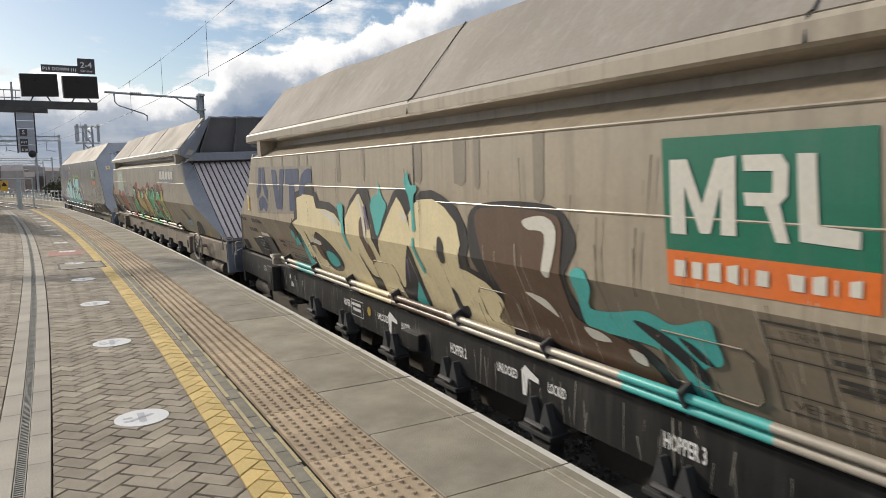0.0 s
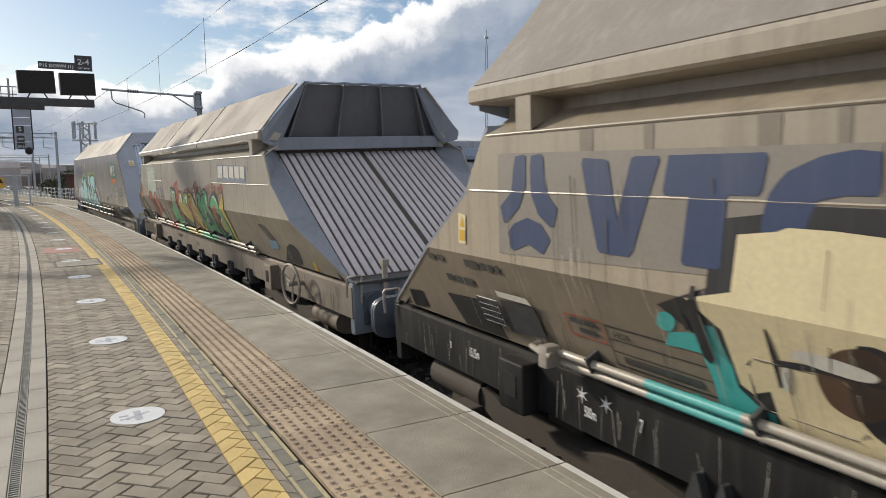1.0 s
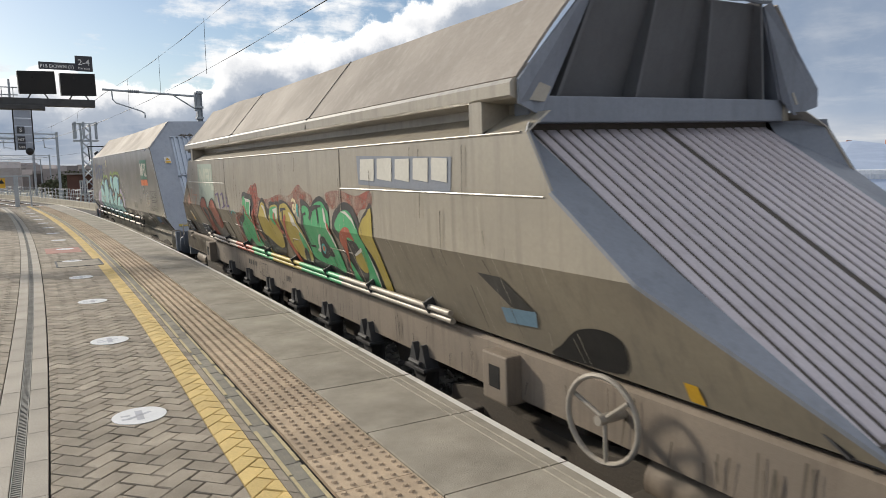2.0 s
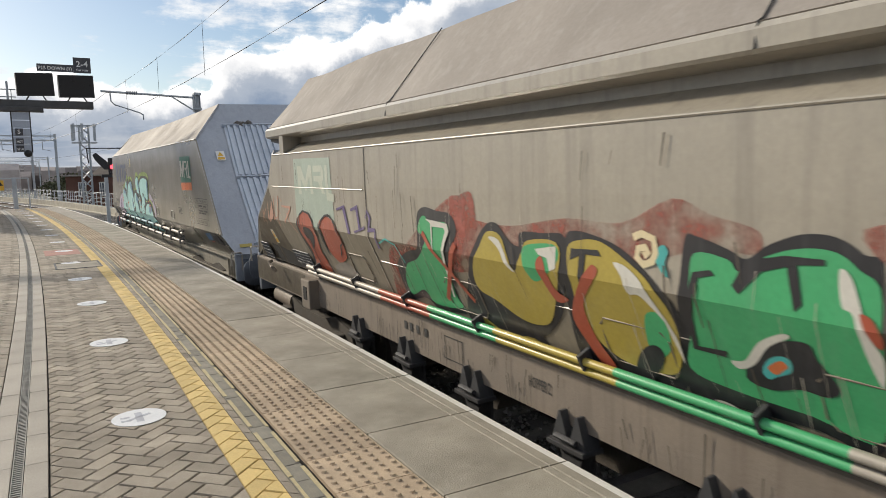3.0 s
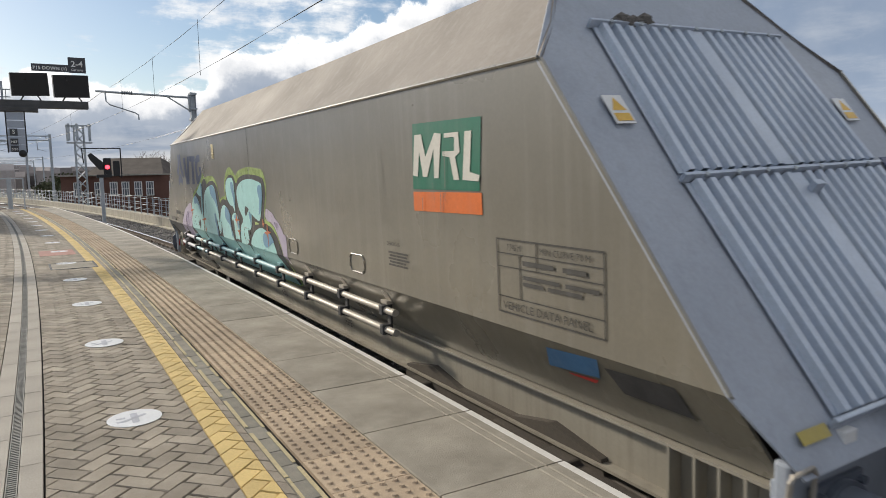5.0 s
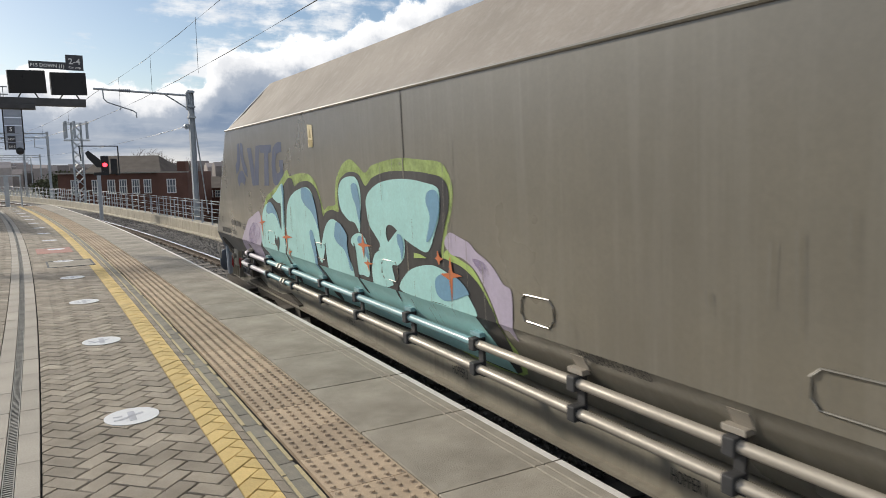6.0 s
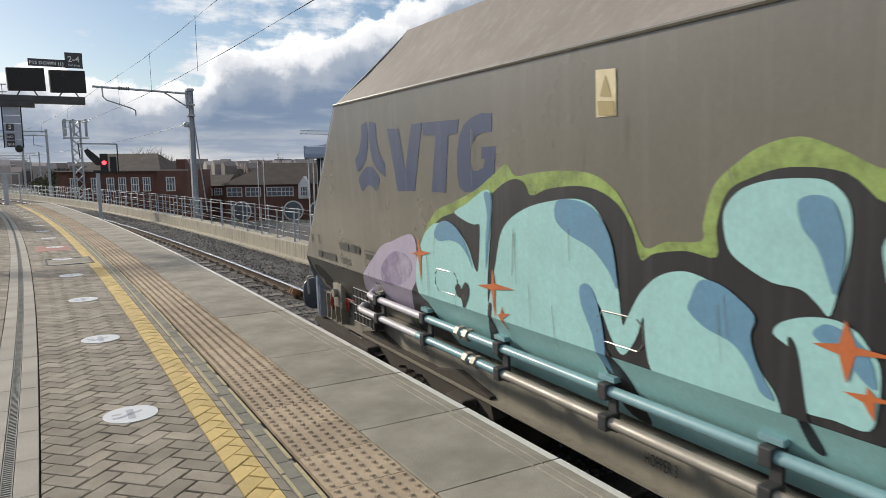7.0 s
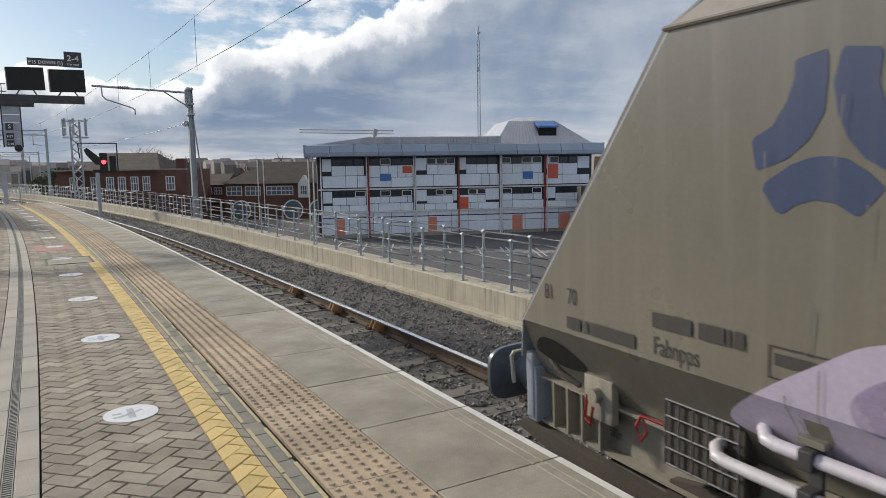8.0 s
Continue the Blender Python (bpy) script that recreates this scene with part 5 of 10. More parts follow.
def stop_post():
    root = thing("marker_post", "striped marker post with round blue letter sign", "signpost", along(34.0, -3.38))
    for i in range(6):
        bm = bmesh.new()
        tube(bm, (0, 0, 0.34 * i), (0, 0, 0.34 * (i + 1)), 0.045, 10)
        part("post_band", bm, M["black"] if i % 2 else M["white"], root)
    bm = bmesh.new()
    disc_solid(bm, (0, -0.05, 2.2), (0, 1, 0), 0.2, 0.03, 24)
    part("sign_disc", bm, paint("sign_blue", (0.02, 0.04, 0.12)), root, smooth=True)
    bm = text_bm("S", 0.26, "CENTER", 0.006)
    bmesh.ops.transform(bm, matrix=pose(0, -0.068, 2.11, 90), verts=bm.verts)
    part("letter", bm, M["white"], root)


stop_post()


def shelter_fence():
    """Sloping clad side of the stair enclosure beside the platform, with a pipe rail."""
    root = thing("stair_enclosure", "dark clad stair enclosure with pipe rail beside platform", "enclosure")
    bm = bmesh.new()
    a = at(25.0, -3.7)
    prism(bm, [(24.0, 0.0), (33.0, 0.0), (33.0, 1.2), (24.0, 3.0)], "x", a.x - 0.35, a.x - 0.22)
    part("cladding", bm, M["buffer_grey"], root)
    bm = bmesh.new()
    pipe(bm, [(a.x - 0.1, 24.0, 0.45), (a.x - 0.1, 32.5, 0.45)], 0.03, 8)
    pipe(bm, [(a.x - 0.1, 24.0, 0.2), (a.x - 0.1, 32.5, 0.2)], 0.03, 8)
    for y in (25, 27.5, 30, 32.5):
        tube(bm, (a.x - 0.1, y, 0), (a.x - 0.1, y, 0.45), 0.025, 8)
    part("pipe_rail", bm, M["galv"], root)


shelter_fence()

# ---- driver's monitors and signs on their cantilever ----
def monitor_bank():
    root = thing("platform_sign_gantry", "cantilevered dark steel beam with two monitors and platform signs", "sign gantry")
    Y = 16.4
    bm = bmesh.new()
    box(bm, -5.4, -1.33, Y - 0.02, Y + 0.20, 2.82, 2.97, 0.01)
    box(bm, -5.4, -2.25, Y - 0.06, Y + 0.24, 2.74, 2.83, 0.01)
    part("beam", bm, M["steel_dark"], root)
    bm = bmesh.new()
    box(bm, -5.5, -5.3, Y - 0.02, Y + 0.2, 0, 2.97, 0.01)
    part("post", bm, M["galv"], root)
    for x0, x1, z0, z1, turn in ((-2.69, -2.03, 3.055, 3.51, -2.5), (-1.945, -1.295, 3.045, 3.50, -2.0)):
        bm = bmesh.new()
        w, h = x1 - x0, z1 - z0
        box(bm, -w / 2, w / 2, -0.03, 0.18, -h / 2, h / 2, 0.012, m=pose((x0 + x1) / 2, Y, (z0 + z1) / 2, 6, turn, 6))
        mon = part("monitor", bm, M["black"], root)
        bm = bmesh.new()
        box(bm, -w / 2 + 0.03, w / 2 - 0.03, -0.034, -0.031, -h / 2 + 0.03, h / 2 - 0.03, m=pose((x0 + x1) / 2, Y, (z0 + z1) / 2, 6, turn, 6))
        part("screen", bm, M["screen"], mon)
        for k in (-0.18, 0.18):
            bm = bmesh.new()
            tube(bm, ((x0 + x1) / 2 + k, Y + 0.08, 2.97), ((x0 + x1) / 2 + k * 0.6, Y + 0.10, z0 + 0.04), 0.014, 6)
            part("monitor_bracket", bm, M["steel_dark"], root)
    board = paint("board_dark", (0.035, 0.035, 0.045), 0.4)
    for words, x0, x1, z0, z1, size, y in (("P15 DOWN (1)", -2.31, -1.655, 3.545, 3.69, 0.092, Y - 0.10), ("2-4", -1.655, -1.335, 3.535, 3.845, 0.165, Y - 0.12)):
        bm = bmesh.new()
        box(bm, x0, x1, y, y + 0.02, z0, z1, 0.003)
        bd = part("sign_board", bm, board, root)
        bm = text_bm(words, size, "CENTER", 0.0022)
        zz = z0 + 0.035 if words != "2-4" else z0 + 0.125
        bmesh.ops.transform(bm, matrix=pose((x0 + x1) / 2, y - 0.004, zz, 90), verts=bm.verts)
        part("sign_text", bm, M["white"], bd)
        if words == "2-4":
            bm = text_bm("Car stop", 0.062, "CENTER", 0.001)
            bmesh.ops.transform(bm, matrix=pose((x0 + x1) / 2, y - 0.004, z0 + 0.04, 90), verts=bm.verts)
            part("sign_text", bm, M["white"], bd)
    # hanging stop-board frame
    for x in (-2.825, -2.50):
        bm = bmesh.new()
        box(bm, x - 0.012, x + 0.012, Y - 0.01, Y + 0.03, 1.92, 2.75)
        part("hanger", bm, M["black"], root)
    panel = paint("board_pale", (0.36, 0.40, 0.48), 0.4)
    for i in range(5):
        bm = bmesh.new()
        z1 = 2.72 - 0.16 * i
        box(bm, -2.81, -2.515, Y - 0.004, Y + 0.012, z1 - 0.148, z1, 0.002)
        part("board_panel", bm, panel, root)
    for z0, z1, words in ((2.26, 2.40, "S"), (1.93, 2.06, "5/10"), (2.08, 2.20, "HST")):
        bm = bmesh.new()
        box(bm, -2.775, -2.64, Y - 0.02, Y - 0.012, z0, z1, 0.002)
        bd = part("stop_plate", bm, board, root)
        bm = text_bm(words, 0.115 if words == "S" else 0.062, "CENTER", 0.001)
        bmesh.ops.transform(bm, matrix=pose(-2.708, Y - 0.024, z0 + 0.035, 90), verts=bm.verts)
        part("plate_text", bm, M["white"], bd)
    bm = bmesh.new()
    bmesh.ops.create_uvsphere(bm, u_segments=14, v_segments=8, radius=0.075, matrix=pose(-2.58, Y, 1.90))
    part("camera_dome", bm, M["black"], root, smooth=True)
    # rail of the walkway behind
    bm = bmesh.new()
    for z in (3.05, 3.2):
        tube(bm, (-5.4, Y + 0.3, z), (-2.72, Y + 0.3, z), 0.012, 6)
    for i in range(14):
        tube(bm, (-5.4 + 0.2 * i, Y + 0.3, 2.95), (-5.4 + 0.2 * i, Y + 0.3, 3.2), 0.008, 5)
    part("walkway_rail", bm, M["galv"], root)
    bm = bmesh.new()
    tube(bm, (-2.86, Y + 0.2, 2.9), (-2.86, Y + 0.2, 3.35), 0.02, 6)
    part("walkway_post", bm, M["galv"], root)


monitor_bank()


def colour_signal():
    root = thing("railway_signal", "black railway signal with red light lit on grey post", "railway signal")
    Y = 40.0
    bm = bmesh.new()
    box(bm, 0.02, 0.20, Y - 0.1, Y + 0.1, -1.2, 1.45, 0.02)
    part("post", bm, M["galv"], root)
    bm = bmesh.new()
    box(bm, -0.10, 0.60, Y - 0.12, Y + 0.12, 1.34, 1.5, 0.01)
    pts = [(-0.72, 2.85), (1.10, 2.85), (1.10, 1.36), (0.95, 1.36), (0.95, 2.78), (-0.72, 2.78)]
    for (x0, z0), (x1, z1) in zip(pts[:3], pts[1:4]):
        tube(bm, (x0, Y + 0.1, z0), (x1, Y + 0.1, z1), 0.03, 6)
    tube(bm, (-0.7, Y + 0.1, 2.85), (-0.65, Y + 0.1, 2.1), 0.03, 6)
    part("cage", bm, M["black"], root)
    bm = bmesh.new()
    box(bm, 0.24, 0.62, Y - 0.08, Y + 0.1, 1.40, 2.35, 0.05)
    box(bm, 0.70, 1.02, Y - 0.05, Y + 0.1, 1.40, 2.20, 0.02)
    head = part("signal_head", bm, M["black"], root)
    for z, mat in ((1.88, glow("red_lamp", (1.0, 0.02, 0.03), 9.0)), (1.58, M["screen"])):
        bm = bmesh.new()
        disc_solid(bm, (0.43, Y - 0.10, z), (0, 1, 0), 0.105, 0.03, 20)
        part("lens", bm, mat, head)
    bm = bmesh.new()
    prism(bm, [(-0.45, 2.5), (-0.3, 2.62), (0.22, 2.15), (0.24, 1.75), (0.05, 1.75), (-0.35, 2.25)], "y", Y - 0.1, Y + 0.15)
    part("route_indicator", bm, M["black"], root)
    return root


colour_signal()

# ---- telecoms tower, slender aerial and crane ----
def lattice_tower(base, size, height, label, top_gear=True):
    root = thing("lattice_tower", label, "lattice tower")
    x, y, z = base
    for dx in (-size, size):
        for dy in (-size, size):
            bm = bmesh.new()
            tube(bm, (x + dx, y + dy, z), (x + dx, y + dy, z + height), 0.09, 6)
            part("leg", bm, M["galv"], root)
    bm = bmesh.new()
    n = int(height / (size * 2))
    for i in range(n):
        z0, z1 = z + height * i / n, z + height * (i + 1) / n
        for a, b in (((-size, -size), (size, -size)), ((-size, size), (size, size)), ((-size, -size), (-size, size)), ((size, -size), (size, size))):
            tube(bm, (x + a[0], y + a[1], z0), (x + b[0], y + b[1], z1), 0.05, 5)
            tube(bm, (x + b[0], y + b[1], z0), (x + a[0], y + a[1], z1), 0.05, 5)
    part("bracing", bm, M["galv"], root)
    if top_gear:
        for k, (dx, dy) in enumerate(((-1.0, -1.0), (1.0, -1.1), (-0.2, -1.2), (1.1, 0.8), (-1.1, 0.7))):
            bm = bmesh.new()
            box(bm, x + dx - 0.13, x + dx + 0.13, y + dy - 0.1, y + dy + 0.1, z + height - 1.7, z + height + 0.1, 0.03)
            part("antenna", bm, M["galv"], root)
        bm = bmesh.new()
        for zz in (height - 1.9, height - 0.1):
            for a, b in (((-1.2, -1.2), (1.2, -1.2)), ((-1.2, 1.2), (1.2, 1.2)), ((-1.2, -1.2), (-1.2, 1.2)), ((1.2, -1.2), (1.2, 1.2))):
                tube(bm, (x + a[0], y + a[1], z + zz), (x + b[0], y + b[1], z + zz), 0.05, 5)
        part("head_frame", bm, M["galv"], root)
    return root


lattice_tower((0.75, 86.0, -4.8), 0.46, 11.8, "grey steel lattice telecoms tower with antennas")


def aerial():
    root = thing("aerial_mast", "very slender guyed radio mast behind building", "radio mast")
    x, y = 57.0, 92.0
    bm = bmesh.new()
    for dx in (-0.22, 0.22):
        tube(bm, (x + dx, y, -4.8), (x + dx, y, 20.6), 0.055, 5)
    for i in range(42):
        z = -4 + i * 0.58
        tube(bm, (x - 0.22, y, z), (x + 0.22, y, z + 0.58), 0.03, 4)
    tube(bm, (x, y, 20.6), (x, y, 22.9), 0.05, 5)
    part("shaft", bm, M["galv"], root)
    bm = bmesh.new()
    box(bm, x - 0.3, x + 0.3, y - 0.1, y + 0.1, 21.6, 21.9)
    box(bm, x - 0.2, x + 0.2, y - 0.1, y + 0.1, 16.0, 16.5)
    part("antenna", bm, M["galv"], root)


aerial()


def crane():
    root = thing("tower_crane", "pale distant tower crane with long jib", "crane")
    bm = bmesh.new()
    a, b = Vector((60.0, 190.0, 11.3)), Vector((83.0, 177.0, 10.6))
    for dz in (0, 0.9):
        tube(bm, a + Vector((0, 0, dz)), b + Vector((0, 0, dz)), 0.12, 5)
    for i in range(20):
        p, q = a.lerp(b, i / 20), a.lerp(b, (i + 1) / 20)
        tube(bm, p, q + Vector((0, 0, 0.9)), 0.08, 4)
    part("jib", bm, M["galv"], root)
    bm = bmesh.new()
    p = a.lerp(b, 0.80)
    box(bm, p.x - 0.5, p.x + 0.5, p.y - 0.5, p.y + 0.5, -4.8, 12.0)
    part("tower", bm, M["galv"], root)


crane()

# ---- car park ----
asphalt = material("asphalt", (0.105, 0.10, 0.105), (0.075, 0.073, 0.075), 0.85, scale=0.15, fine=9, bump=0.2)
car_park = structure("car_park", "wide asphalt car park with white bay lines", "car park")
bm = bmesh.new()
prism(bm, [(6, -25), (95, -25), (95, 52), (46, 56), (30, 75), (6, 78)], "z", -4.78, -4.72)
part("surface", bm, asphalt, car_park)
line = material("bay_line", (0.55, 0.55, 0.54), (0.40, 0.40, 0.40), 0.8, scale=2, fine=20, bump=0.1)
bm = bmesh.new()
box(bm, -0.06, 0.06, -2.4, 2.4, -4.725, -4.712)
bay = part("bay_line", bm, line, car_park)
bay.matrix_basis = pose(24, 49, 0, 0, 0, 12)
for row in range(5):
    for i in range(22):
        x, y = 13.0 + i * 2.3 * 0.656 + row * 4.3, 56.0 - i * 2.3 * 0.755 - row * 5.2
        share(bay, pose(x, y, 0, 0, 0, -28 if row % 2 else 22))
for i in range(16):
    share(bay, pose(37.0 + i * 1.0, 27.5 - i * 0.68, 0, 0, 0, 60))
bm = bmesh.new()
box(bm, -9, 9, -0.06, 0.06, -4.725, -4.712)
kerbline = part("bay_line", bm, line, car_park)
kerbline.matrix_basis = pose(36, 22, 0, 0, 0, -8)
share(kerbline, pose(30, 17, 0, 0, 0, -6))

# ---- the panelled office building ----
def office():
    root = thing("office_building", "three-storey office building clad in pale blue panels", "building")
    root.matrix_basis = pose(17.96, 56.94, -4.75, 0, 0, -18.98)     # x along the facade, -y towards the track
    Lf, dep = 25.0, 13.0
    panel = material("panel_blue", (0.80, 0.86, 0.94), (0.74, 0.80, 0.90), 0.4, scale=0.6, fine=8, bump=0.03, vary=0.08)
    glass = material("dark_glass", (0.03, 0.035, 0.045), (0.05, 0.055, 0.07), 0.12, scale=0.8, fine=6, bump=0.0)
    dark = material("panel_joint", (0.03, 0.037, 0.05), None, 0.7, bump=0.02)
    red_p = material("panel_red", (0.66, 0.13, 0.06), (0.56, 0.11, 0.06), 0.5, scale=1, fine=9, bump=0.03)
    door_p = material("door_coral", (0.70, 0.27, 0.20), (0.60, 0.22, 0.17), 0.5, scale=1, fine=9, bump=0.03)
    blue_p = material("panel_bright_blue", (0.08, 0.21, 0.55), None, 0.5, scale=1, fine=9, bump=0.03)
    roof_m = material("roof_grey_blue", (0.30, 0.36, 0.46), (0.25, 0.30, 0.39), 0.4, scale=0.7, fine=9, bump=0.04, vary=0.1)
    roof_p = material("roof_sheet", (0.52, 0.53, 0.57), (0.40, 0.41, 0.45), 0.4, 0.2, scale=0.7, fine=9, bump=0.04)
    bm = bmesh.new()
    box(bm, 0, Lf, 0.12, dep, 0, 7.1)
    part("wall", bm, dark, root)
    rnd = random.Random(11)

    def piece(name, x0, x1, z0, z1, mat, proud=0.06):
        bm = bmesh.new()
        box(bm, x0 + 0.02, x1 - 0.02, 0.12 - proud, 0.13, z0 + 0.02, z1 - 0.02)
        return part(name, bm, mat, root)

    def window(x0, x1, z0, z1, light=False):
        fr = piece("window_frame", x0, x1, z0, z1, M["white"] if light else dark, 0.05)
        bm = bmesh.new()
        box(bm, x0 + 0.09, x1 - 0.09, 0.055, 0.066, z0 + 0.09, z1 - 0.07)
        part("pane", bm, glass, fr)

    bays = [0.28, 4.29, 8.41, 12.37, 16.27, 20.48, 24.9]
    # storey: floor, sill, head, and the glazed stretch of each bay
    storeys = ((4.40, 6.30, 6.92, ((1.2, 4.0), (4.4, 8.3), (9.5, 12.1), (13.1, 16.0), (16.3, 20.2), (20.9, 23.6))),
               (2.32, 3.58, 4.12, ((1.2, 4.1), (4.4, 8.2), (9.5, 11.9), (12.45, 14.9), (16.4, 20.2), (21.5, 23.6))))
    for base, sill, head, glazed in storeys:
        for k, (b0, b1) in enumerate(zip(bays, bays[1:])):
            g0, g1 = glazed[k]
            n = max(2, round((g1 - g0) / 0.95))
            for i in range(n):
                window(g0 + (g1 - g0) * i / n, g0 + (g1 - g0) * (i + 1) / n, sill, head, rnd.random() < 0.4)
            for a, b in ((b0 + 0.12, g0), (g1, b1 - 0.12)):
                if b - a > 0.2:
                    piece("panel", a, b, sill - 0.5, head, panel)
            # two courses of panels with staggered joints; the upper one stops under the glazing
            mid = base + (sill - base) * rnd.choice((0.45, 0.55))
            for z0, z1 in ((base, mid), (mid, sill)):
                x = b0 + 0.12
                while x < b1 - 0.3:
                    w = rnd.choice((0.75, 1.0, 1.6, 2.0))
                    e = min(x + w, b1 - 0.12)
                    if b1 - 0.12 - e < 0.4:
                        e = b1 - 0.12
                    lo, hi = (max(x, g0), min(e, g1)) if z1 == sill else (x, e)
                    if hi - lo > 0.2:
                        piece("panel", lo, hi, z0, z1, panel)
                    x = e
    for x0, x1, z0, z1, m in ((7.35, 8.2, 5.58, 6.23, red_p), (5.35, 6.35, 4.92, 5.6, blue_p), (20.75, 21.75, 4.89, 6.24, red_p), (18.33, 19.35, 4.88, 5.6, blue_p), (12.45, 13.3, 2.2, 3.4, red_p)):
        piece("colour_panel", x0, x1, z0, z1, m, 0.09)
    for x0, x1 in ((1.3, 2.25), (9.55, 10.4), (17.35, 18.35), (21.85, 22.9)):
        piece("door", x0, x1, 0.0, 1.7, door_p, 0.10)
    x = 0.2
    while x < Lf - 0.6:
        w = rnd.choice((1.2, 1.6, 2.1))
        e = min(x + w, Lf)
        piece("panel", x, e, 0.3, 1.25, panel)
        piece("panel", x, e, 1.25, 1.75, panel)
        piece("panel", x, e, 1.80, 2.2, panel)
        x = e
    bm = bmesh.new()
    box(bm, 0, Lf, 0.0, 0.14, 0.0, 0.28)
    part("plinth", bm, M["concrete"], root)
    for x in (-0.75, -0.35, 0.28, 4.2, 8.35, 8.5, 16.2, 16.35, 20.65):
        bm = bmesh.new()
        tube(bm, (x, -0.10, 0), (x, -0.10, 7.1), 0.055, 8)
        part("downpipe", bm, M["white"], root)
    for x in (4.36, 12.37, 20.42):
        bm = bmesh.new()
        tube(bm, (x, -0.10, 0), (x, -0.10, 7.1), 0.06, 8)
        part("downpipe", bm, RED, root)
    for z in (4.26, 2.26):
        bm = bmesh.new()
        box(bm, 0, Lf, -0.06, 0.12, z - 0.06, z + 0.06)
        part("string_course", bm, M["white"], root)
    # overhanging box gutter in faceted lengths
    for i in range(13):
        bm = bmesh.new()
        prism(bm, [(-1.0, 7.12), (-1.0, 7.45), (-0.65, 8.05), (0.3, 8.15), (0.3, 7.05)], "x", -1.0 + i * 2.06 + 0.02, -1.0 + (i + 1) * 2.06 - 0.02)
        part("fascia", bm, roof_m, root)
    for xx in (-1.0, 25.8):
        bm = bmesh.new()
        box(bm, xx - 0.1, xx + 0.1, -0.7, dep, 7.15, 8.1)
        part("fascia", bm, roof_m, root)
    bm = bmesh.new()
    prism(bm, [(-0.4, 8.1), (4.4, 8.75), (16.4, 8.75), (16.4, 8.1)], "y", 0.3, dep)
    roof = part("roof", bm, roof_p, root)
    bm = bmesh.new()
    for i in range(58):
        x = -0.2 + i * 0.285
        z = 8.12 + 0.65 * min(1, max(0, (x + 0.4) / 4.8))
        box(bm, x - 0.03, x + 0.03, 0.20, dep, z - 0.6, z + 0.06)
    part("roof_seam", bm, roof_p, roof)
    # ribbed pavilion roof with a blue dormer
    bm = bmesh.new()
    lo = [(15.9, 0.4), (25.1, 0.4), (25.1, 9.0), (15.9, 9.0)]
    mi = [(17.7, 2.3), (22.2, 2.3), (22.2, 7.3), (17.7, 7.3)]
    va, vb = [bm.verts.new((x, y, 8.15)) for x, y in lo], [bm.verts.new((x, y, 10.25)) for x, y in mi]
    tip = [bm.verts.new((19.4, 4.8, 10.75)), bm.verts.new((20.9, 4.8, 10.75))]
    for i in range(4):
        bm.faces.new((va[i], va[(i + 1) % 4], vb[(i + 1) % 4], vb[i]))
    bm.faces.new((vb[0], vb[1], tip[1], tip[0]))
    bm.faces.new((vb[2], vb[3], tip[0], tip[1]))
    bm.faces.new((vb[1], vb[2], tip[1]))
    bm.faces.new((vb[3], vb[0], tip[0]))
    pav = part("pavilion_roof", bm, roof_p, root)
    bm = bmesh.new()
    for i in range(26):
        t = (i + 0.5) / 26
        a, b = Vector((15.9 + 9.2 * t, 0.4, 8.17)), Vector((17.7 + 4.5 * t, 2.3, 10.27))
        tube(bm, a, b, 0.03, 4)
    part("roof_seam", bm, roof_p, pav)
    bm = bmesh.new()
    prism(bm, [(1.0, 8.45), (1.0, 9.75), (2.4, 10.05), (2.4, 8.6)], "x", 20.2, 21.9)
    dorm = part("dormer", bm, HOLE, pav)
    bm = bmesh.new()
    prism(bm, [(0.85, 9.55), (0.85, 9.72), (2.2, 10.2), (2.2, 10.0)], "x", 20.1, 22.0)
    part("dormer_roof", bm, blue_p, dorm)
    # annexe wall behind for the far side
    return root


office()

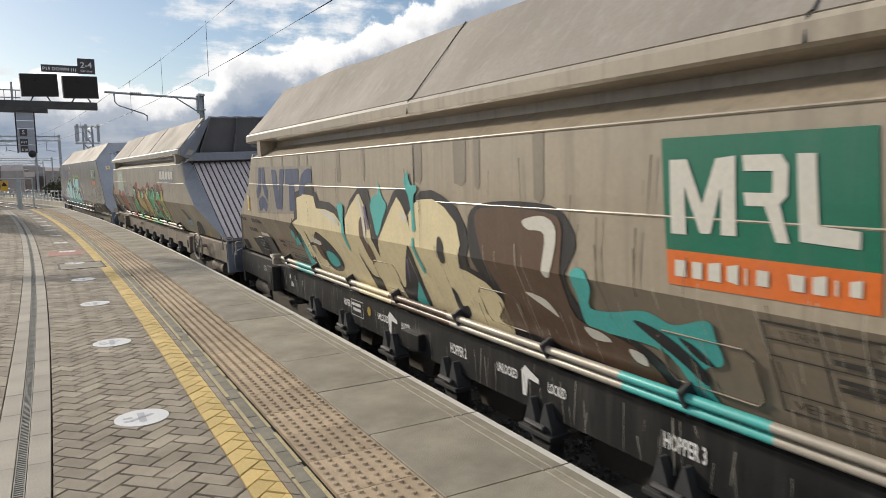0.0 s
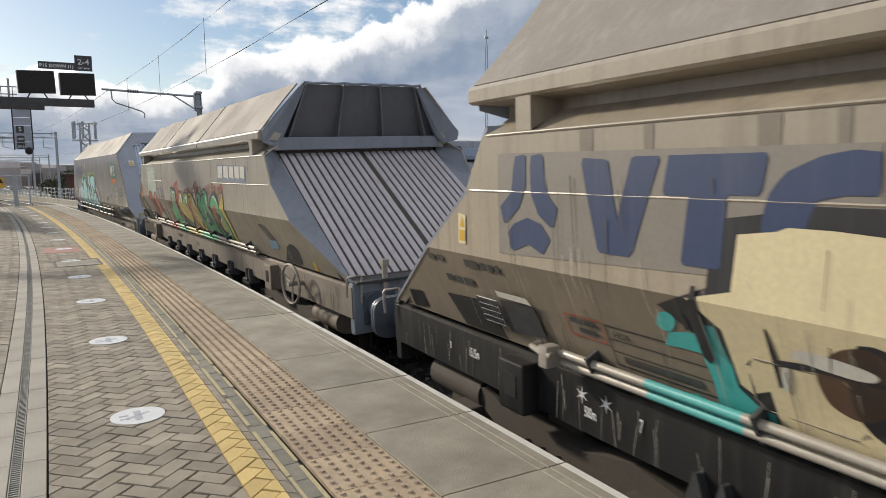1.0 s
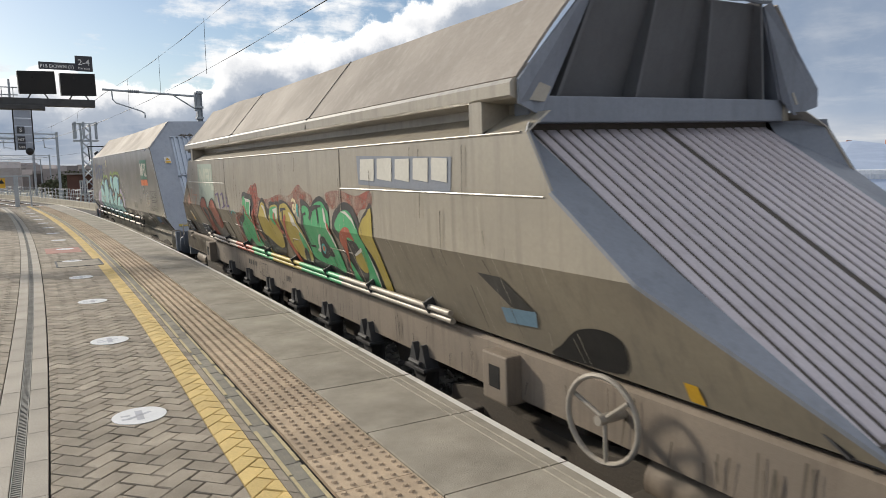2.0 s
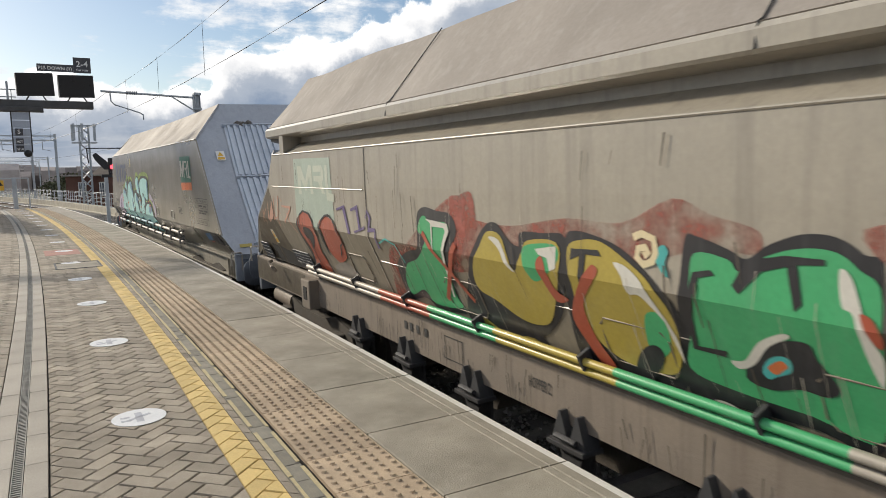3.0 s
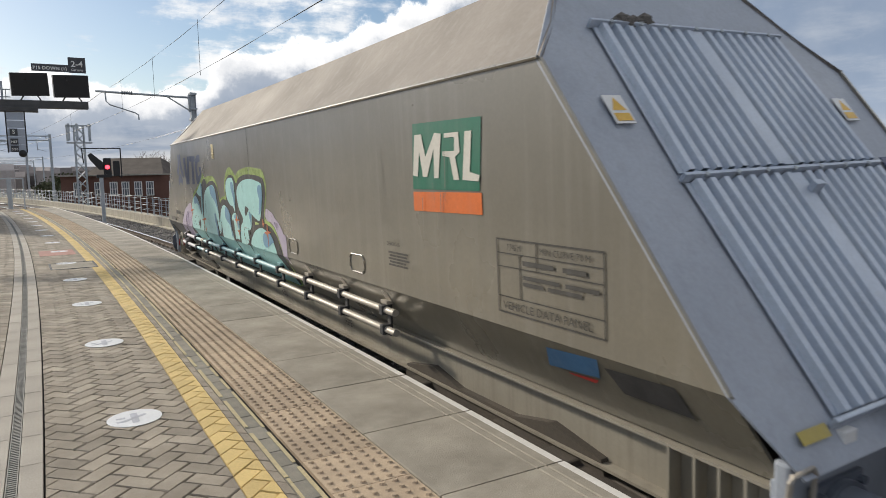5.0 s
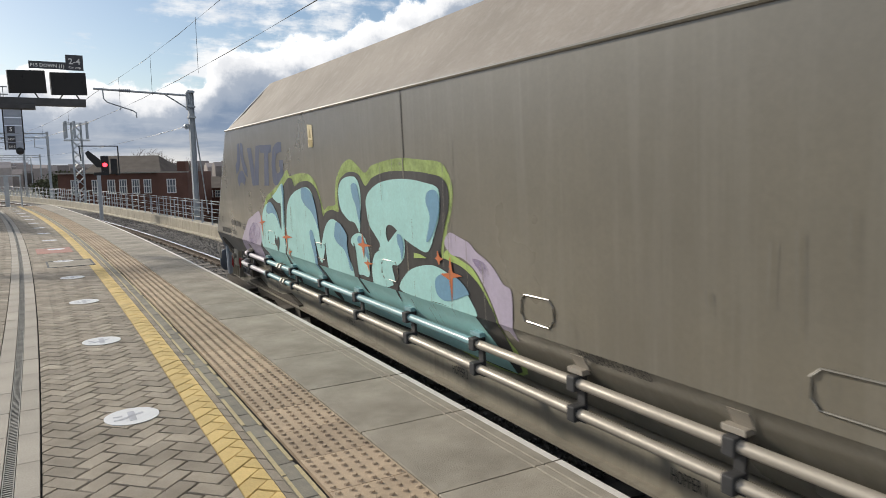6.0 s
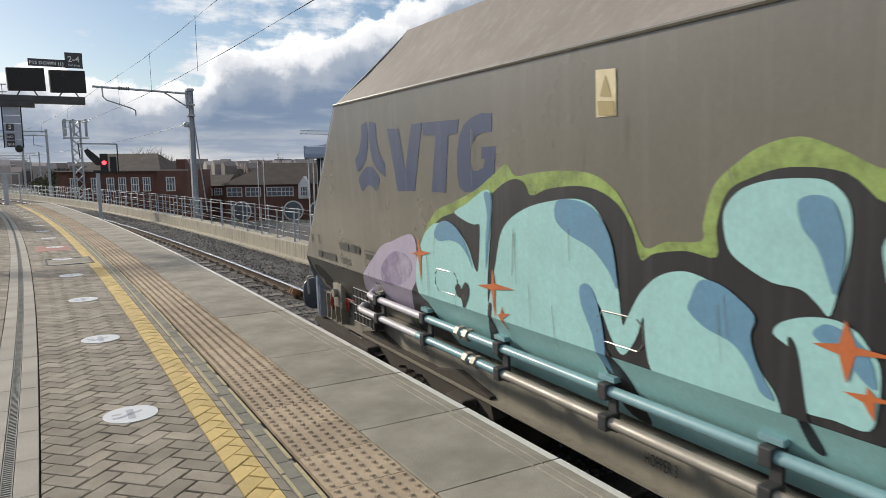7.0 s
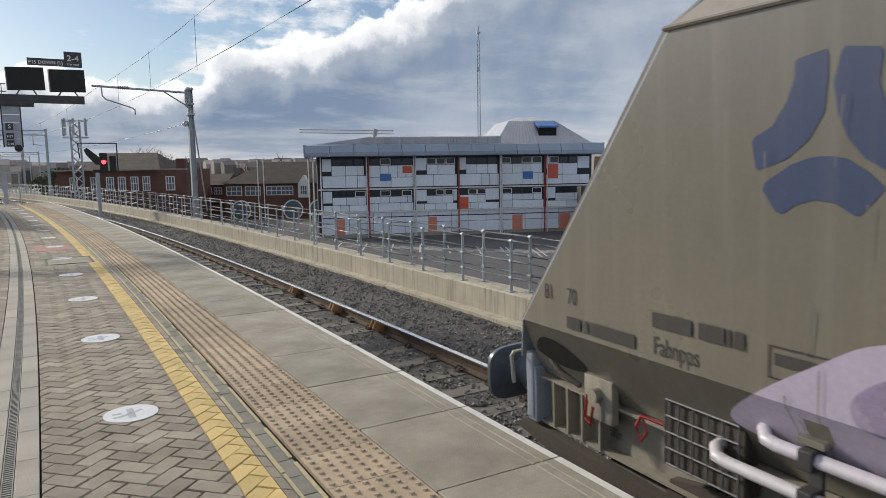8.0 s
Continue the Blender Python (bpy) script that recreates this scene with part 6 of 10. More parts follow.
# ---- the white and red shed ----
def shed():
    root = thing("retail_shed", "low white panelled shed with red posts and grey roof", "building")
    root.matrix_basis = pose(38.70, 34.13, -4.75, 0, 0, -29.3)
    white = material("shed_panel", (0.80, 0.82, 0.85), (0.73, 0.75, 0.79), 0.4, scale=0.5, fine=8, bump=0.02, vary=0.04)
    tan = material("shed_brick", (0.48, 0.43, 0.33), (0.38, 0.34, 0.27), 0.8, scale=0.8, fine=12, bump=0.15)
    redp = material("shed_red", (0.60, 0.085, 0.05), None, 0.5, scale=1, fine=9, bump=0.03)
    roofm = material("shed_roof", (0.36, 0.44, 0.60), (0.31, 0.385, 0.53), 0.45, scale=0.3, fine=6, bump=0.04)
    dark = material("shed_dark", (0.04, 0.042, 0.045), None, 0.6, bump=0.02)
    grey = material("shed_shutter", (0.30, 0.32, 0.35), (0.24, 0.26, 0.29), 0.5, scale=1, fine=9, bump=0.03)

    def verge(x):
        return 4.18 + 0.169 * x

    bm = bmesh.new()
    prism(bm, [(0, 0), (8.1, 0), (8.1, verge(8.1) - 0.1), (0, verge(0) - 0.1)], "y", 0.1, 22)
    part("wall", bm, dark, root)
    bm = bmesh.new()
    box(bm, 0, 7.15, 0.0, 0.12, 0, 1.46)
    part("brick_base", bm, tan, root)
    cols = (0.03, 2.32, 4.76, 7.15)
    for x0, x1 in zip(cols, cols[1:]):
        for z0, z1 in ((1.56, 1.94), (1.97, 2.76), (2.80, 3.60), (3.64, 4.6)):
            h0, h1 = min(z1, verge(x0) - 0.80), min(z1, verge(x1) - 0.80)
            if h1 <= z0 + 0.05:
                continue
            bm = bmesh.new()
            prism(bm, [(x0 + 0.02, z0), (x1 - 0.02, z0), (x1 - 0.02, h1), (x0 + 0.02, max(h0, z0 + 0.01))], "y", 0.04, 0.11)
            part("panel", bm, white, root)
    for x0, x1 in ((0.0, 2.5), (2.5, 5.0), (5.0, 7.15), (7.15, 8.1)):
        bm = bmesh.new()
        prism(bm, [(x0 + 0.02, verge(x0) - 0.72), (x1 - 0.02, verge(x1) - 0.72), (x1 - 0.02, verge(x1)), (x0 + 0.02, verge(x0))], "y", 0.0, 0.11)
        part("verge_panel", bm, white, root)
    for x, z1 in ((-0.55, 2.85), (-2.0, 2.85), (-3.6, 2.85), (7.17, 4.5)):
        bm = bmesh.new()
        box(bm, x, x + 0.45, -0.03, 0.3, 0, z1, 0.01)
        part("red_post", bm, redp, root)
    for x0, x1 in ((-3.1, -2.05), (-1.5, -0.6)):
        bm = bmesh.new()
        for k in range(14):
            box(bm, x0, x1, 0.2, 0.26, k * 0.2, k * 0.2 + 0.19)
        part("roller_shutter", bm, grey, root)
    bm = bmesh.new()
    box(bm, 0.05, 0.88, -0.02, 0.05, 1.56, 1.86)
    part("sign_plate", bm, redp, root)
    # great sloping roof
    bm = bmesh.new()
    front = [(-3.9, -0.2, 4.35), (0.0, -0.1, 4.22), (8.1, -0.1, 5.60), (8.2, -0.6, 5.70), (26, -0.6, 5.85)]
    back = [(-3.9, 26, 3.95), (0.0, 26, 4.5), (9.0, 27, 6.1), (12.0, 27, 6.65), (26, 27, 8.8)]
    for dz in (0.0, -0.15):
        fa, ba = [bm.verts.new((x, y, z + dz)) for x, y, z in front], [bm.verts.new((x, y, z + dz)) for x, y, z in back]
        for i in range(4):
            bm.faces.new((fa[i], fa[i + 1], ba[i + 1], ba[i]))
    roof = part("roof", bm, roofm, root)
    for x, y, h, rr in ((10.9, 8, 2.0, 0.10), (13.4, 9.0, 1.0, 0.28), (7.0, 3.0, 0.35, 0.3), (4.0, 6, 0.3, 0.08), (6.0, 9, 0.3, 0.08), (9, 12, 0.3, 0.08)):
        bm = bmesh.new()
        z = 4.25 + 0.172 * x
        tube(bm, (x, y, z - 0.3), (x, y, z + h), rr, 10)
        tube(bm, (x, y, z - 0.2), (x, y, z + h * 0.3), rr * 1.6, 10)
        part("vent", bm, M["galv"], roof)
    # ribbed rolled eaves to both sides of the gable
    for x0, x1, z, y0, pitch, k in ((-4.1, -0.45, 4.35, -0.3, 0.16, 1.32), (8.15, 26, 5.80, -0.7, 0.2, 1.15), (7.0, 24, 4.35, -4.5, 0.2, 1.15)):
        bm = bmesh.new()
        n = int((x1 - x0) / pitch)
        prof = [(0, 0), (-0.25, -0.05 * k), (-0.42, -0.3 * k), (-0.45, -0.8 * k), (-0.40, -1.15 * k), (0.2, -1.15 * k)]
        for i in range(n):
            xx = x0 + i * pitch
            prism(bm, [(y0 + a, z + b) for a, b in prof], "x", xx + 0.012, xx + pitch * 0.72)
        prism(bm, [(y0 + a * 0.92, z + b * 0.96) for a, b in prof], "x", x0, x1)
        part("eaves_roll", bm, white, root)
    bm = bmesh.new()
    prism(bm, [(-4.5, 4.35), (-0.8, 5.2), (-0.8, 5.1), (-4.5, 4.25)], "x", 7.0, 24)
    part("porch_roof", bm, roofm, root)
    # recessed ground floor of the porch
    bm = bmesh.new()
    box(bm, 8.1, 24, -0.5, 0.0, 0, 4.6)
    part("back_wall", bm, white, root)
    for x in (10.2, 13.2, 16.4):
        bm = bmesh.new()
        box(bm, x, x + 0.8, -0.75, -0.55, 0, 3.5)
        part("red_post", bm, redp, root)
        bm = bmesh.new()
        box(bm, x + 1.0, x + 2.5, -0.70, -0.58, 0.4, 2.2)
        part("shop_window", bm, dark, root)
    bm = bmesh.new()
    box(bm, 6.9, 24, -2.6, -0.5, 1.85, 2.0)
    part("canopy", bm, M["white"], root)
    bm = bmesh.new()
    box(bm, 12.6, 13.2, -4.6, -4.1, 0, 3.1)
    part("red_post", bm, redp, root)
    bm = bmesh.new()
    box(bm, 5.8, 12, -4.0, -3.8, 0, 0.55)
    box(bm, 9.8, 10.5, -4.6, -4.0, 0, 0.5)
    part("low_wall", bm, M["concrete"], root)
    for k in range(2):
        bm = bmesh.new()
        tube(bm, (2.5, -1.2, 0.45 + 0.35 * k), (8.0, -2.6, 0.45 + 0.35 * k), 0.03, 6)
        part("ramp_rail", bm, M["galv"], root)
    # glazed footbridge tube towards the left
    for i in range(7):
        bm = bmesh.new()
        tube(bm, (-5.5 + i * 0.8, 6.0, 4.9), (-4.75 + i * 0.8, 6.0, 4.9), 0.9, 16)
        part("barrel_roof", bm, white, root, smooth=True)
    bm = bmesh.new()
    box(bm, -7.5, -0.2, 5.3, 6.7, 3.0, 4.4)
    part("footbridge", bm, M["steel_dark"], root)
    return root


shed()


def red_banded():
    root = thing("office_block", "flat-roofed block with a red fascia band", "building")
    root.matrix_basis = pose(106.5, 88.4, -4.75, 0, 0, -53.6)
    bm = bmesh.new()
    box(bm, 0, 12.8, 0, 12, 0, 8.0)
    part("wall", bm, M["white"], root)
    bm = bmesh.new()
    box(bm, -0.4, 13.2, -0.4, 12.4, 8.0, 9.0)
    part("red_fascia", bm, material("fascia_red", (0.42, 0.03, 0.05), None, 0.5, scale=0.4, fine=5, bump=0.02), root)
    dg = material("block_glass", (0.12, 0.14, 0.16), (0.2, 0.22, 0.24), 0.2, scale=0.4, fine=4, bump=0)
    for i in range(8):
        bm = bmesh.new()
        box(bm, 0.2 + i * 1.55, 1.55 + i * 1.55, -0.06, 0.1, 6.5, 7.85)
        part("window", bm, dg, root)


red_banded()

# ---- brick buildings ----
brickm = material("house_brick", (0.165, 0.078, 0.056), (0.115, 0.058, 0.044), 0.85, scale=0.6, fine=14, bump=0.2)
slate = material("slate_roof", (0.085, 0.064, 0.05), (0.06, 0.048, 0.04), 0.8, scale=0.8, fine=8, bump=0.3)
pane = material("house_pane", (0.10, 0.12, 0.14), (0.2, 0.22, 0.25), 0.15, scale=1.5, fine=8, bump=0)


def sash(root, x, z, w, h, y=-0.02, arch=False):
    bm = bmesh.new()
    for a, b, c, d in ((x, x + w, z, z + 0.09), (x, x + w, z + h - 0.09, z + h), (x, x + 0.09, z, z + h), (x + w - 0.09, x + w, z, z + h), (x, x + w, z + h / 2 - 0.04, z + h / 2 + 0.04),
                       (x + w / 3 - 0.03, x + w / 3 + 0.03, z, z + h), (x + 2 * w / 3 - 0.03, x + 2 * w / 3 + 0.03, z, z + h)):
        box(bm, a, b, y - 0.08, y + 0.05, c, d)
    win = part("window", bm, M["white"], root)
    bm = bmesh.new()
    box(bm, x + 0.02, x + w - 0.02, y - 0.03, y + 0.06, z + 0.02, z + h - 0.02)
    part("pane", bm, pane, win)


def brick_hall():
    root = thing("brick_building", "long red-brick building with hipped brown roof and white sash windows", "building")
    root.matrix_basis = pose(0, 88, -4.75, 0, 0, math.degrees(math.atan2(-0.45, 0.9)))
    bm = bmesh.new()
    box(bm, -1.5, 9.9, 0, 9, 0, 6.25)
    box(bm, 9.6, 12.9, -0.4, 9, 0, 6.3)
    part("wall", bm, brickm, root)
    bm = bmesh.new()
    va = [bm.verts.new(p) for p in ((1.2, -0.3, 6.25), (10.0, -0.3, 6.25), (10.0, 9.3, 6.25), (-1.8, 9.3, 6.25))]
    vb = [bm.verts.new((2.0, 4.5, 8.25)), bm.verts.new((8.1, 4.5, 8.25))]
    bm.faces.new((va[0], va[1], vb[1], vb[0]))
    bm.faces.new((va[1], va[2], vb[1]))
    bm.faces.new((va[2], va[3], vb[0], vb[1]))
    bm.faces.new((va[3], va[0], vb[0]))
    bm.faces.new(va)
    part("roof", bm, slate, root)
    for x in (-0.1, 2.2, 3.9, 5.2, 6.6, 7.9):
        sash(root, x, 3.9, 0.85, 1.6)
    sash(root, 10.6, 3.9, 1.0, 1.6, -0.42)
    for x in (12.4,):
        bm = bmesh.new()
        box(bm, 10.7, 11.7, 3, 4.2, 6.0, 7.5, 0.02)
        part("chimney", bm, brickm, root)
    bm = bmesh.new()
    box(bm, -1.55, 12.95, -0.45, 0.0, 6.18, 6.34)
    part("cornice", bm, M["concrete"], root)


brick_hall()


def dark_hall():
    root = thing("brick_hall", "low brick hall with broad dark slate roof and gabled dormer", "building")
    root.matrix_basis = pose(16.5, 87, -4.75, 0, 0, math.degrees(math.atan2(-0.49, 0.87)))
    bm = bmesh.new()
    box(bm, 0, 13, 0, 9, 0, 4.35)
    part("wall", bm, brickm, root)
    bm = bmesh.new()
    va = [bm.verts.new(p) for p in ((-0.4, -0.5, 4.35), (13.4, -0.5, 4.35), (13.4, 9.5, 4.35), (-0.4, 9.5, 4.35))]
    vb = [bm.verts.new((4.6, 4.5, 7.0)), bm.verts.new((13.4, 4.5, 7.0))]
    for q in ((va[0], va[1], vb[1], vb[0]), (va[1], va[2], vb[1]), (va[2], va[3], vb[0], vb[1]), (va[3], va[0], vb[0]), tuple(va)):
        bm.faces.new(q)
    part("roof", bm, slate, root)
    for x in (0.3, 2.6, 5.2, 7.0, 11.6):
        sash(root, x, 2.9, 1.9 if x < 6 else 1.5, 1.15)
    bm = bmesh.new()
    prism(bm, [(9.2, 2.6), (10.6, 2.6), (10.6, 4.3), (9.9, 5.3), (9.2, 4.3)], "y", -0.6, 1.5)
    gab = part("dormer", bm, M["white"], root)
    sash(root, 9.45, 2.9, 0.9, 1.2, -0.62)
    for x in (0.8, 7.2, 10.4):
        bm = bmesh.new()
        tube(bm, (x + 1.2, -0.05, 1.1), (x + 1.2, 0.06, 1.1), 1.25, 24)
        ar = part("arched_window", bm, M["white"], root)
        bm = bmesh.new()
        tube(bm, (x + 1.2, -0.10, 1.1), (x + 1.2, 0.02, 1.1), 1.08, 24)
        part("pane", bm, pane, ar)
    for x in (4.6, 5.3):
        bm = bmesh.new()
        tube(bm, (x, -1.5, 0), (x, -1.5, 7.2), 0.06, 8)
        part("flagpole", bm, M["white"], root)
    # lower neighbour between the halls
    bm = bmesh.new()
    box(bm, -7.5, -0.8, 3, 10, 0, 4.2)
    part("link_wall", bm, brickm, root)
    bm = bmesh.new()
    prism(bm, [(2.6, 4.2), (10.4, 4.2), (6.5, 5.6)], "x", -7.7, -0.6)
    part("link_roof", bm, slate, root)
    for i in range(5):
        sash(root, -7.2 + i * 1.25, 3.0, 1.0, 0.9, 2.98)


dark_hall()

tile = material("tile_roof", (0.30, 0.12, 0.07), (0.22, 0.10, 0.06), 0.85, scale=0.4, fine=5, bump=0.2)
rb = material("town_brick", (0.36, 0.14, 0.08), (0.28, 0.12, 0.07), 0.85, scale=0.3, fine=5, bump=0.2)


def town_house(x, y, w, d, h, turn, gables, cover=None):
    root = thing("terrace_house", "red-brick terrace with tiled roof, gables and chimneys", "house", pose(x, y, -4.75, 0, 0, turn), "distant brick houses")
    bm = bmesh.new()
    box(bm, 0, w, 0, d, 0, h)
    part("wall", bm, rb, root)
    bm = bmesh.new()
    prism(bm, [(-0.3, h), (d + 0.3, h), (d / 2, h + d * 0.32)], "x", -0.2, w + 0.2)
    part("roof", bm, cover or tile, root)
    for i in range(gables):
        gx = w * (i + 0.5) / gables
        bm = bmesh.new()
        prism(bm, [(gx - 1.7, 0), (gx + 1.7, 0), (gx + 1.7, h), (gx, h + 3.0), (gx - 1.7, h)], "y", -0.8, d / 2)
        part("gable", bm, rb, root)
        bm = bmesh.new()
        box(bm, gx + 2.0, gx + 2.9, d / 2 - 0.5, d / 2 + 0.5, h, h + d * 0.32 + 1.5)
        part("chimney", bm, rb, root)
        for k in range(2):
            bm = bmesh.new()
            box(bm, gx - 0.6, gx + 0.6, -0.86, -0.76, h * 0.45 + k * h * 0.3, h * 0.45 + k * h * 0.3 + 1.4)
            part("window", bm, pane, root)


town_house(98.0, 97.9, 10, 7, 5.6, -47, 2)
town_house(64.9, 74.2, 8, 7, 5.0, -44, 0, slate)
town_house(150, 96, 24, 10, 7.0, -45, 3)

# ---- distance: hills, far town, trees ----
# the haze of distance is mixed into the hill colour
far = material("far_hill", (0.24, 0.27, 0.31), (0.19, 0.22, 0.26), 0.95, scale=0.01, fine=0.15, bump=0.1)
hills = structure("hills", "low wooded hills on the horizon", "hills")
bm = bmesh.new()
prev = None
for i in range(121):
    a = radians(-75 + 150 * i / 120)
    r = 1150
    h = 16 + 14 * noise.noise(Vector((a * 3.0, 0, 7))) + 7 * noise.noise(Vector((a * 14.0, 3, 1)))
    p = [(r * math.sin(a), r * math.cos(a), -5), (r * 0.97 * math.sin(a), r * 0.97 * math.cos(a), h * 0.7), (r * 1.05 * math.sin(a), r * 1.05 * math.cos(a), h)]
    row = [bm.verts.new(q) for q in p]
    if prev:
        for k in range(2):
            bm.faces.new((prev[k], row[k], row[k + 1], prev[k + 1]))
    prev = row
part("ridge", bm, far, hills)

rng = random.Random(21)


def far_town():
    verts, faces = [], []
    def add(x, y, w, d, h, roofh):
        k = len(verts)
        for z in (-5, -5 + h):
            verts.extend([(x, y, z), (x + w, y, z), (x + w, y + d, z), (x, y + d, z)])
        verts.extend([(x, y + d / 2, -5 + h + roofh), (x + w, y + d / 2, -5 + h + roofh)])
        for q in ((0, 1, 5, 4), (1, 2, 6, 5), (2, 3, 7, 6), (3, 0, 4, 7), (4, 5, 9, 8), (6, 7, 8, 9), (5, 6, 9), (7, 4, 8)):
            faces.append(tuple(k + i for i in q))
    for _ in range(900):
        a = radians(rng.uniform(-14, 66))
        r = rng.uniform(330, 900)
        add(r * math.sin(a), r * math.cos(a), rng.uniform(5, 11), rng.uniform(7, 10), rng.uniform(3.5, 6.5) + r * 0.009, rng.uniform(1.5, 3))
    me = bpy.data.meshes.new("far_town")
    me.from_pydata(verts, [], faces)
    # house colour lightened to carry the distance haze
    me.materials.append(material("far_houses", (0.36, 0.31, 0.29), (0.27, 0.25, 0.245), 0.9, scale=0.02, fine=0.6, bump=0.05, vary=0.55, island=True))
    tagged(new("far_town", me), "distant brick houses below the hills", "houses", "", "stuff")


far_town()
bark = material("bark", (0.11, 0.085, 0.06), None, 0.9, scale=3, fine=20, bump=0.3)
leafm = material("leaves", (0.055, 0.075, 0.035), (0.085, 0.075, 0.035), 0.8, scale=1, fine=8, bump=0.1, vary=0.4, island=True)
twigm = material("twigs", (0.14, 0.10, 0.075), (0.10, 0.075, 0.06), 0.9, scale=1, fine=8, bump=0.1)


def bare_tree(x, y, h, seed, leafy=0.0):
    r = random.Random(seed)
    root = thing("tree", "bare winter tree with fine twigs" if not leafy else "dark evergreen tree with uneven crown", "tree", pose(x, y, -4.75), "background trees")
    limb, twig = bmesh.new(), bmesh.new()
    leaves = []

    def grow(p, d, length, rad, depth):
        q = p + d * length
        tube(limb if depth < 3 else twig, p, q, rad, 5 if depth < 3 else 3, rad * 0.62, False)
        if depth >= 3 and leafy:
            for _ in range(int(6 * leafy)):
                leaves.append(q + Vector((r.gauss(0, 0.4), r.gauss(0, 0.4), r.gauss(0, 0.35))))
        if depth == 5:
            return
        for _ in range(3 if depth else 4):
            nd = (d + Vector((r.uniform(-1, 1), r.uniform(-1, 1), r.uniform(-0.25, 0.7))) * 0.75).normalized()
            grow(p + d * length * r.uniform(0.6, 1.0), nd, length * r.uniform(0.58, 0.8), rad * 0.55, depth + 1)

    grow(Vector((0, 0, 0)), Vector((0, 0, 1)), h * 0.34, h * 0.022, 0)
    part("trunk", limb, bark, root)
    part("crown_twigs", twig, twigm, root)
    if leafy:
        me_v, me_f = [], []
        for p in leaves:
            k = len(me_v)
            n = Vector((r.uniform(-1, 1), r.uniform(-1, 1), r.uniform(-1, 1))).normalized()
            t = n.orthogonal().normalized() * r.uniform(0.12, 0.3)
            b = n.cross(t)
            me_v += [p - t, p + b * 0.6, p + t, p - b * 0.6]
            me_f.append((k, k + 1, k + 2, k + 3))
        me = bpy.data.meshes.new("crown")
        me.from_pydata(me_v, [], me_f)
        me.materials.append(leafm)
        ob = new("crown", me)
        ob.parent = root
        tagged(ob, "", "", "", "stuff")
    return root


for i, (x, y, h, lf) in enumerate(((9.5, 104, 11.5, 0), (13.5, 108, 10, 0), (31, 118, 10.5, 0), (34, 122, 9.5, 0), (25, 112, 8.5, 0.0), (122, 73, 9.6, 0),
                                   (96, 93, 7.6, 1.0), (150, 118, 11.0, 1.0), (157, 113, 11.6, 1.0), (164, 107, 11.2, 1.0), (171, 101, 10.5, 0.8), (-2.6, 108, 6.4, 0.4), (-1.6, 118, 7.2, 0.4))):
    bare_tree(x, y, h, 40 + i, lf)

# ---- paint on the wagons: outlines in metres along the wagon and above the rail ----
decal(wagon_a, 'logo_patch', [[(4.78, 2.43), (2.6, 2.41), (2.57, 1.93), (4.79, 1.84)]], PATCH, 0.003, HOA_SIDE, 'worn grey paint patch')
decal(wagon_a, 'logo_shape', [[(4.6, 2.41), (4.52, 2.42), (4.5, 2.41), (4.5, 2.24), (4.57, 2.12), (4.7, 2.03), (4.73, 2.03), (4.76, 2.12), (4.64, 2.21), (4.62, 2.34)]], NAVY, 0.006, HOA_SIDE, 'navy blue logo shapes')
decal(wagon_a, 'logo_shape', [[(4.45, 2.41), (4.36, 2.42), (4.34, 2.4), (4.33, 2.28), (4.29, 2.19), (4.22, 2.13), (4.26, 2.03), (4.29, 2.03), (4.39, 2.09), (4.45, 2.2), (4.46, 2.34)]], NAVY, 0.006, HOA_SIDE, 'navy blue logo shapes')
decal(wagon_a, 'logo_shape', [[(4.69, 1.97), (4.62, 2.03), (4.49, 2.07), (4.37, 2.04), (4.29, 1.96), (4.35, 1.88), (4.38, 1.88), (4.49, 1.92), (4.63, 1.87), (4.66, 1.88)]], NAVY, 0.006, HOA_SIDE, 'navy blue logo shapes')
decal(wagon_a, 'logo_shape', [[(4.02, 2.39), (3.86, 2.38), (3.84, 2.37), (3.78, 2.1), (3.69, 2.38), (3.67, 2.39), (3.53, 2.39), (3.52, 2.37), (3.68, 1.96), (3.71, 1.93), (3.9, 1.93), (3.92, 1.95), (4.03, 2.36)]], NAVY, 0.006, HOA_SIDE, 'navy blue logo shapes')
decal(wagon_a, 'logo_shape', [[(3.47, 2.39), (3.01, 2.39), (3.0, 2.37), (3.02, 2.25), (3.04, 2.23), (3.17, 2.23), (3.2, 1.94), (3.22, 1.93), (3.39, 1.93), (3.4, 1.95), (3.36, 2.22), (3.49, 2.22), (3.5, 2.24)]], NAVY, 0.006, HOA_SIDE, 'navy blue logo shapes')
decal(wagon_a, 'logo_shape', [[(2.6, 2.38), (2.68, 2.39), (2.75, 2.38), (2.8, 2.37), (2.85, 2.35), (2.92, 2.32), (2.96, 2.28), (2.99, 2.24), (3.01, 2.18), (3.02, 2.12), (3.02, 2.01), (2.86, 2.03), (2.84, 2.14), (2.82, 2.19), (2.8, 2.22), (2.76, 2.23), (2.71, 2.24), (2.61, 2.24), (2.6, 2.26)]], NAVY, 0.006, HOA_SIDE, 'navy blue logo shapes')
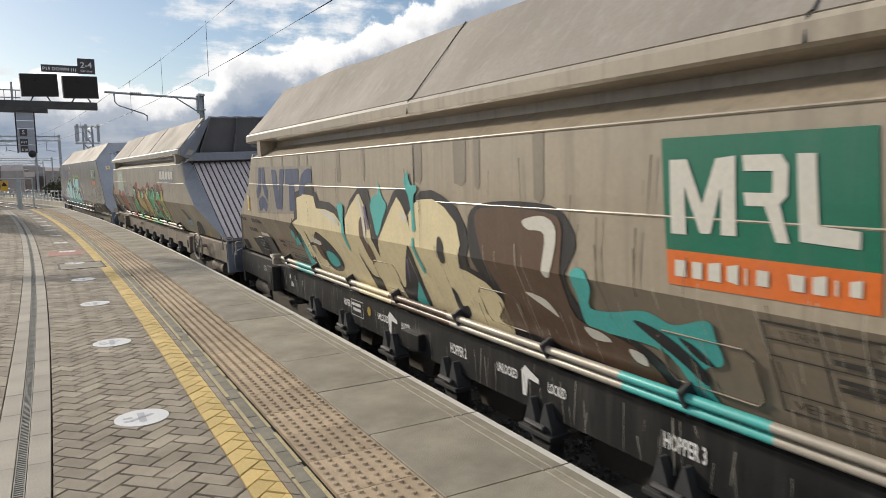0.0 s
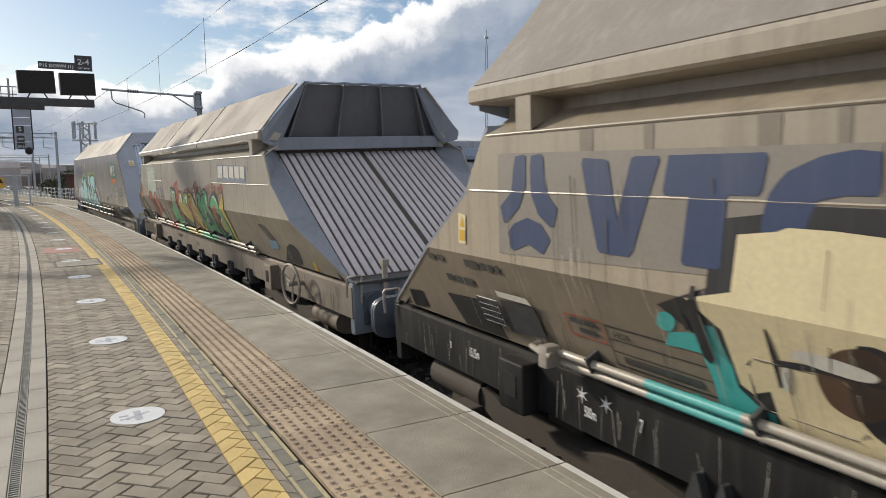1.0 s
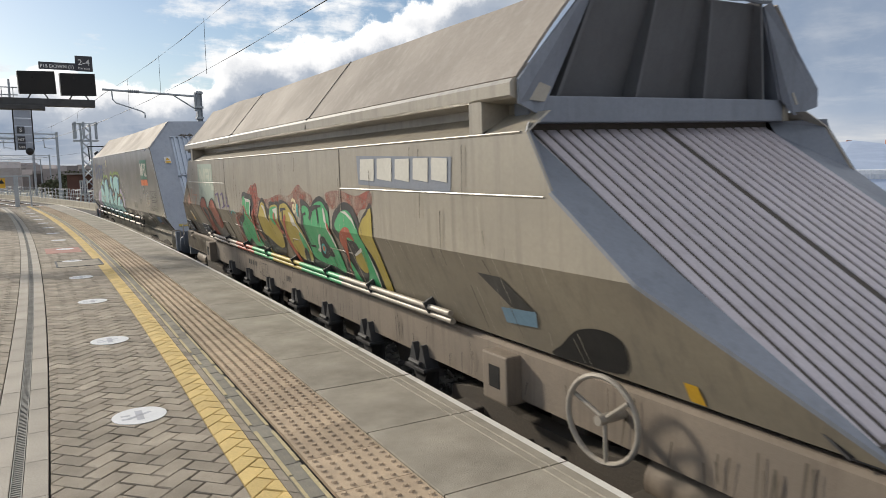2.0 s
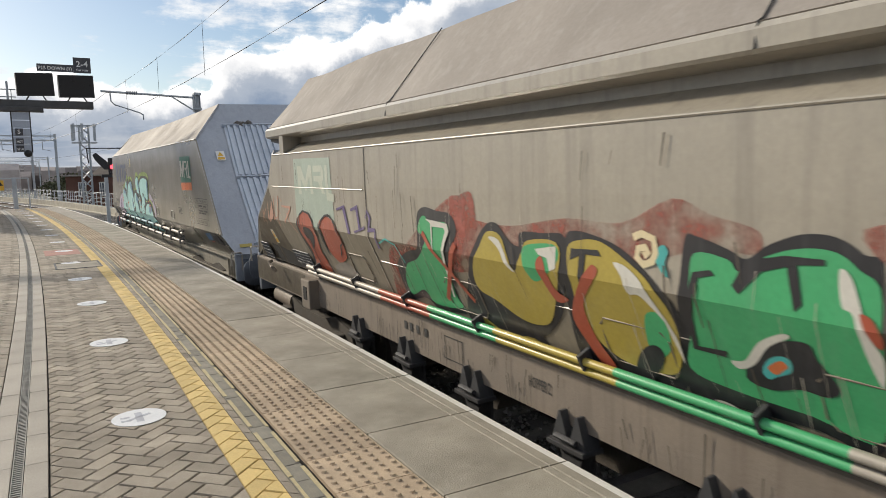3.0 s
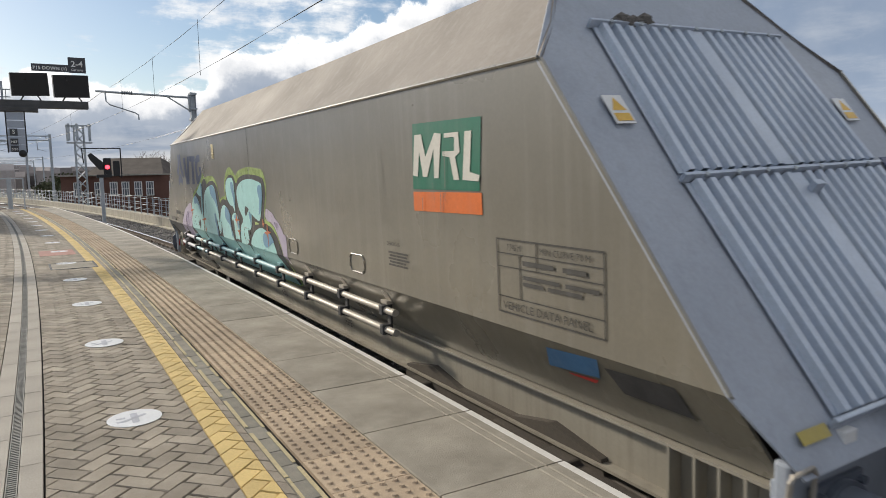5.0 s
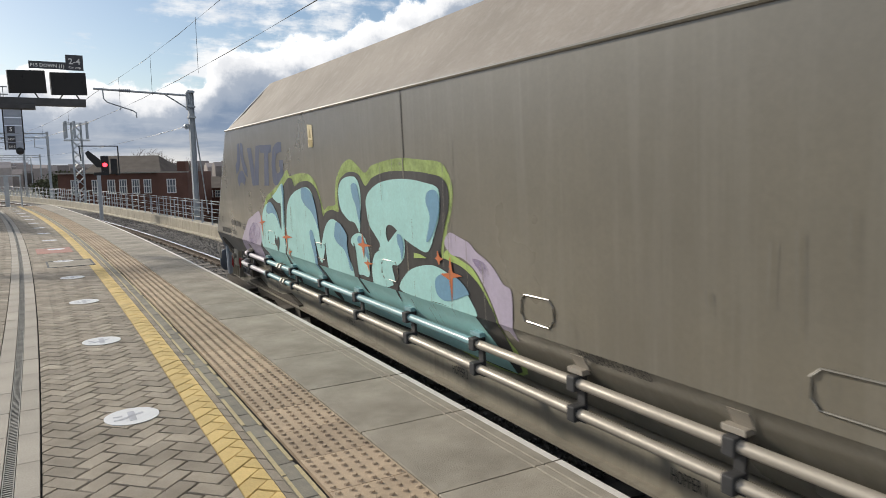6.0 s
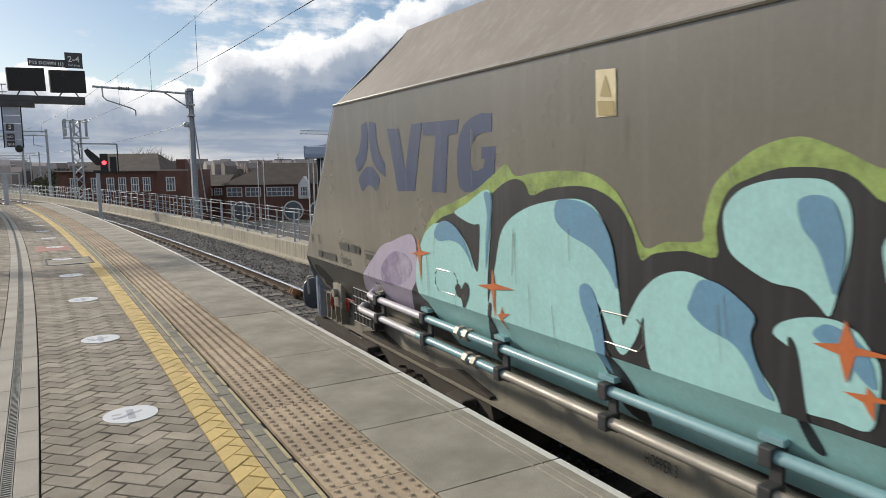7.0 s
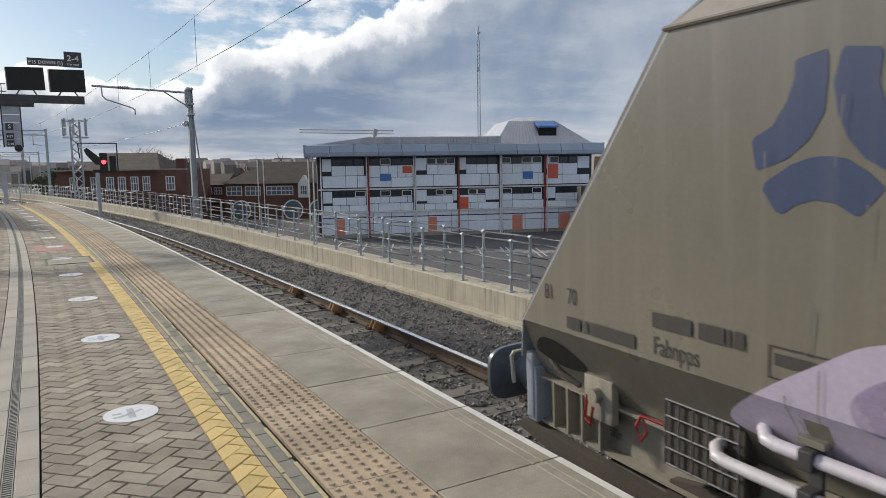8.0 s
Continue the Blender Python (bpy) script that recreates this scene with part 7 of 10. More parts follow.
decal(wagon_a, 'graffiti_outline', [[(3.56, 1.73), (3.27, 1.85), (3.24, 2.13), (2.9, 2.18), (2.5, 2.15), (2.43, 2.07), (2.12, 2.06), (1.84, 1.97), (1.77, 1.93), (1.62, 2.09), (1.39, 2.22), (1.21, 2.21), (1.14, 2.06), (1.09, 1.92), (1.04, 1.83), (0.89, 2), (0.73, 2.17), (0.65, 2.22), (0.53, 2.21), (0.42, 2.19), (0.37, 2.14), (0.26, 2.2), (0.09, 2.21), (-0.04, 2.18), (-0.22, 2.11), (-0.33, 1.98), (-0.36, 1.88), (-0.29, 1.71), (-0.55, 1.67), (-0.64, 1.57), (-0.61, 1.34), (-0.57, 1.21), (0.5, 1.21), (1.6, 1.21), (2.9, 1.3)]], INK, 0.005, HOA_SIDE, 'black spray outline')
decal(wagon_a, 'graffiti_letter', [[(3.38, 1.79), (3.15, 1.85), (3.12, 2.08), (2.9, 2.11), (2.59, 2.08), (2.54, 1.99), (2.25, 1.99), (2.01, 1.96), (1.82, 1.86), (1.76, 1.76), (1.75, 1.93), (1.63, 2.03), (1.43, 2.15), (1.38, 2.16), (1.26, 2.03), (1.19, 1.84), (1.17, 1.62), (1.09, 1.74), (0.93, 1.9), (0.76, 2.06), (0.65, 2.15), (0.58, 2.1), (0.5, 2.01), (0.46, 1.92), (0.47, 2.02), (0.37, 2.11), (0.26, 2.14), (0.09, 2.15), (-0.07, 2.1), (-0.22, 2), (-0.26, 1.86), (-0.17, 1.69), (-0.26, 1.68), (-0.44, 1.63), (-0.56, 1.54), (-0.58, 1.37), (-0.53, 1.21), (0.4, 1.21), (1.2, 1.21), (2, 1.21), (2.75, 1.3)]], CREAM, 0.008, HOA_SIDE, 'cream spray-painted letters')
decal(wagon_a, 'graffiti_fill', [smooth_loop([(1.17, 2.06), (1.1, 2.14), (1, 2.17), (0.99, 2.27), (0.96, 2.22), (0.92, 2.14), (0.85, 2.08), (0.93, 1.97), (1.06, 1.82), (1.12, 1.93)])], TEAL, 0.0055, HOA_SIDE, 'teal spray paint')
decal(wagon_a, 'graffiti_fill', [smooth_loop([(0.51, 2.28), (0.45, 2.34), (0.43, 2.28), (0.39, 2.24), (0.32, 2.24), (0.31, 2.2), (0.36, 2.16), (0.37, 2.03), (0.36, 1.92), (0.41, 1.91), (0.41, 2.02), (0.44, 2.15), (0.49, 2.22)])], TEAL, 0.0118, HOA_SIDE, 'teal spray paint')
decal(wagon_a, 'graffiti_fill', [smooth_loop([(0.43, 1.84), (0.4, 1.85), (0.4, 1.73), (0.38, 1.61), (0.42, 1.58), (0.44, 1.67), (0.44, 1.75)])], TEAL, 0.0118, HOA_SIDE, 'teal spray paint')
decal(wagon_a, 'graffiti_fill', [smooth_loop([(1.92, 2.04), (1.78, 2.05), (1.79, 1.93), (1.79, 1.73), (1.83, 1.62), (1.86, 1.68), (1.85, 1.86)])], TEAL, 0.0118, HOA_SIDE, 'teal spray paint')
decal(wagon_a, 'graffiti_fill', [smooth_loop([(2.58, 1.54), (2.38, 1.54), (2.3, 1.45), (2.45, 1.39), (2.6, 1.41)])], TEAL, 0.0118, HOA_SIDE, 'teal spray paint')
decal(wagon_a, 'graffiti_fill', [smooth_loop([(0.77, 1.29), (0.64, 1.44), (0.59, 1.48), (0.59, 1.35), (0.59, 1.23)])], TEAL, 0.0118, HOA_SIDE, 'teal spray paint')
decal(wagon_a, 'graffiti_outline', [smooth_loop([(2.66, 1.74), (2.41, 1.68), (2.24, 1.56), (2.21, 1.44), (2.37, 1.35), (2.64, 1.36), (2.73, 1.51)])], INK, 0.0105, HOA_SIDE, 'black spray paint')
decal(wagon_a, 'graffiti_outline', [smooth_loop([(1.64, 1.62), (1.54, 1.43), (1.37, 1.41), (1.37, 1.31), (1.39, 1.21), (1.53, 1.21), (1.6, 1.42)])], INK, 0.0105, HOA_SIDE, 'black spray paint')
decal(wagon_a, 'graffiti_outline', [smooth_loop([(0.98, 1.46), (0.91, 1.39), (0.74, 1.58), (0.57, 1.74), (0.5, 1.79), (0.5, 1.69), (0.52, 1.48), (0.54, 1.29), (0.76, 1.28), (0.93, 1.27)])], INK, 0.0105, HOA_SIDE, 'black spray paint')
decal(wagon_a, 'graffiti_outline', [smooth_loop([(0.06, 1.8), (0.04, 1.88), (0, 1.89), (-0.04, 1.82), (-0.01, 1.73), (0.04, 1.7), (0.07, 1.72)])], INK, 0.0105, HOA_SIDE, 'black spray paint')
decal(wagon_a, 'graffiti_outline', [smooth_loop([(0.07, 1.51), (0.02, 1.48), (0.01, 1.39), (-0.07, 1.4), (-0.05, 1.32), (0.09, 1.29)])], INK, 0.0105, HOA_SIDE, 'black spray paint')
decal(wagon_a, 'graffiti_fill', [smooth_loop([(1.42, 1.92), (1.31, 1.97), (1.27, 1.86), (1.3, 1.77), (1.28, 1.61), (1.35, 1.56), (1.42, 1.59), (1.43, 1.74)])], BROWN, 0.0105, HOA_SIDE, 'brown spray paint')
decal(wagon_a, 'graffiti_fill', [smooth_loop([(0.46, 1.22), (0.36, 1.29), (0.26, 1.27), (0.17, 1.21), (0.25, 1.21), (0.4, 1.21)])], BROWN, 0.0105, HOA_SIDE, 'brown spray paint')
decal(wagon_a, 'graffiti_line', [[(1.31, 2.05), (1.27, 2.07), (1.21, 1.86), (1.24, 1.86)]], PURPLE, 0.0112, HOA_SIDE, 'purple spray line')
decal(wagon_a, 'graffiti_line', [[(0.64, 1.67), (0.61, 1.67), (0.75, 1.47), (0.77, 1.46)]], PURPLE, 0.0112, HOA_SIDE, 'purple spray line')
decal(wagon_a, 'graffiti_highlight', [smooth_loop([(1.43, 2.13), (1.37, 2.11), (1.3, 1.94), (1.29, 1.74), (1.32, 1.76), (1.37, 1.99)])], OFFWHITE, 0.0113, HOA_SIDE, 'white spray highlight')
decal(wagon_a, 'graffiti_highlight', [smooth_loop([(0.62, 2.05), (0.52, 2.01), (0.49, 1.97), (0.55, 1.97)])], OFFWHITE, 0.0113, HOA_SIDE, 'white spray highlight')
decal(wagon_a, 'graffiti_highlight', [smooth_loop([(2.39, 1.97), (2.13, 1.96), (1.92, 1.88), (1.96, 1.85), (2.19, 1.91)])], OFFWHITE, 0.0113, HOA_SIDE, 'white spray highlight')
decal(wagon_a, 'graffiti_outline', [[(2.57, 2.2), (2.71, 2.2), (2.91, 2.2), (2.99, 2.18), (3.03, 2.12), (3.04, 2.03), (3.04, 1.93), (3.02, 1.86), (3.13, 1.87), (3.21, 1.85), (3.24, 1.8), (3.27, 1.71), (3.23, 1.54), (3.23, 1.41), (3.14, 1.33), (3.08, 1.33), (3.08, 1.21), (3.05, 1.21), (2.67, 1.21), (2.55, 1.79)]], INK, 0.0055, HOA_SIDE, 'black spray outline')
decal(wagon_a, 'graffiti_letter', [[(2.57, 2.11), (2.74, 2.12), (2.91, 2.12), (2.96, 2.1), (2.99, 2.05), (2.99, 1.91), (3.01, 1.81), (3.03, 1.85), (3.13, 1.84), (3.19, 1.82), (3.22, 1.78), (3.23, 1.69), (3.22, 1.56), (3.21, 1.43), (3.16, 1.4), (3.07, 1.44), (3.06, 1.26), (3.06, 1.21), (3.02, 1.21), (2.67, 1.21), (2.5, 1.45), (2.45, 1.88)]], CREAM, 0.0085, HOA_SIDE, 'cream spray-painted letter')
decal(wagon_a, 'graffiti_fill', [[(3.32, 1.68), (3.27, 1.68), (3.21, 1.41), (3.08, 1.33), (3.08, 1.21), (3.05, 1.21), (3.24, 1.21), (3.65, 1.21), (3.75, 1.21), (3.75, 1.21), (3.49, 1.3), (3.37, 1.27), (3.36, 1.4), (3.38, 1.53), (3.51, 1.53), (3.59, 1.52), (3.54, 1.6), (3.43, 1.62), (3.37, 1.63)]], TEAL, 0.005, HOA_SIDE, 'teal spray paint')
decal(wagon_a, 'graffiti_fill', [smooth_loop([(3.52, 1.7), (3.49, 1.69), (3.48, 1.66), (3.52, 1.61), (3.57, 1.6), (3.6, 1.62), (3.59, 1.66), (3.56, 1.69)])], TEAL, 0.005, HOA_SIDE, 'teal spray spot')
decal(wagon_a, 'graffiti_fill', [smooth_loop([(2.84, 1.59), (2.79, 1.66), (2.72, 1.71), (2.64, 1.73), (2.59, 1.71), (2.56, 1.66), (2.56, 1.59), (2.6, 1.5), (2.67, 1.44), (2.74, 1.43), (2.81, 1.46), (2.84, 1.52)])], BROWN, 0.0105, HOA_SIDE, 'brown spray spot')
decal(wagon_a, 'graffiti_outline', [[(3.34, 1.85), (3.32, 1.85), (3.32, 1.77), (3.32, 1.63), (3.31, 1.52), (3.34, 1.49), (3.37, 1.52), (3.38, 1.64), (3.37, 1.76)],
    [(3.43, 1.7), (3.41, 1.7), (3.4, 1.64), (3.43, 1.63)],
    [(3.02, 1.72), (3.01, 1.73), (2.99, 1.61), (3.0, 1.58), (3.0, 1.48), (3.02, 1.47), (3.02, 1.59)],
    [(3.0, 1.6), (2.82, 1.62), (2.59, 1.61), (2.58, 1.59), (2.61, 1.59), (2.83, 1.59), (3.01, 1.57)]], INK, 0.0115, HOA_SIDE, 'black spray line')
decal(wagon_a, 'graffiti_highlight', [smooth_loop([(2.92, 1.65), (2.86, 1.67), (2.71, 1.66), (2.62, 1.64), (2.63, 1.61), (2.72, 1.6), (2.91, 1.62)]),
    smooth_loop([(2.98, 1.57), (2.95, 1.56), (2.98, 1.47), (3.0, 1.48)])], OFFWHITE, 0.0125, HOA_SIDE, 'white spray highlight')
decal(wagon_a, 'graffiti_outline', [smooth_loop([(-0.37, 2.05), (-0.63, 2.15), (-1.2, 2.15), (-1.36, 2.05), (-1.39, 1.94), (-1.29, 1.75), (-1.38, 1.54), (-1.64, 1.51), (-1.81, 1.42), (-1.98, 1.21), (-1.85, 1.21), (-1.45, 1.24), (-0.84, 1.28), (-0.23, 1.28), (-0.26, 1.45), (-0.49, 1.56), (-0.39, 1.72)])], INK, 0.005, HOA_SIDE, 'black spray outline')
decal(wagon_a, 'graffiti_letter', [smooth_loop([(-0.45, 2.06), (-0.68, 2.12), (-1.17, 2.11), (-1.29, 2.05), (-1.27, 1.84), (-1.27, 1.55), (-1.5, 1.5), (-1.69, 1.44), (-1.82, 1.26), (-1.47, 1.29), (-0.87, 1.33), (-0.44, 1.36), (-0.6, 1.54), (-0.54, 1.75)])], BROWN, 0.008, HOA_SIDE, 'brown spray-painted letter')
decal(wagon_a, 'graffiti_highlight', [smooth_loop([(-0.96, 2.06), (-1.15, 2.09), (-1.25, 2.01), (-1.18, 1.78), (-1.11, 1.78), (-1.15, 1.99), (-1.0, 2.01)]),
    smooth_loop([(-0.87, 1.63), (-1.05, 1.61), (-1.12, 1.52), (-1.06, 1.54)]),
    smooth_loop([(-1.32, 1.5), (-1.45, 1.49), (-1.5, 1.45), (-1.36, 1.44)]),
    smooth_loop([(-1.62, 1.44), (-1.71, 1.43), (-1.72, 1.37), (-1.64, 1.38)])], OFFWHITE, 0.011, HOA_SIDE, 'white spray highlight')
decal(wagon_a, 'graffiti_fill', [smooth_loop([(-1.35, 1.81), (-1.44, 1.84), (-1.48, 1.75), (-1.42, 1.63), (-1.57, 1.63), (-1.82, 1.68), (-1.97, 1.64), (-2.17, 1.7), (-2.19, 1.62), (-2.19, 1.5), (-2.07, 1.44), (-2.11, 1.28), (-2.31, 1.24), (-2.36, 1.21), (-2.13, 1.21), (-2.02, 1.22), (-1.88, 1.47), (-1.56, 1.5), (-1.35, 1.5), (-1.35, 1.69)])], TEAL, 0.007, HOA_SIDE, 'teal spray paint')
decal(wagon_a, 'graffiti_outline', [smooth_loop([(-1.72, 1.61), (-1.88, 1.59), (-2.04, 1.48), (-2.09, 1.39), (-2.05, 1.37), (-1.94, 1.46)]),
    smooth_loop([(-1.98, 1.58), (-2.05, 1.56), (-2.14, 1.48), (-2.07, 1.49)])], INK, 0.011, HOA_SIDE, 'black spray paint')
decal(wagon_a, 'sign_panel', [[(-1.96, 2.46), (-2.85, 2.46), (-2.88, 1.99), (-1.99, 1.99)]], SIGN_GREEN, 0.004, HOA_SIDE, 'green painted panel')
decal(wagon_a, 'sign_panel', [[(-1.99, 1.99), (-2.88, 1.99), (-2.88, 1.85), (-2.0, 1.84)]], SIGN_ORANGE, 0.004, HOA_SIDE, 'orange painted panel')
decal(wagon_a, 'logo_shape', [[(-2.01, 2.37), (-2.1, 2.37), (-2.18, 2.19), (-2.24, 2.37), (-2.33, 2.38), (-2.34, 2.07), (-2.27, 2.07), (-2.27, 2.26), (-2.22, 2.07), (-2.17, 2.07), (-2.09, 2.26), (-2.1, 2.06), (-2.02, 2.06)],
    [(-2.36, 2.38), (-2.52, 2.38), (-2.55, 2.34), (-2.55, 2.23), (-2.52, 2.2), (-2.56, 2.06), (-2.51, 2.06), (-2.46, 2.19), (-2.38, 2.19), (-2.37, 2.24), (-2.49, 2.24), (-2.49, 2.32), (-2.37, 2.32)],
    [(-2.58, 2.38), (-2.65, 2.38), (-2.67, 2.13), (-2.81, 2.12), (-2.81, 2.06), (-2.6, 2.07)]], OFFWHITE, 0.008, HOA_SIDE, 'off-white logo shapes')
decal(wagon_a, 'lettering', [[(-2.04, 1.95), (-2.1, 1.95), (-2.1, 1.88), (-2.04, 1.88)],
    [(-2.13, 1.95), (-2.18, 1.95), (-2.18, 1.88), (-2.13, 1.88)],
    [(-2.21, 1.95), (-2.27, 1.96), (-2.27, 1.88), (-2.21, 1.88)],
    [(-2.3, 1.95), (-2.35, 1.96), (-2.35, 1.88), (-2.3, 1.89)],
    [(-2.38, 1.95), (-2.39, 1.95), (-2.39, 1.88), (-2.38, 1.89)],
    [(-2.43, 1.95), (-2.48, 1.95), (-2.48, 1.89), (-2.43, 1.89)],
    [(-2.56, 1.95), (-2.62, 1.95), (-2.62, 1.89), (-2.57, 1.89)],
    [(-2.65, 1.95), (-2.7, 1.96), (-2.7, 1.89), (-2.65, 1.89)],
    [(-2.73, 1.95), (-2.74, 1.95), (-2.74, 1.89), (-2.73, 1.9)],
    [(-2.78, 1.95), (-2.82, 1.96), (-2.82, 1.9), (-2.78, 1.9)]], OFFWHITE, 0.008, HOA_SIDE, 'off-white lettering bars')
decal(wagon_a, 'hatch_opening', [[(5.72, 1.44), (5.16, 1.47), (5.08, 1.21), (5.62, 1.21)]], HOLE, 0.004, HOA_SIDE, 'dark open hatch')
decal(wagon_a, 'grille_frame', [[(4.95, 1.52), (4.59, 1.53), (4.57, 1.33), (4.97, 1.29)]], M["steel_dark"], 0.02, HOA_SIDE)
decal(wagon_a, 'hatch_hood', [[(4.95, 1.58), (4.62, 1.58), (4.59, 1.54), (4.94, 1.54)]], OFFWHITE, 0.03, HOA_SIDE)
decal(wagon_a, 'warning_label', [[(5.26, 2.06), (5.17, 2.05), (5.18, 1.86), (5.27, 1.86)]], CREAM, 0.006, HOA_SIDE, 'cream electric warning label')
decal(wagon_a, 'warning_triangle', [[(5.215, 2.04), (5.185, 1.97), (5.245, 1.97)], [(5.25, 1.95), (5.185, 1.95), (5.19, 1.88), (5.255, 1.88)]], YELLOW, 0.008, HOA_SIDE, 'yellow warning mark')
decal(wagon_a, 'label_plate', [[(6.44, 1.36), (6.18, 1.38), (6.18, 1.24), (6.46, 1.21)]], M["black"], 0.005, HOA_SIDE)
decal(wagon_n, 'paint_patch', [[(4.13, 2.48), (3.05, 2.47), (3.01, 1.95), (3.0, 1.77), (4.14, 1.74)]], MINT, 0.003, HOA_SIDE, 'pale mint paint patch')
decal(wagon_n, 'graffiti_letter', [smooth_loop([(4.09, 1.86), (3.9, 1.94), (3.7, 1.9), (3.62, 1.75), (3.74, 1.52), (3.69, 1.26), (3.84, 1.21), (4.19, 1.27), (4.05, 1.48), (4.15, 1.69)]),
    smooth_loop([(3.44, 1.84), (3.28, 1.91), (3.1, 1.89), (2.95, 1.78), (3.0, 1.55), (3.16, 1.47), (3.31, 1.44), (3.47, 1.56), (3.41, 1.73)]),
    smooth_loop([(4.0, 1.48), (3.73, 1.48), (3.67, 1.21), (3.48, 1.21), (3.7, 1.21), (3.91, 1.21), (4.06, 1.21)])], RUST, 0.007, HOA_SIDE, 'brick-red spray paint')
decal(wagon_n, 'graffiti_fill', [smooth_loop([(3.17, 1.46), (2.98, 1.43), (2.87, 1.26), (2.94, 1.21), (3.35, 1.21), (3.51, 1.3), (3.48, 1.39)]),
    smooth_loop([(3.4, 1.21), (3.13, 1.21), (2.97, 1.21), (3.2, 1.21)])], PATCH, 0.008, HOA_SIDE, 'beige spray paint')
decal(wagon_n, 'graffiti_outline', [smooth_loop([(3.97, 1.76), (3.76, 1.75), (3.77, 1.65), (3.95, 1.53), (3.94, 1.63), (4.02, 1.65)]),
    smooth_loop([(4.09, 1.86), (4.12, 1.79), (4.15, 1.67), (4.08, 1.45), (4.2, 1.26), (4.26, 1.25), (4.13, 1.44), (4.21, 1.68), (4.14, 1.83)]),
    smooth_loop([(3.45, 1.84), (3.45, 1.72), (3.47, 1.55), (3.52, 1.53), (3.52, 1.7)])], INK, 0.0095, HOA_SIDE, 'black spray line')
decal(wagon_n, 'tag_stroke', [[(2.94, 2.0), (2.73, 2.04), (2.73, 2.02), (2.93, 1.98)],
    [(2.79, 2.02), (2.73, 2.03), (2.63, 1.79), (2.68, 1.78)],
    [(2.6, 2.01), (2.43, 2.05), (2.39, 1.85), (2.3, 1.88), (2.3, 1.85), (2.53, 1.8), (2.54, 1.82), (2.43, 1.84), (2.47, 2.01), (2.58, 1.99)],
    [(2.28, 1.95), (2.23, 2.02), (2.16, 1.96), (2.19, 1.87), (2.08, 1.87), (2.08, 1.7), (2.12, 1.7), (2.1, 1.84), (2.24, 1.83), (2.2, 1.95), (2.23, 1.99), (2.26, 1.94)]], PURPLE, 0.006, HOA_SIDE, 'purple tag stroke')
decal(wagon_n, 'graffiti_haze', [smooth_loop([(1.6, 1.75), (0.83, 2.17), (0.62, 2.04), (0.19, 2.01), (-0.31, 2.08), (-0.71, 2.08), (-1.01, 2.2), (-1.21, 2.14), (-1.42, 2.09), (-1.41, 2.0), (-1.18, 2.0), (-0.71, 1.88), (0.23, 1.74), (1.73, 1.55)])], HAZE, 0.003, HOA_SIDE, 'red spray haze')
decal(wagon_n, 'graffiti_haze', [smooth_loop([(1.9, 1.72), (1.42, 1.77), (1.42, 1.69), (1.71, 1.63), (1.89, 1.48), (1.92, 1.31), (1.63, 1.27), (1.71, 1.21), (2.15, 1.21), (2.17, 1.28)]),
    smooth_loop([(0.87, 2.08), (0.68, 2.19), (0.56, 2.15), (0.54, 1.77), (0.71, 1.76), (0.89, 1.7), (0.83, 1.92)])], HAZE, 0.003, HOA_SIDE, 'red spray haze')
decal(wagon_n, 'graffiti_outline', [smooth_loop([(1.32, 2.03), (1.21, 2.08), (1.03, 2.06), (0.87, 2.05), (0.79, 1.98), (0.8, 1.9), (0.9, 1.79), (0.97, 1.59), (1.04, 1.42), (0.98, 1.33), (1.25, 1.29), (1.44, 1.24), (1.57, 1.35), (1.89, 1.29), (1.93, 1.41), (1.85, 1.61), (1.56, 1.73), (1.37, 1.77), (1.34, 1.88)])], INK, 0.005, HOA_SIDE, 'black spray outline')
decal(wagon_n, 'graffiti_letter', [smooth_loop([(1.28, 1.99), (1.21, 2.02), (1.13, 1.98), (0.94, 1.99), (0.88, 1.95), (0.93, 1.86), (0.98, 1.77), (1.05, 1.47), (1.04, 1.36), (1.45, 1.32), (1.56, 1.42), (1.81, 1.34), (1.84, 1.44), (1.68, 1.61), (1.45, 1.68), (1.26, 1.79), (1.22, 1.87), (1.32, 1.9)])], GREEN, 0.008, HOA_SIDE, 'green spray-painted letter')
decal(wagon_n, 'graffiti_outline', [smooth_loop([(0.92, 1.44), (0.59, 1.84), (0.45, 1.99), (0.32, 2.02), (0.2, 1.93), (0.1, 1.9), (0.08, 1.98), (-0.12, 1.99), (-0.31, 1.98), (-0.27, 1.74), (-0.13, 1.52), (0.06, 1.37), (0.14, 1.32), (0.01, 1.21), (0.3, 1.21), (0.68, 1.21), (0.99, 1.21), (1.01, 1.26)])], INK, 0.005, HOA_SIDE, 'black spray outline')
decal(wagon_n, 'graffiti_letter', [smooth_loop([(0.66, 1.69), (0.52, 1.85), (0.42, 1.96), (0.28, 1.95), (0.21, 1.83), (0.16, 1.75), (0.07, 1.87), (0.01, 1.94), (-0.24, 1.95), (-0.25, 1.8), (-0.11, 1.58), (0.01, 1.45), (0.17, 1.41), (0.33, 1.43), (0.52, 1.51), (0.68, 1.56)])], OLIVE, 0.008, HOA_SIDE, 'olive yellow spray-painted letter')
decal(wagon_n, 'graffiti_fill', [smooth_loop([(0.8, 1.34), (0.55, 1.27), (0.24, 1.3), (0.08, 1.21), (0.3, 1.21), (0.73, 1.21)])], OLIVE, 0.008, HOA_SIDE, 'olive yellow spray paint')
decal(wagon_n, 'graffiti_fill', [smooth_loop([(0.06, 1.89), (-0.07, 1.93), (-0.24, 1.93), (-0.23, 1.83), (-0.03, 1.71), (0.05, 1.76)])], GREEN, 0.009, HOA_SIDE, 'green spray paint')
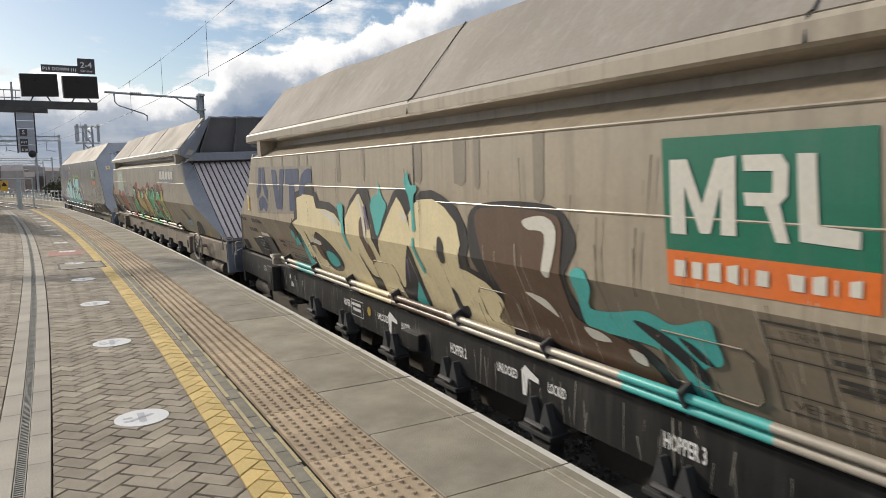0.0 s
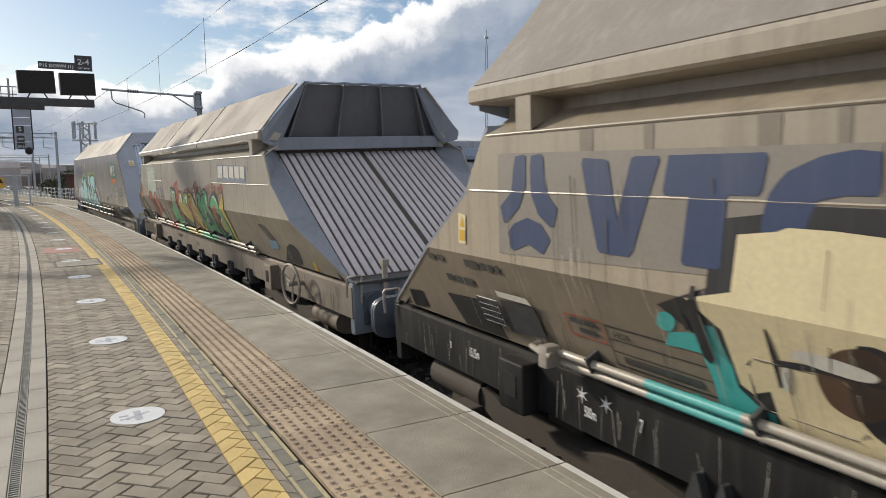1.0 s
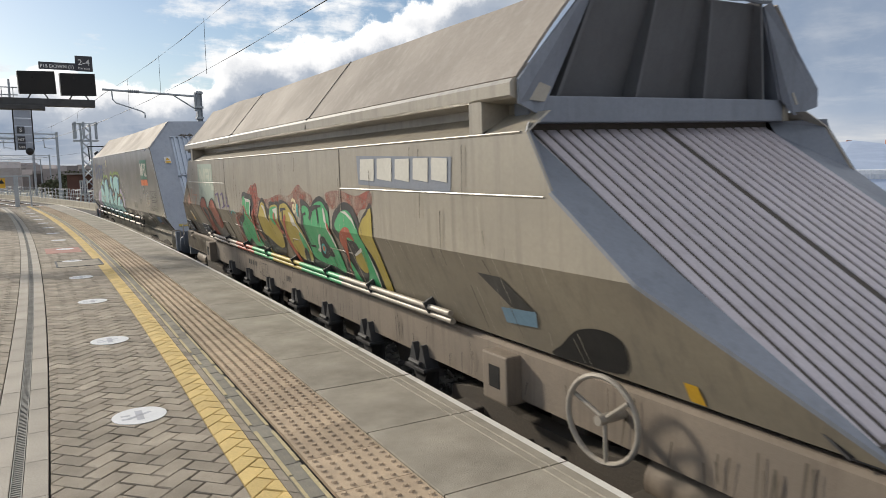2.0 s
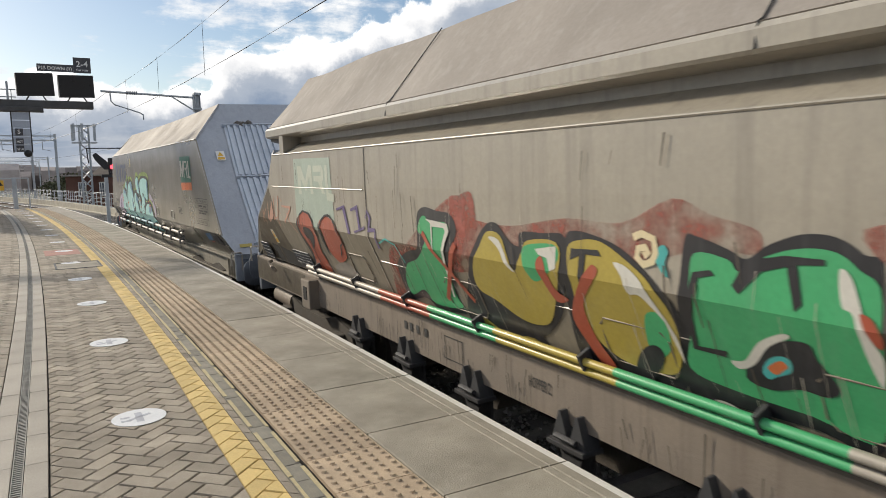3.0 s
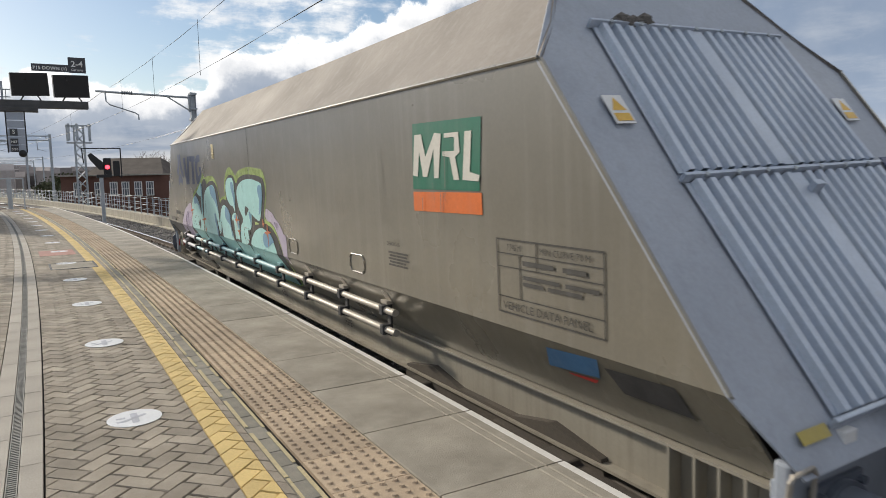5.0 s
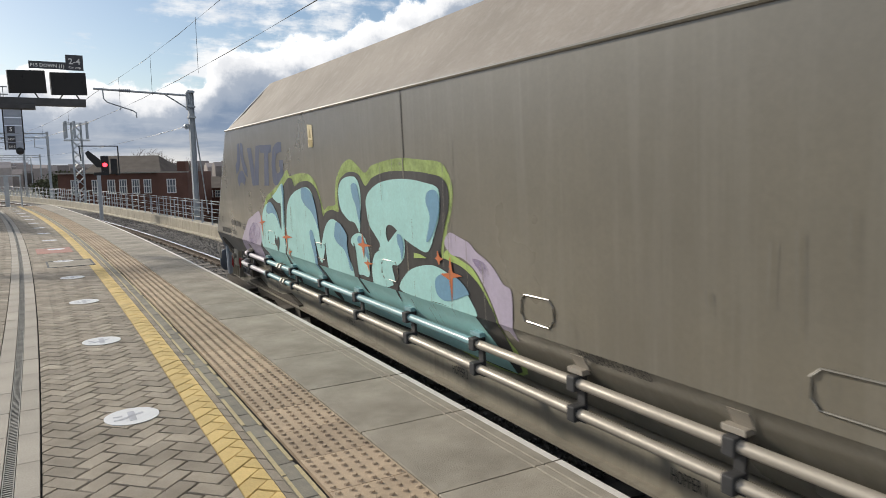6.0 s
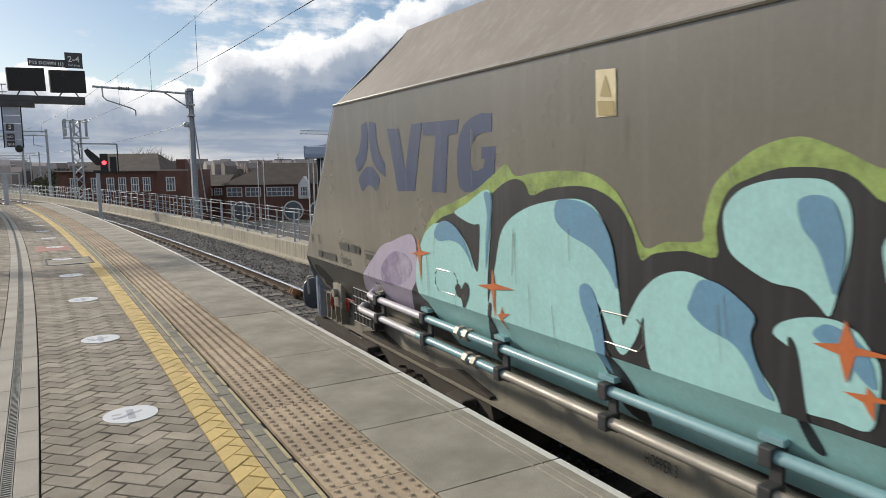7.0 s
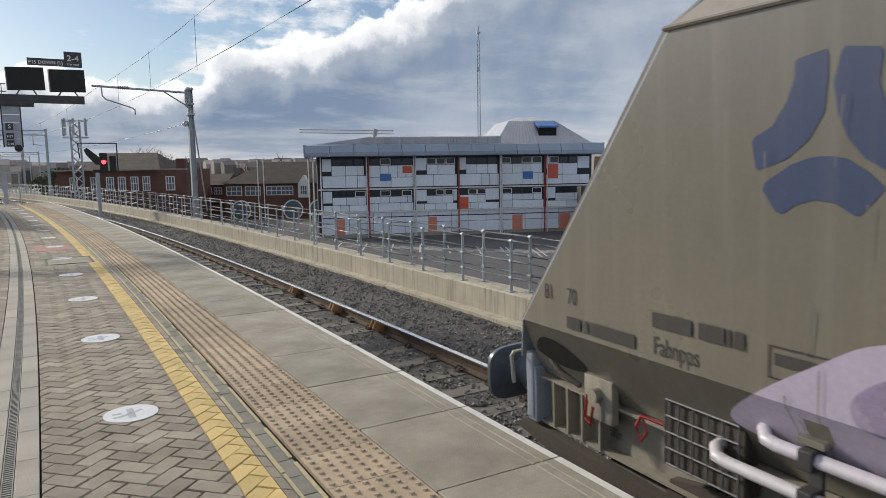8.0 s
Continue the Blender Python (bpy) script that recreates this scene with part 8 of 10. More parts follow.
decal(wagon_n, 'graffiti_highlight', [[(-0.06, 1.9), (-0.24, 1.93), (-0.23, 1.81), (-0.18, 1.79), (-0.16, 1.86), (-0.09, 1.87)]], OFFWHITE, 0.0105, HOA_SIDE, 'white spray highlight')
decal(wagon_n, 'graffiti_highlight', [smooth_loop([(0.4, 1.93), (0.3, 1.87), (0.23, 1.77), (0.17, 1.74), (0.21, 1.8), (0.29, 1.92)])], OFFWHITE, 0.0105, HOA_SIDE, 'white spray highlight')
decal(wagon_n, 'graffiti_outline', [smooth_loop([(-0.31, 1.97), (-0.37, 2.02), (-0.52, 2.01), (-0.71, 1.96), (-0.88, 1.85), (-0.99, 1.74), (-1.02, 1.61), (-0.98, 1.46), (-0.9, 1.29), (-0.68, 1.23), (-0.45, 1.22), (-0.2, 1.26), (-0.19, 1.46), (-0.27, 1.74)])], INK, 0.005, HOA_SIDE, 'black spray outline')
decal(wagon_n, 'graffiti_letter', [smooth_loop([(-0.33, 1.93), (-0.44, 1.98), (-0.58, 1.98), (-0.74, 1.91), (-0.88, 1.82), (-0.96, 1.7), (-0.97, 1.57), (-0.94, 1.45), (-0.86, 1.36), (-0.69, 1.34), (-0.54, 1.35), (-0.41, 1.41), (-0.3, 1.53), (-0.33, 1.75)])], OLIVE, 0.008, HOA_SIDE, 'olive yellow spray-painted letter')
decal(wagon_n, 'graffiti_fill', [smooth_loop([(-0.8, 1.65), (-0.88, 1.68), (-0.92, 1.61), (-0.89, 1.49), (-0.77, 1.41), (-0.76, 1.52)])], GREEN, 0.009, HOA_SIDE, 'green spray paint')
decal(wagon_n, 'graffiti_highlight', [smooth_loop([(-0.66, 1.89), (-0.74, 1.88), (-0.83, 1.82), (-0.89, 1.72), (-0.94, 1.62), (-0.96, 1.44), (-0.96, 1.57), (-0.9, 1.66), (-0.81, 1.75), (-0.74, 1.75), (-0.71, 1.83)])], OFFWHITE, 0.0105, HOA_SIDE, 'white spray highlight')
decal(wagon_n, 'graffiti_outline', [[(-0.36, 1.93), (-0.56, 1.94), (-0.58, 1.91), (-0.47, 1.91), (-0.44, 1.76), (-0.4, 1.76), (-0.42, 1.9), (-0.35, 1.87)]], INK, 0.0105, HOA_SIDE, 'black spray line')
decal(wagon_n, 'graffiti_fill', [smooth_loop([(-0.47, 1.83), (-0.53, 1.86), (-0.54, 1.81), (-0.37, 1.63), (-0.38, 1.44), (-0.46, 1.29), (-0.38, 1.25), (-0.28, 1.41), (-0.25, 1.57)])], RUST, 0.0108, HOA_SIDE, 'red spray stroke')
decal(wagon_n, 'graffiti_fill', [smooth_loop([(-0.06, 1.82), (-0.12, 1.86), (-0.17, 1.69), (-0.26, 1.64), (-0.15, 1.61), (-0.09, 1.71)])], RUST, 0.0108, HOA_SIDE, 'red spray stroke')
decal(wagon_n, 'graffiti_outline', [smooth_loop([(-0.7, 1.45), (-0.81, 1.5), (-0.84, 1.44), (-0.74, 1.32), (-0.63, 1.24), (-0.61, 1.32)])], INK, 0.0105, HOA_SIDE, 'black spray paint')
decal(wagon_n, 'graffiti_outline', [smooth_loop([(-1.01, 1.69), (-1.05, 1.85), (-1.08, 2.04), (-1.14, 2.05), (-1.29, 2.01), (-1.37, 1.98), (-1.46, 2.04), (-1.59, 2.09), (-1.71, 2.09), (-1.8, 2.04), (-1.87, 1.96), (-1.79, 1.31), (-1.55, 1.31), (-1.16, 1.29), (-0.94, 1.27), (-0.96, 1.45)])], INK, 0.005, HOA_SIDE, 'black spray outline')
decal(wagon_n, 'graffiti_letter', [smooth_loop([(-1.06, 1.64), (-1.1, 1.85), (-1.13, 1.98), (-1.29, 1.97), (-1.34, 1.93), (-1.46, 2), (-1.59, 2.04), (-1.71, 2.04), (-1.79, 1.99), (-1.87, 1.88), (-1.8, 1.36), (-1.54, 1.37), (-1.19, 1.38), (-0.98, 1.43)])], GREEN, 0.008, HOA_SIDE, 'green spray-painted letter')
decal(wagon_n, 'graffiti_outline', [[(-1.12, 1.9), (-1.21, 1.92), (-1.23, 1.9), (-1.15, 1.88), (-1.09, 1.7), (-1.07, 1.56), (-1.22, 1.57), (-1.21, 1.54), (-1.04, 1.54), (-1.06, 1.7)]], INK, 0.0105, HOA_SIDE, 'black spray line')
decal(wagon_n, 'graffiti_outline', [[(-1.31, 1.87), (-1.35, 1.94), (-1.44, 1.99), (-1.53, 2.01), (-1.68, 2.01), (-1.68, 1.99), (-1.58, 1.98), (-1.6, 1.84), (-1.57, 1.81), (-1.55, 1.91), (-1.54, 1.97), (-1.44, 1.94), (-1.34, 1.84)]], INK, 0.0105, HOA_SIDE, 'black spray line')
decal(wagon_n, 'graffiti_outline', [smooth_loop([(-1.28, 1.47), (-1.38, 1.62), (-1.5, 1.68), (-1.6, 1.69), (-1.62, 1.63), (-1.68, 1.53), (-1.63, 1.48), (-1.52, 1.48), (-1.39, 1.44)])], INK, 0.0105, HOA_SIDE, 'black spray paint')
decal(wagon_n, 'graffiti_fill', [smooth_loop([(-1.37, 1.52), (-1.41, 1.58), (-1.47, 1.61), (-1.51, 1.6), (-1.5, 1.55), (-1.43, 1.51), (-1.39, 1.49)])], TEAL, 0.0115, HOA_SIDE, 'teal spray ring')
decal(wagon_n, 'graffiti_fill', [smooth_loop([(-1.4, 1.54), (-1.43, 1.57), (-1.47, 1.59), (-1.49, 1.57), (-1.47, 1.55), (-1.43, 1.52)])], ORANGE, 0.0125, HOA_SIDE, 'orange spray spot')
decal(wagon_n, 'graffiti_highlight', [smooth_loop([(-1.23, 1.53), (-1.3, 1.55), (-1.39, 1.65), (-1.5, 1.71), (-1.53, 1.7), (-1.43, 1.64), (-1.34, 1.54), (-1.26, 1.5)])], OFFWHITE, 0.0115, HOA_SIDE, 'cream spray highlight')
decal(wagon_n, 'graffiti_highlight', [smooth_loop([(-1.73, 1.98), (-1.77, 1.96), (-1.81, 1.84), (-1.83, 1.76), (-1.86, 1.69), (-1.84, 1.58), (-1.81, 1.67), (-1.78, 1.83), (-1.74, 1.86)])], OFFWHITE, 0.0115, HOA_SIDE, 'cream spray highlight')
decal(wagon_n, 'graffiti_fill', [smooth_loop([(-1.8, 1.84), (-1.84, 1.83), (-1.87, 1.77), (-1.86, 1.73), (-1.83, 1.76)])], RUST, 0.0122, HOA_SIDE, 'red spray stroke')
decal(wagon_n, 'graffiti_highlight', [smooth_loop([(-1.07, 1.29), (-1.16, 1.3), (-1.31, 1.24), (-1.45, 1.21), (-1.39, 1.21), (-1.24, 1.21), (-1.14, 1.22)])], OFFWHITE, 0.0115, HOA_SIDE, 'cream spray highlight')
decal(wagon_n, 'graffiti_fill', [smooth_loop([(-0.91, 1.95), (-0.96, 2), (-0.99, 1.97), (-0.97, 1.92), (-0.99, 1.86), (-0.95, 1.88)])], TEAL, 0.006, HOA_SIDE, 'teal spray spot')
decal(wagon_n, 'graffiti_highlight', [[(1.19, 2.0), (0.89, 1.98), (0.87, 1.93), (0.93, 1.85), (1.0, 1.7), (1.07, 1.44), (1.1, 1.43), (1.02, 1.72), (0.96, 1.86), (0.92, 1.93), (0.94, 1.95), (1.1, 1.95), (1.11, 1.75), (1.12, 1.74), (1.12, 1.97)]], OFFWHITE, 0.012, HOA_SIDE, 'white spray highlight')
decal(wagon_n, 'logo_patch', [[(-2.59, 2.46), (-4.15, 2.42), (-4.13, 2.18), (-2.62, 2.22)]], paint("steel_blue", (0.22, 0.25, 0.31)), 0.003, HOA_SIDE, 'blue-grey logo patch')
decal(wagon_n, 'logo_shape', [[(-2.68, 2.43), (-2.95, 2.43), (-2.94, 2.25), (-2.66, 2.26)],
    [(-3.01, 2.43), (-3.27, 2.43), (-3.26, 2.25), (-3.0, 2.27)],
    [(-3.33, 2.42), (-3.56, 2.42), (-3.55, 2.25), (-3.32, 2.27)],
    [(-3.62, 2.42), (-3.84, 2.42), (-3.83, 2.25), (-3.61, 2.27)],
    [(-3.89, 2.42), (-4.1, 2.41), (-4.09, 2.25), (-3.88, 2.27)]], OFFWHITE, 0.007, HOA_SIDE, 'off-white logo blocks')
decal(wagon_n, 'data_label', [[(-4.34, 1.67), (-4.6, 1.67), (-4.85, 1.47), (-4.59, 1.47)]], STENCIL, 0.005, HOA_SIDE)
decal(wagon_n, 'data_label', [[(-4.47, 1.45), (-4.84, 1.48), (-4.8, 1.37), (-4.46, 1.34)]], paint("label_blue", (0.20, 0.33, 0.44)), 0.006, HOA_SIDE)
decal(wagon_n, 'cutout', [smooth_loop([(-4.98, 1.3), (-5.19, 1.44), (-5.42, 1.48), (-5.53, 1.42), (-5.46, 1.24), (-5.1, 1.21), (-4.85, 1.21)])], HOLE, 0.004, HOA_SIDE, 'dark arched cut-out')
decal(wagon_n, 'warning_label', [[(-5.87, 1.31), (-5.95, 1.31), (-5.97, 1.21), (-5.88, 1.21)]], YELLOW, 0.005, HOA_SIDE, 'yellow warning label')
decal(wagon_n, 'louvre_panel', [[(6.19, 1.43), (5.84, 1.43), (5.85, 1.21), (6.18, 1.21)]], M["steel_dark"], 0.02, HOA_SIDE)
decal(wagon_n, 'hatch_opening', [[(5.73, 1.44), (5.45, 1.42), (5.43, 1.21), (5.7, 1.21)],
    [(5.38, 1.43), (4.86, 1.38), (4.81, 1.21), (5.38, 1.21)]], HOLE, 0.004, HOA_SIDE, 'dark open hatch')
decal(wagon_n, 'grating_panel', [[(4.77, 1.41), (4.21, 1.41), (4.2, 1.25), (4.77, 1.22)]], M["steel_dark"], 0.015, HOA_SIDE)
decal(wagon_n, 'logo_shape', [[(4.01, 2.4), (3.89, 2.4), (3.76, 2.25), (3.65, 2.41), (3.56, 2.4), (3.53, 2.12), (3.61, 2.12), (3.63, 2.3), (3.74, 2.15), (3.77, 2.15), (3.9, 2.28), (3.9, 2.11), (3.99, 2.11)],
    [(3.51, 2.4), (3.27, 2.4), (3.22, 2.35), (3.22, 2.28), (3.27, 2.23), (3.2, 2.13), (3.28, 2.13), (3.37, 2.24), (3.5, 2.25), (3.5, 2.3), (3.3, 2.3), (3.29, 2.34), (3.51, 2.34)],
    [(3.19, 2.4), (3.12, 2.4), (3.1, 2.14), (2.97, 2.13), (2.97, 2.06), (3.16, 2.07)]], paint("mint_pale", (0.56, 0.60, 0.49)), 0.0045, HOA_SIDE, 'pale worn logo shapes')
strokes(wagon_n, [[(3.76, 1.25), (3.91, 1.3), (3.96, 1.43), (3.98, 1.65), (4.08, 1.77), (4.03, 1.89), (3.9, 1.94), (3.74, 1.92), (3.63, 1.84), (3.63, 1.69), (3.67, 1.53), (3.64, 1.38), (3.64, 1.21)], [(3.49, 1.5), (3.49, 1.65), (3.44, 1.78), (3.36, 1.87), (3.25, 1.92), (3.14, 1.93), (3.04, 1.88), (2.97, 1.78), (2.95, 1.67), (3.03, 1.64), (3.15, 1.52)]], 0.02, INK, HOA_SIDE, 0.0122)
decal(wagon_n, 'warning_label', [[(5.45, 1.64), (5.34, 1.64), (5.3, 1.47), (5.42, 1.46)]], OFFWHITE, 0.005, HOA_SIDE, 'white electric warning label')
decal(wagon_n, 'warning_triangle', [[(5.39, 1.64), (5.33, 1.55), (5.43, 1.54)]], YELLOW, 0.007, HOA_SIDE, 'yellow warning triangle')
decal(wagon_n, 'warning_band', [[(5.42, 1.52), (5.32, 1.53), (5.31, 1.48), (5.41, 1.47)]], YELLOW, 0.007, HOA_SIDE, 'yellow warning band')
decal(wagon_n, 'tag_stroke', [[(5.55, 1.73), (5.55, 1.72), (5.35, 1.89), (5.35, 1.91)],
    [(5.51, 1.88), (5.5, 1.88), (5.38, 1.72), (5.39, 1.71)],
    [(5.46, 1.9), (5.45, 1.9), (5.44, 1.7), (5.45, 1.69)]], paint("tag_orange", (0.50, 0.24, 0.15)), 0.005, HOA_SIDE)
decal(wagon_n, 'tag_stroke', [[(5.25, 2.02), (5.22, 1.77), (5.02, 1.83), (5.07, 2.01), (5.05, 1.8), (5.25, 1.74)],
    [(4.96, 2.07), (4.98, 1.81), (4.82, 1.84), (4.82, 1.83), (5.0, 1.78), (4.98, 2.07)],
    [(4.81, 2.08), (4.87, 1.71), (4.84, 1.72), (4.78, 2.07), (4.67, 2.01), (4.79, 1.91), (4.64, 1.8), (4.78, 1.92), (4.65, 2.02)],
    [(4.67, 1.97), (4.33, 1.97), (4.34, 1.93), (4.6, 1.76), (4.62, 1.78), (4.38, 1.94), (4.67, 1.95)],
    [(4.51, 1.91), (4.28, 1.68), (4.3, 1.67), (4.52, 1.9)]], paint("tag_pink", (0.52, 0.28, 0.20)), 0.005, HOA_SIDE, 'faded pink tag stroke')
decal(wagon_n, 'graffiti_outline', [smooth_loop([(-1.96, 1.91), (-2.11, 2.02), (-2.3, 2.06), (-2.47, 2.01), (-2.58, 1.88), (-2.64, 1.68), (-2.63, 1.41), (-2.56, 1.23), (-2.43, 1.21), (-2.13, 1.21), (-1.8, 1.25), (-2.0, 1.58), (-1.94, 1.76)]),
    smooth_loop([(-2.54, 1.79), (-2.6, 1.9), (-2.73, 2.0), (-2.85, 2.02), (-2.77, 1.22), (-2.6, 1.21), (-2.62, 1.5), (-2.56, 1.71)])], INK, 0.005, HOA_SIDE, 'black spray outline')
decal(wagon_n, 'graffiti_letter', [smooth_loop([(-2.01, 1.84), (-2.14, 1.95), (-2.3, 1.99), (-2.43, 1.94), (-2.54, 1.81), (-2.58, 1.62), (-2.56, 1.38), (-2.5, 1.24), (-2.4, 1.21), (-2.14, 1.22), (-1.97, 1.3), (-2.04, 1.49), (-2.13, 1.29), (-2.27, 1.31), (-2.41, 1.46), (-2.4, 1.69), (-2.23, 1.71), (-2.1, 1.76)])], GREEN, 0.008, HOA_SIDE, 'green spray-painted letter')
decal(wagon_n, 'graffiti_letter', [smooth_loop([(-2.57, 1.82), (-2.64, 1.91), (-2.73, 1.96), (-2.85, 1.98), (-2.77, 1.25), (-2.63, 1.21), (-2.66, 1.55), (-2.6, 1.69)]),
    smooth_loop([(-2.24, 1.56), (-2.51, 1.65), (-2.38, 1.42), (-2.23, 1.43)])], OLIVE, 0.008, HOA_SIDE, 'olive spray-painted letter')
decal(wagon_n, 'graffiti_fill', [smooth_loop([(-2.02, 1.69), (-2.2, 1.82), (-2.35, 1.82), (-2.38, 1.71), (-2.23, 1.73), (-2.04, 1.49), (-1.89, 1.3), (-2.03, 1.54)])], RUST, 0.009, HOA_SIDE, 'red spray paint')
decal(wagon_n, 'graffiti_highlight', [[(-2.18, 1.97), (-2.3, 1.98), (-2.45, 1.92), (-2.52, 1.83), (-2.42, 1.9), (-2.3, 1.95)],
    [(-2.59, 1.62), (-2.6, 1.44), (-2.54, 1.25), (-2.56, 1.43)],
    [(-2.24, 1.57), (-2.48, 1.66), (-2.39, 1.45), (-2.46, 1.62), (-2.26, 1.56)]], OFFWHITE, 0.012, HOA_SIDE, 'white spray highlight')
decal(wagon_n, 'graffiti_haze', [smooth_loop([(-1.8, 2.12), (-2.16, 2.16), (-2.53, 2.12), (-2.83, 2.17), (-2.85, 2.05), (-2.62, 2.0), (-2.49, 1.93), (-2.3, 2.07), (-1.96, 1.98)])], HAZE, 0.003, HOA_SIDE, 'red spray haze')
decal(wagon_g, 'graffiti_halo', [smooth_loop([(4.83, 0.97), (4.28, 1.72), (4.01, 2), (3.74, 2.09), (3.44, 2.18), (3.22, 2.28), (3.06, 2.35), (2.97, 2.28), (2.76, 2.3), (2.51, 2.31), (2.29, 2.29), (2.13, 2.21), (2.02, 2.07), (1.94, 1.95), (1.81, 1.99), (1.62, 2.01), (1.61, 2.09), (1.56, 2.24), (1.46, 2.33), (1.34, 2.4), (1.18, 2.43), (1.03, 2.38), (0.87, 2.31), (0.72, 2.37), (0.4, 2.41), (0.14, 2.42), (-0.19, 2.4), (-0.43, 2.38), (-0.53, 2.31), (-0.58, 2.22), (-0.57, 2.09), (-0.5, 1.94), (-0.44, 1.82), (-0.2, 1.5), (1.5, 1.2), (3.5, 1.1)])], LIME_HAZE, 0.003, NEW_SIDE, 'lime green spray halo')
decal(wagon_g, 'graffiti_halo', [smooth_loop([(-0.44, 1.76), (-0.54, 1.75), (-0.67, 1.72), (-0.8, 1.68), (-0.9, 1.59), (-0.99, 1.49), (-1.06, 1.38), (-1.08, 1.25), (-1.11, 1.15), (-1, 0.97), (-0.2, 0.97), (-0.1, 1.4)])], LIME, 0.0032, NEW_SIDE, 'lime green spray halo')
decal(wagon_g, 'graffiti_outline', [smooth_loop([(4.79, 0.97), (4.26, 1.55), (4.17, 1.77), (3.96, 1.95), (3.73, 2.02), (3.5, 2.06), (3.29, 2.14), (3.05, 2.25), (2.9, 2.25), (2.82, 2.17), (2.66, 2.21), (2.42, 2.23), (2.25, 2.21), (2.11, 2.14), (2.02, 2.02), (1.97, 1.89), (1.88, 1.93), (1.7, 1.96), (1.54, 1.95), (1.54, 2.08), (1.49, 2.22), (1.38, 2.28), (1.22, 2.32), (1.01, 2.3), (0.87, 2.2), (0.72, 2.27), (0.4, 2.32), (-0.01, 2.32), (-0.29, 2.3), (-0.46, 2.27), (-0.53, 2.19), (-0.52, 2.06), (-0.46, 1.95), (-0.39, 1.76), (-0.35, 1.5), (0.5, 0.97), (2, 0.97), (4.2, 0.97)])], INK, 0.005, NEW_SIDE, 'black spray outline')
decal(wagon_g, 'graffiti_outline', [smooth_loop([(0.38, 1.53), (-0, 1.65), (-0.37, 1.71), (-0.52, 1.7), (-0.66, 1.68), (-0.79, 1.63), (-0.89, 1.57), (-0.97, 1.49), (-1.04, 1.41), (-1.07, 1.29), (-1.05, 1.15), (-0.95, 0.97), (-0.2, 0.97), (0.6, 0.97)])], INK, 0.0048, NEW_SIDE, 'black spray outline')
decal(wagon_g, 'graffiti_fill', [[(4.24, 1.36), (3.4, 1.37), (2.3, 1.37), (1.2, 1.37), (0.2, 1.37), (-0.8, 1.38), (-0.88, 1.2), (-0.95, 0.97), (0.2, 0.97), (1.3, 0.97), (2.4, 0.97), (3.4, 0.97), (4.1, 0.97), (4.2, 1.15)]], AQUA, 0.0078, NEW_SIDE, 'aqua spray paint')
decal(wagon_g, 'graffiti_letter', [smooth_loop([(4.32, 1.39), (4.34, 1.54), (4.27, 1.71), (4.15, 1.85), (4, 1.93), (3.81, 1.94), (3.66, 1.9), (3.54, 1.81), (3.46, 1.67), (3.42, 1.66), (3.39, 1.82), (3.38, 1.96), (3.45, 1.96), (3.57, 1.98), (3.7, 2.03), (3.54, 2.09), (3.41, 2.15), (3.3, 2.19), (3.24, 2.18), (3.22, 2.11), (3.24, 2), (3.26, 1.87), (3.29, 1.72), (3.31, 1.56), (3.31, 1.39), (3.3, 1.3), (4.15, 1.3)])], AQUA, 0.008, NEW_SIDE, 'aqua spray-painted letter')
decal(wagon_g, 'graffiti_letter', [smooth_loop([(3.35, 1.26), (3.21, 1.72), (3.11, 1.96), (2.88, 2.09), (2.59, 2.15), (2.38, 2.16), (2.25, 2.1), (2.17, 1.95), (2.12, 1.76), (2.09, 1.56), (2.06, 1.59), (1.97, 1.73), (1.85, 1.83), (1.7, 1.87), (1.55, 1.84), (1.43, 1.79), (1.35, 1.73), (1.37, 1.65), (1.33, 1.53), (1.25, 1.43), (1.25, 1.33), (1.48, 1.31), (1.78, 1.32), (1.9, 1.37), (1.94, 1.51), (1.95, 1.62), (2, 1.5), (2.09, 1.4), (2.17, 1.47), (2.26, 1.63), (2.3, 1.56), (2.25, 1.39), (2.24, 1.29), (2.57, 1.33), (3.09, 1.31)])], AQUA, 0.008, NEW_SIDE, 'aqua spray-painted letter')
decal(wagon_g, 'graffiti_letter', [smooth_loop([(1.5, 2.06), (1.5, 2.15), (1.43, 2.23), (1.31, 2.27), (1.17, 2.28), (1.07, 2.27), (1, 2.21), (0.98, 2.12), (0.99, 2), (1.02, 1.89), (1.05, 1.79), (1.09, 1.82), (1.16, 1.87), (1.28, 1.88), (1.4, 1.93), (1.47, 1.98)])], AQUA, 0.008, NEW_SIDE, 'aqua spray-painted letter')
decal(wagon_g, 'graffiti_letter', [smooth_loop([(1.27, 1.68), (1.24, 1.73), (1.14, 1.77), (1.03, 1.78), (0.95, 1.75), (0.9, 1.69), (0.87, 1.64), (0.87, 1.51), (0.9, 1.41), (1.02, 1.41), (1.15, 1.41), (1.17, 1.5), (1.16, 1.6), (1.2, 1.64)])], AQUA, 0.008, NEW_SIDE, 'aqua spray-painted letter')
decal(wagon_g, 'graffiti_letter', [smooth_loop([(0.87, 1.99), (0.87, 2.08), (0.78, 2.16), (0.57, 2.23), (0.29, 2.26), (0.02, 2.26), (-0.19, 2.24), (-0.34, 2.22), (-0.4, 2.19), (-0.41, 2.11), (-0.39, 2), (-0.31, 1.87), (-0.24, 1.77), (-0.16, 1.73), (0.01, 1.76), (0.19, 1.81), (0.37, 1.89), (0.48, 1.88), (0.5, 1.8), (0.47, 1.74), (0.54, 1.68), (0.66, 1.67), (0.63, 1.72), (0.72, 1.79), (0.83, 1.87)])], AQUA, 0.008, NEW_SIDE, 'aqua spray-painted letter')
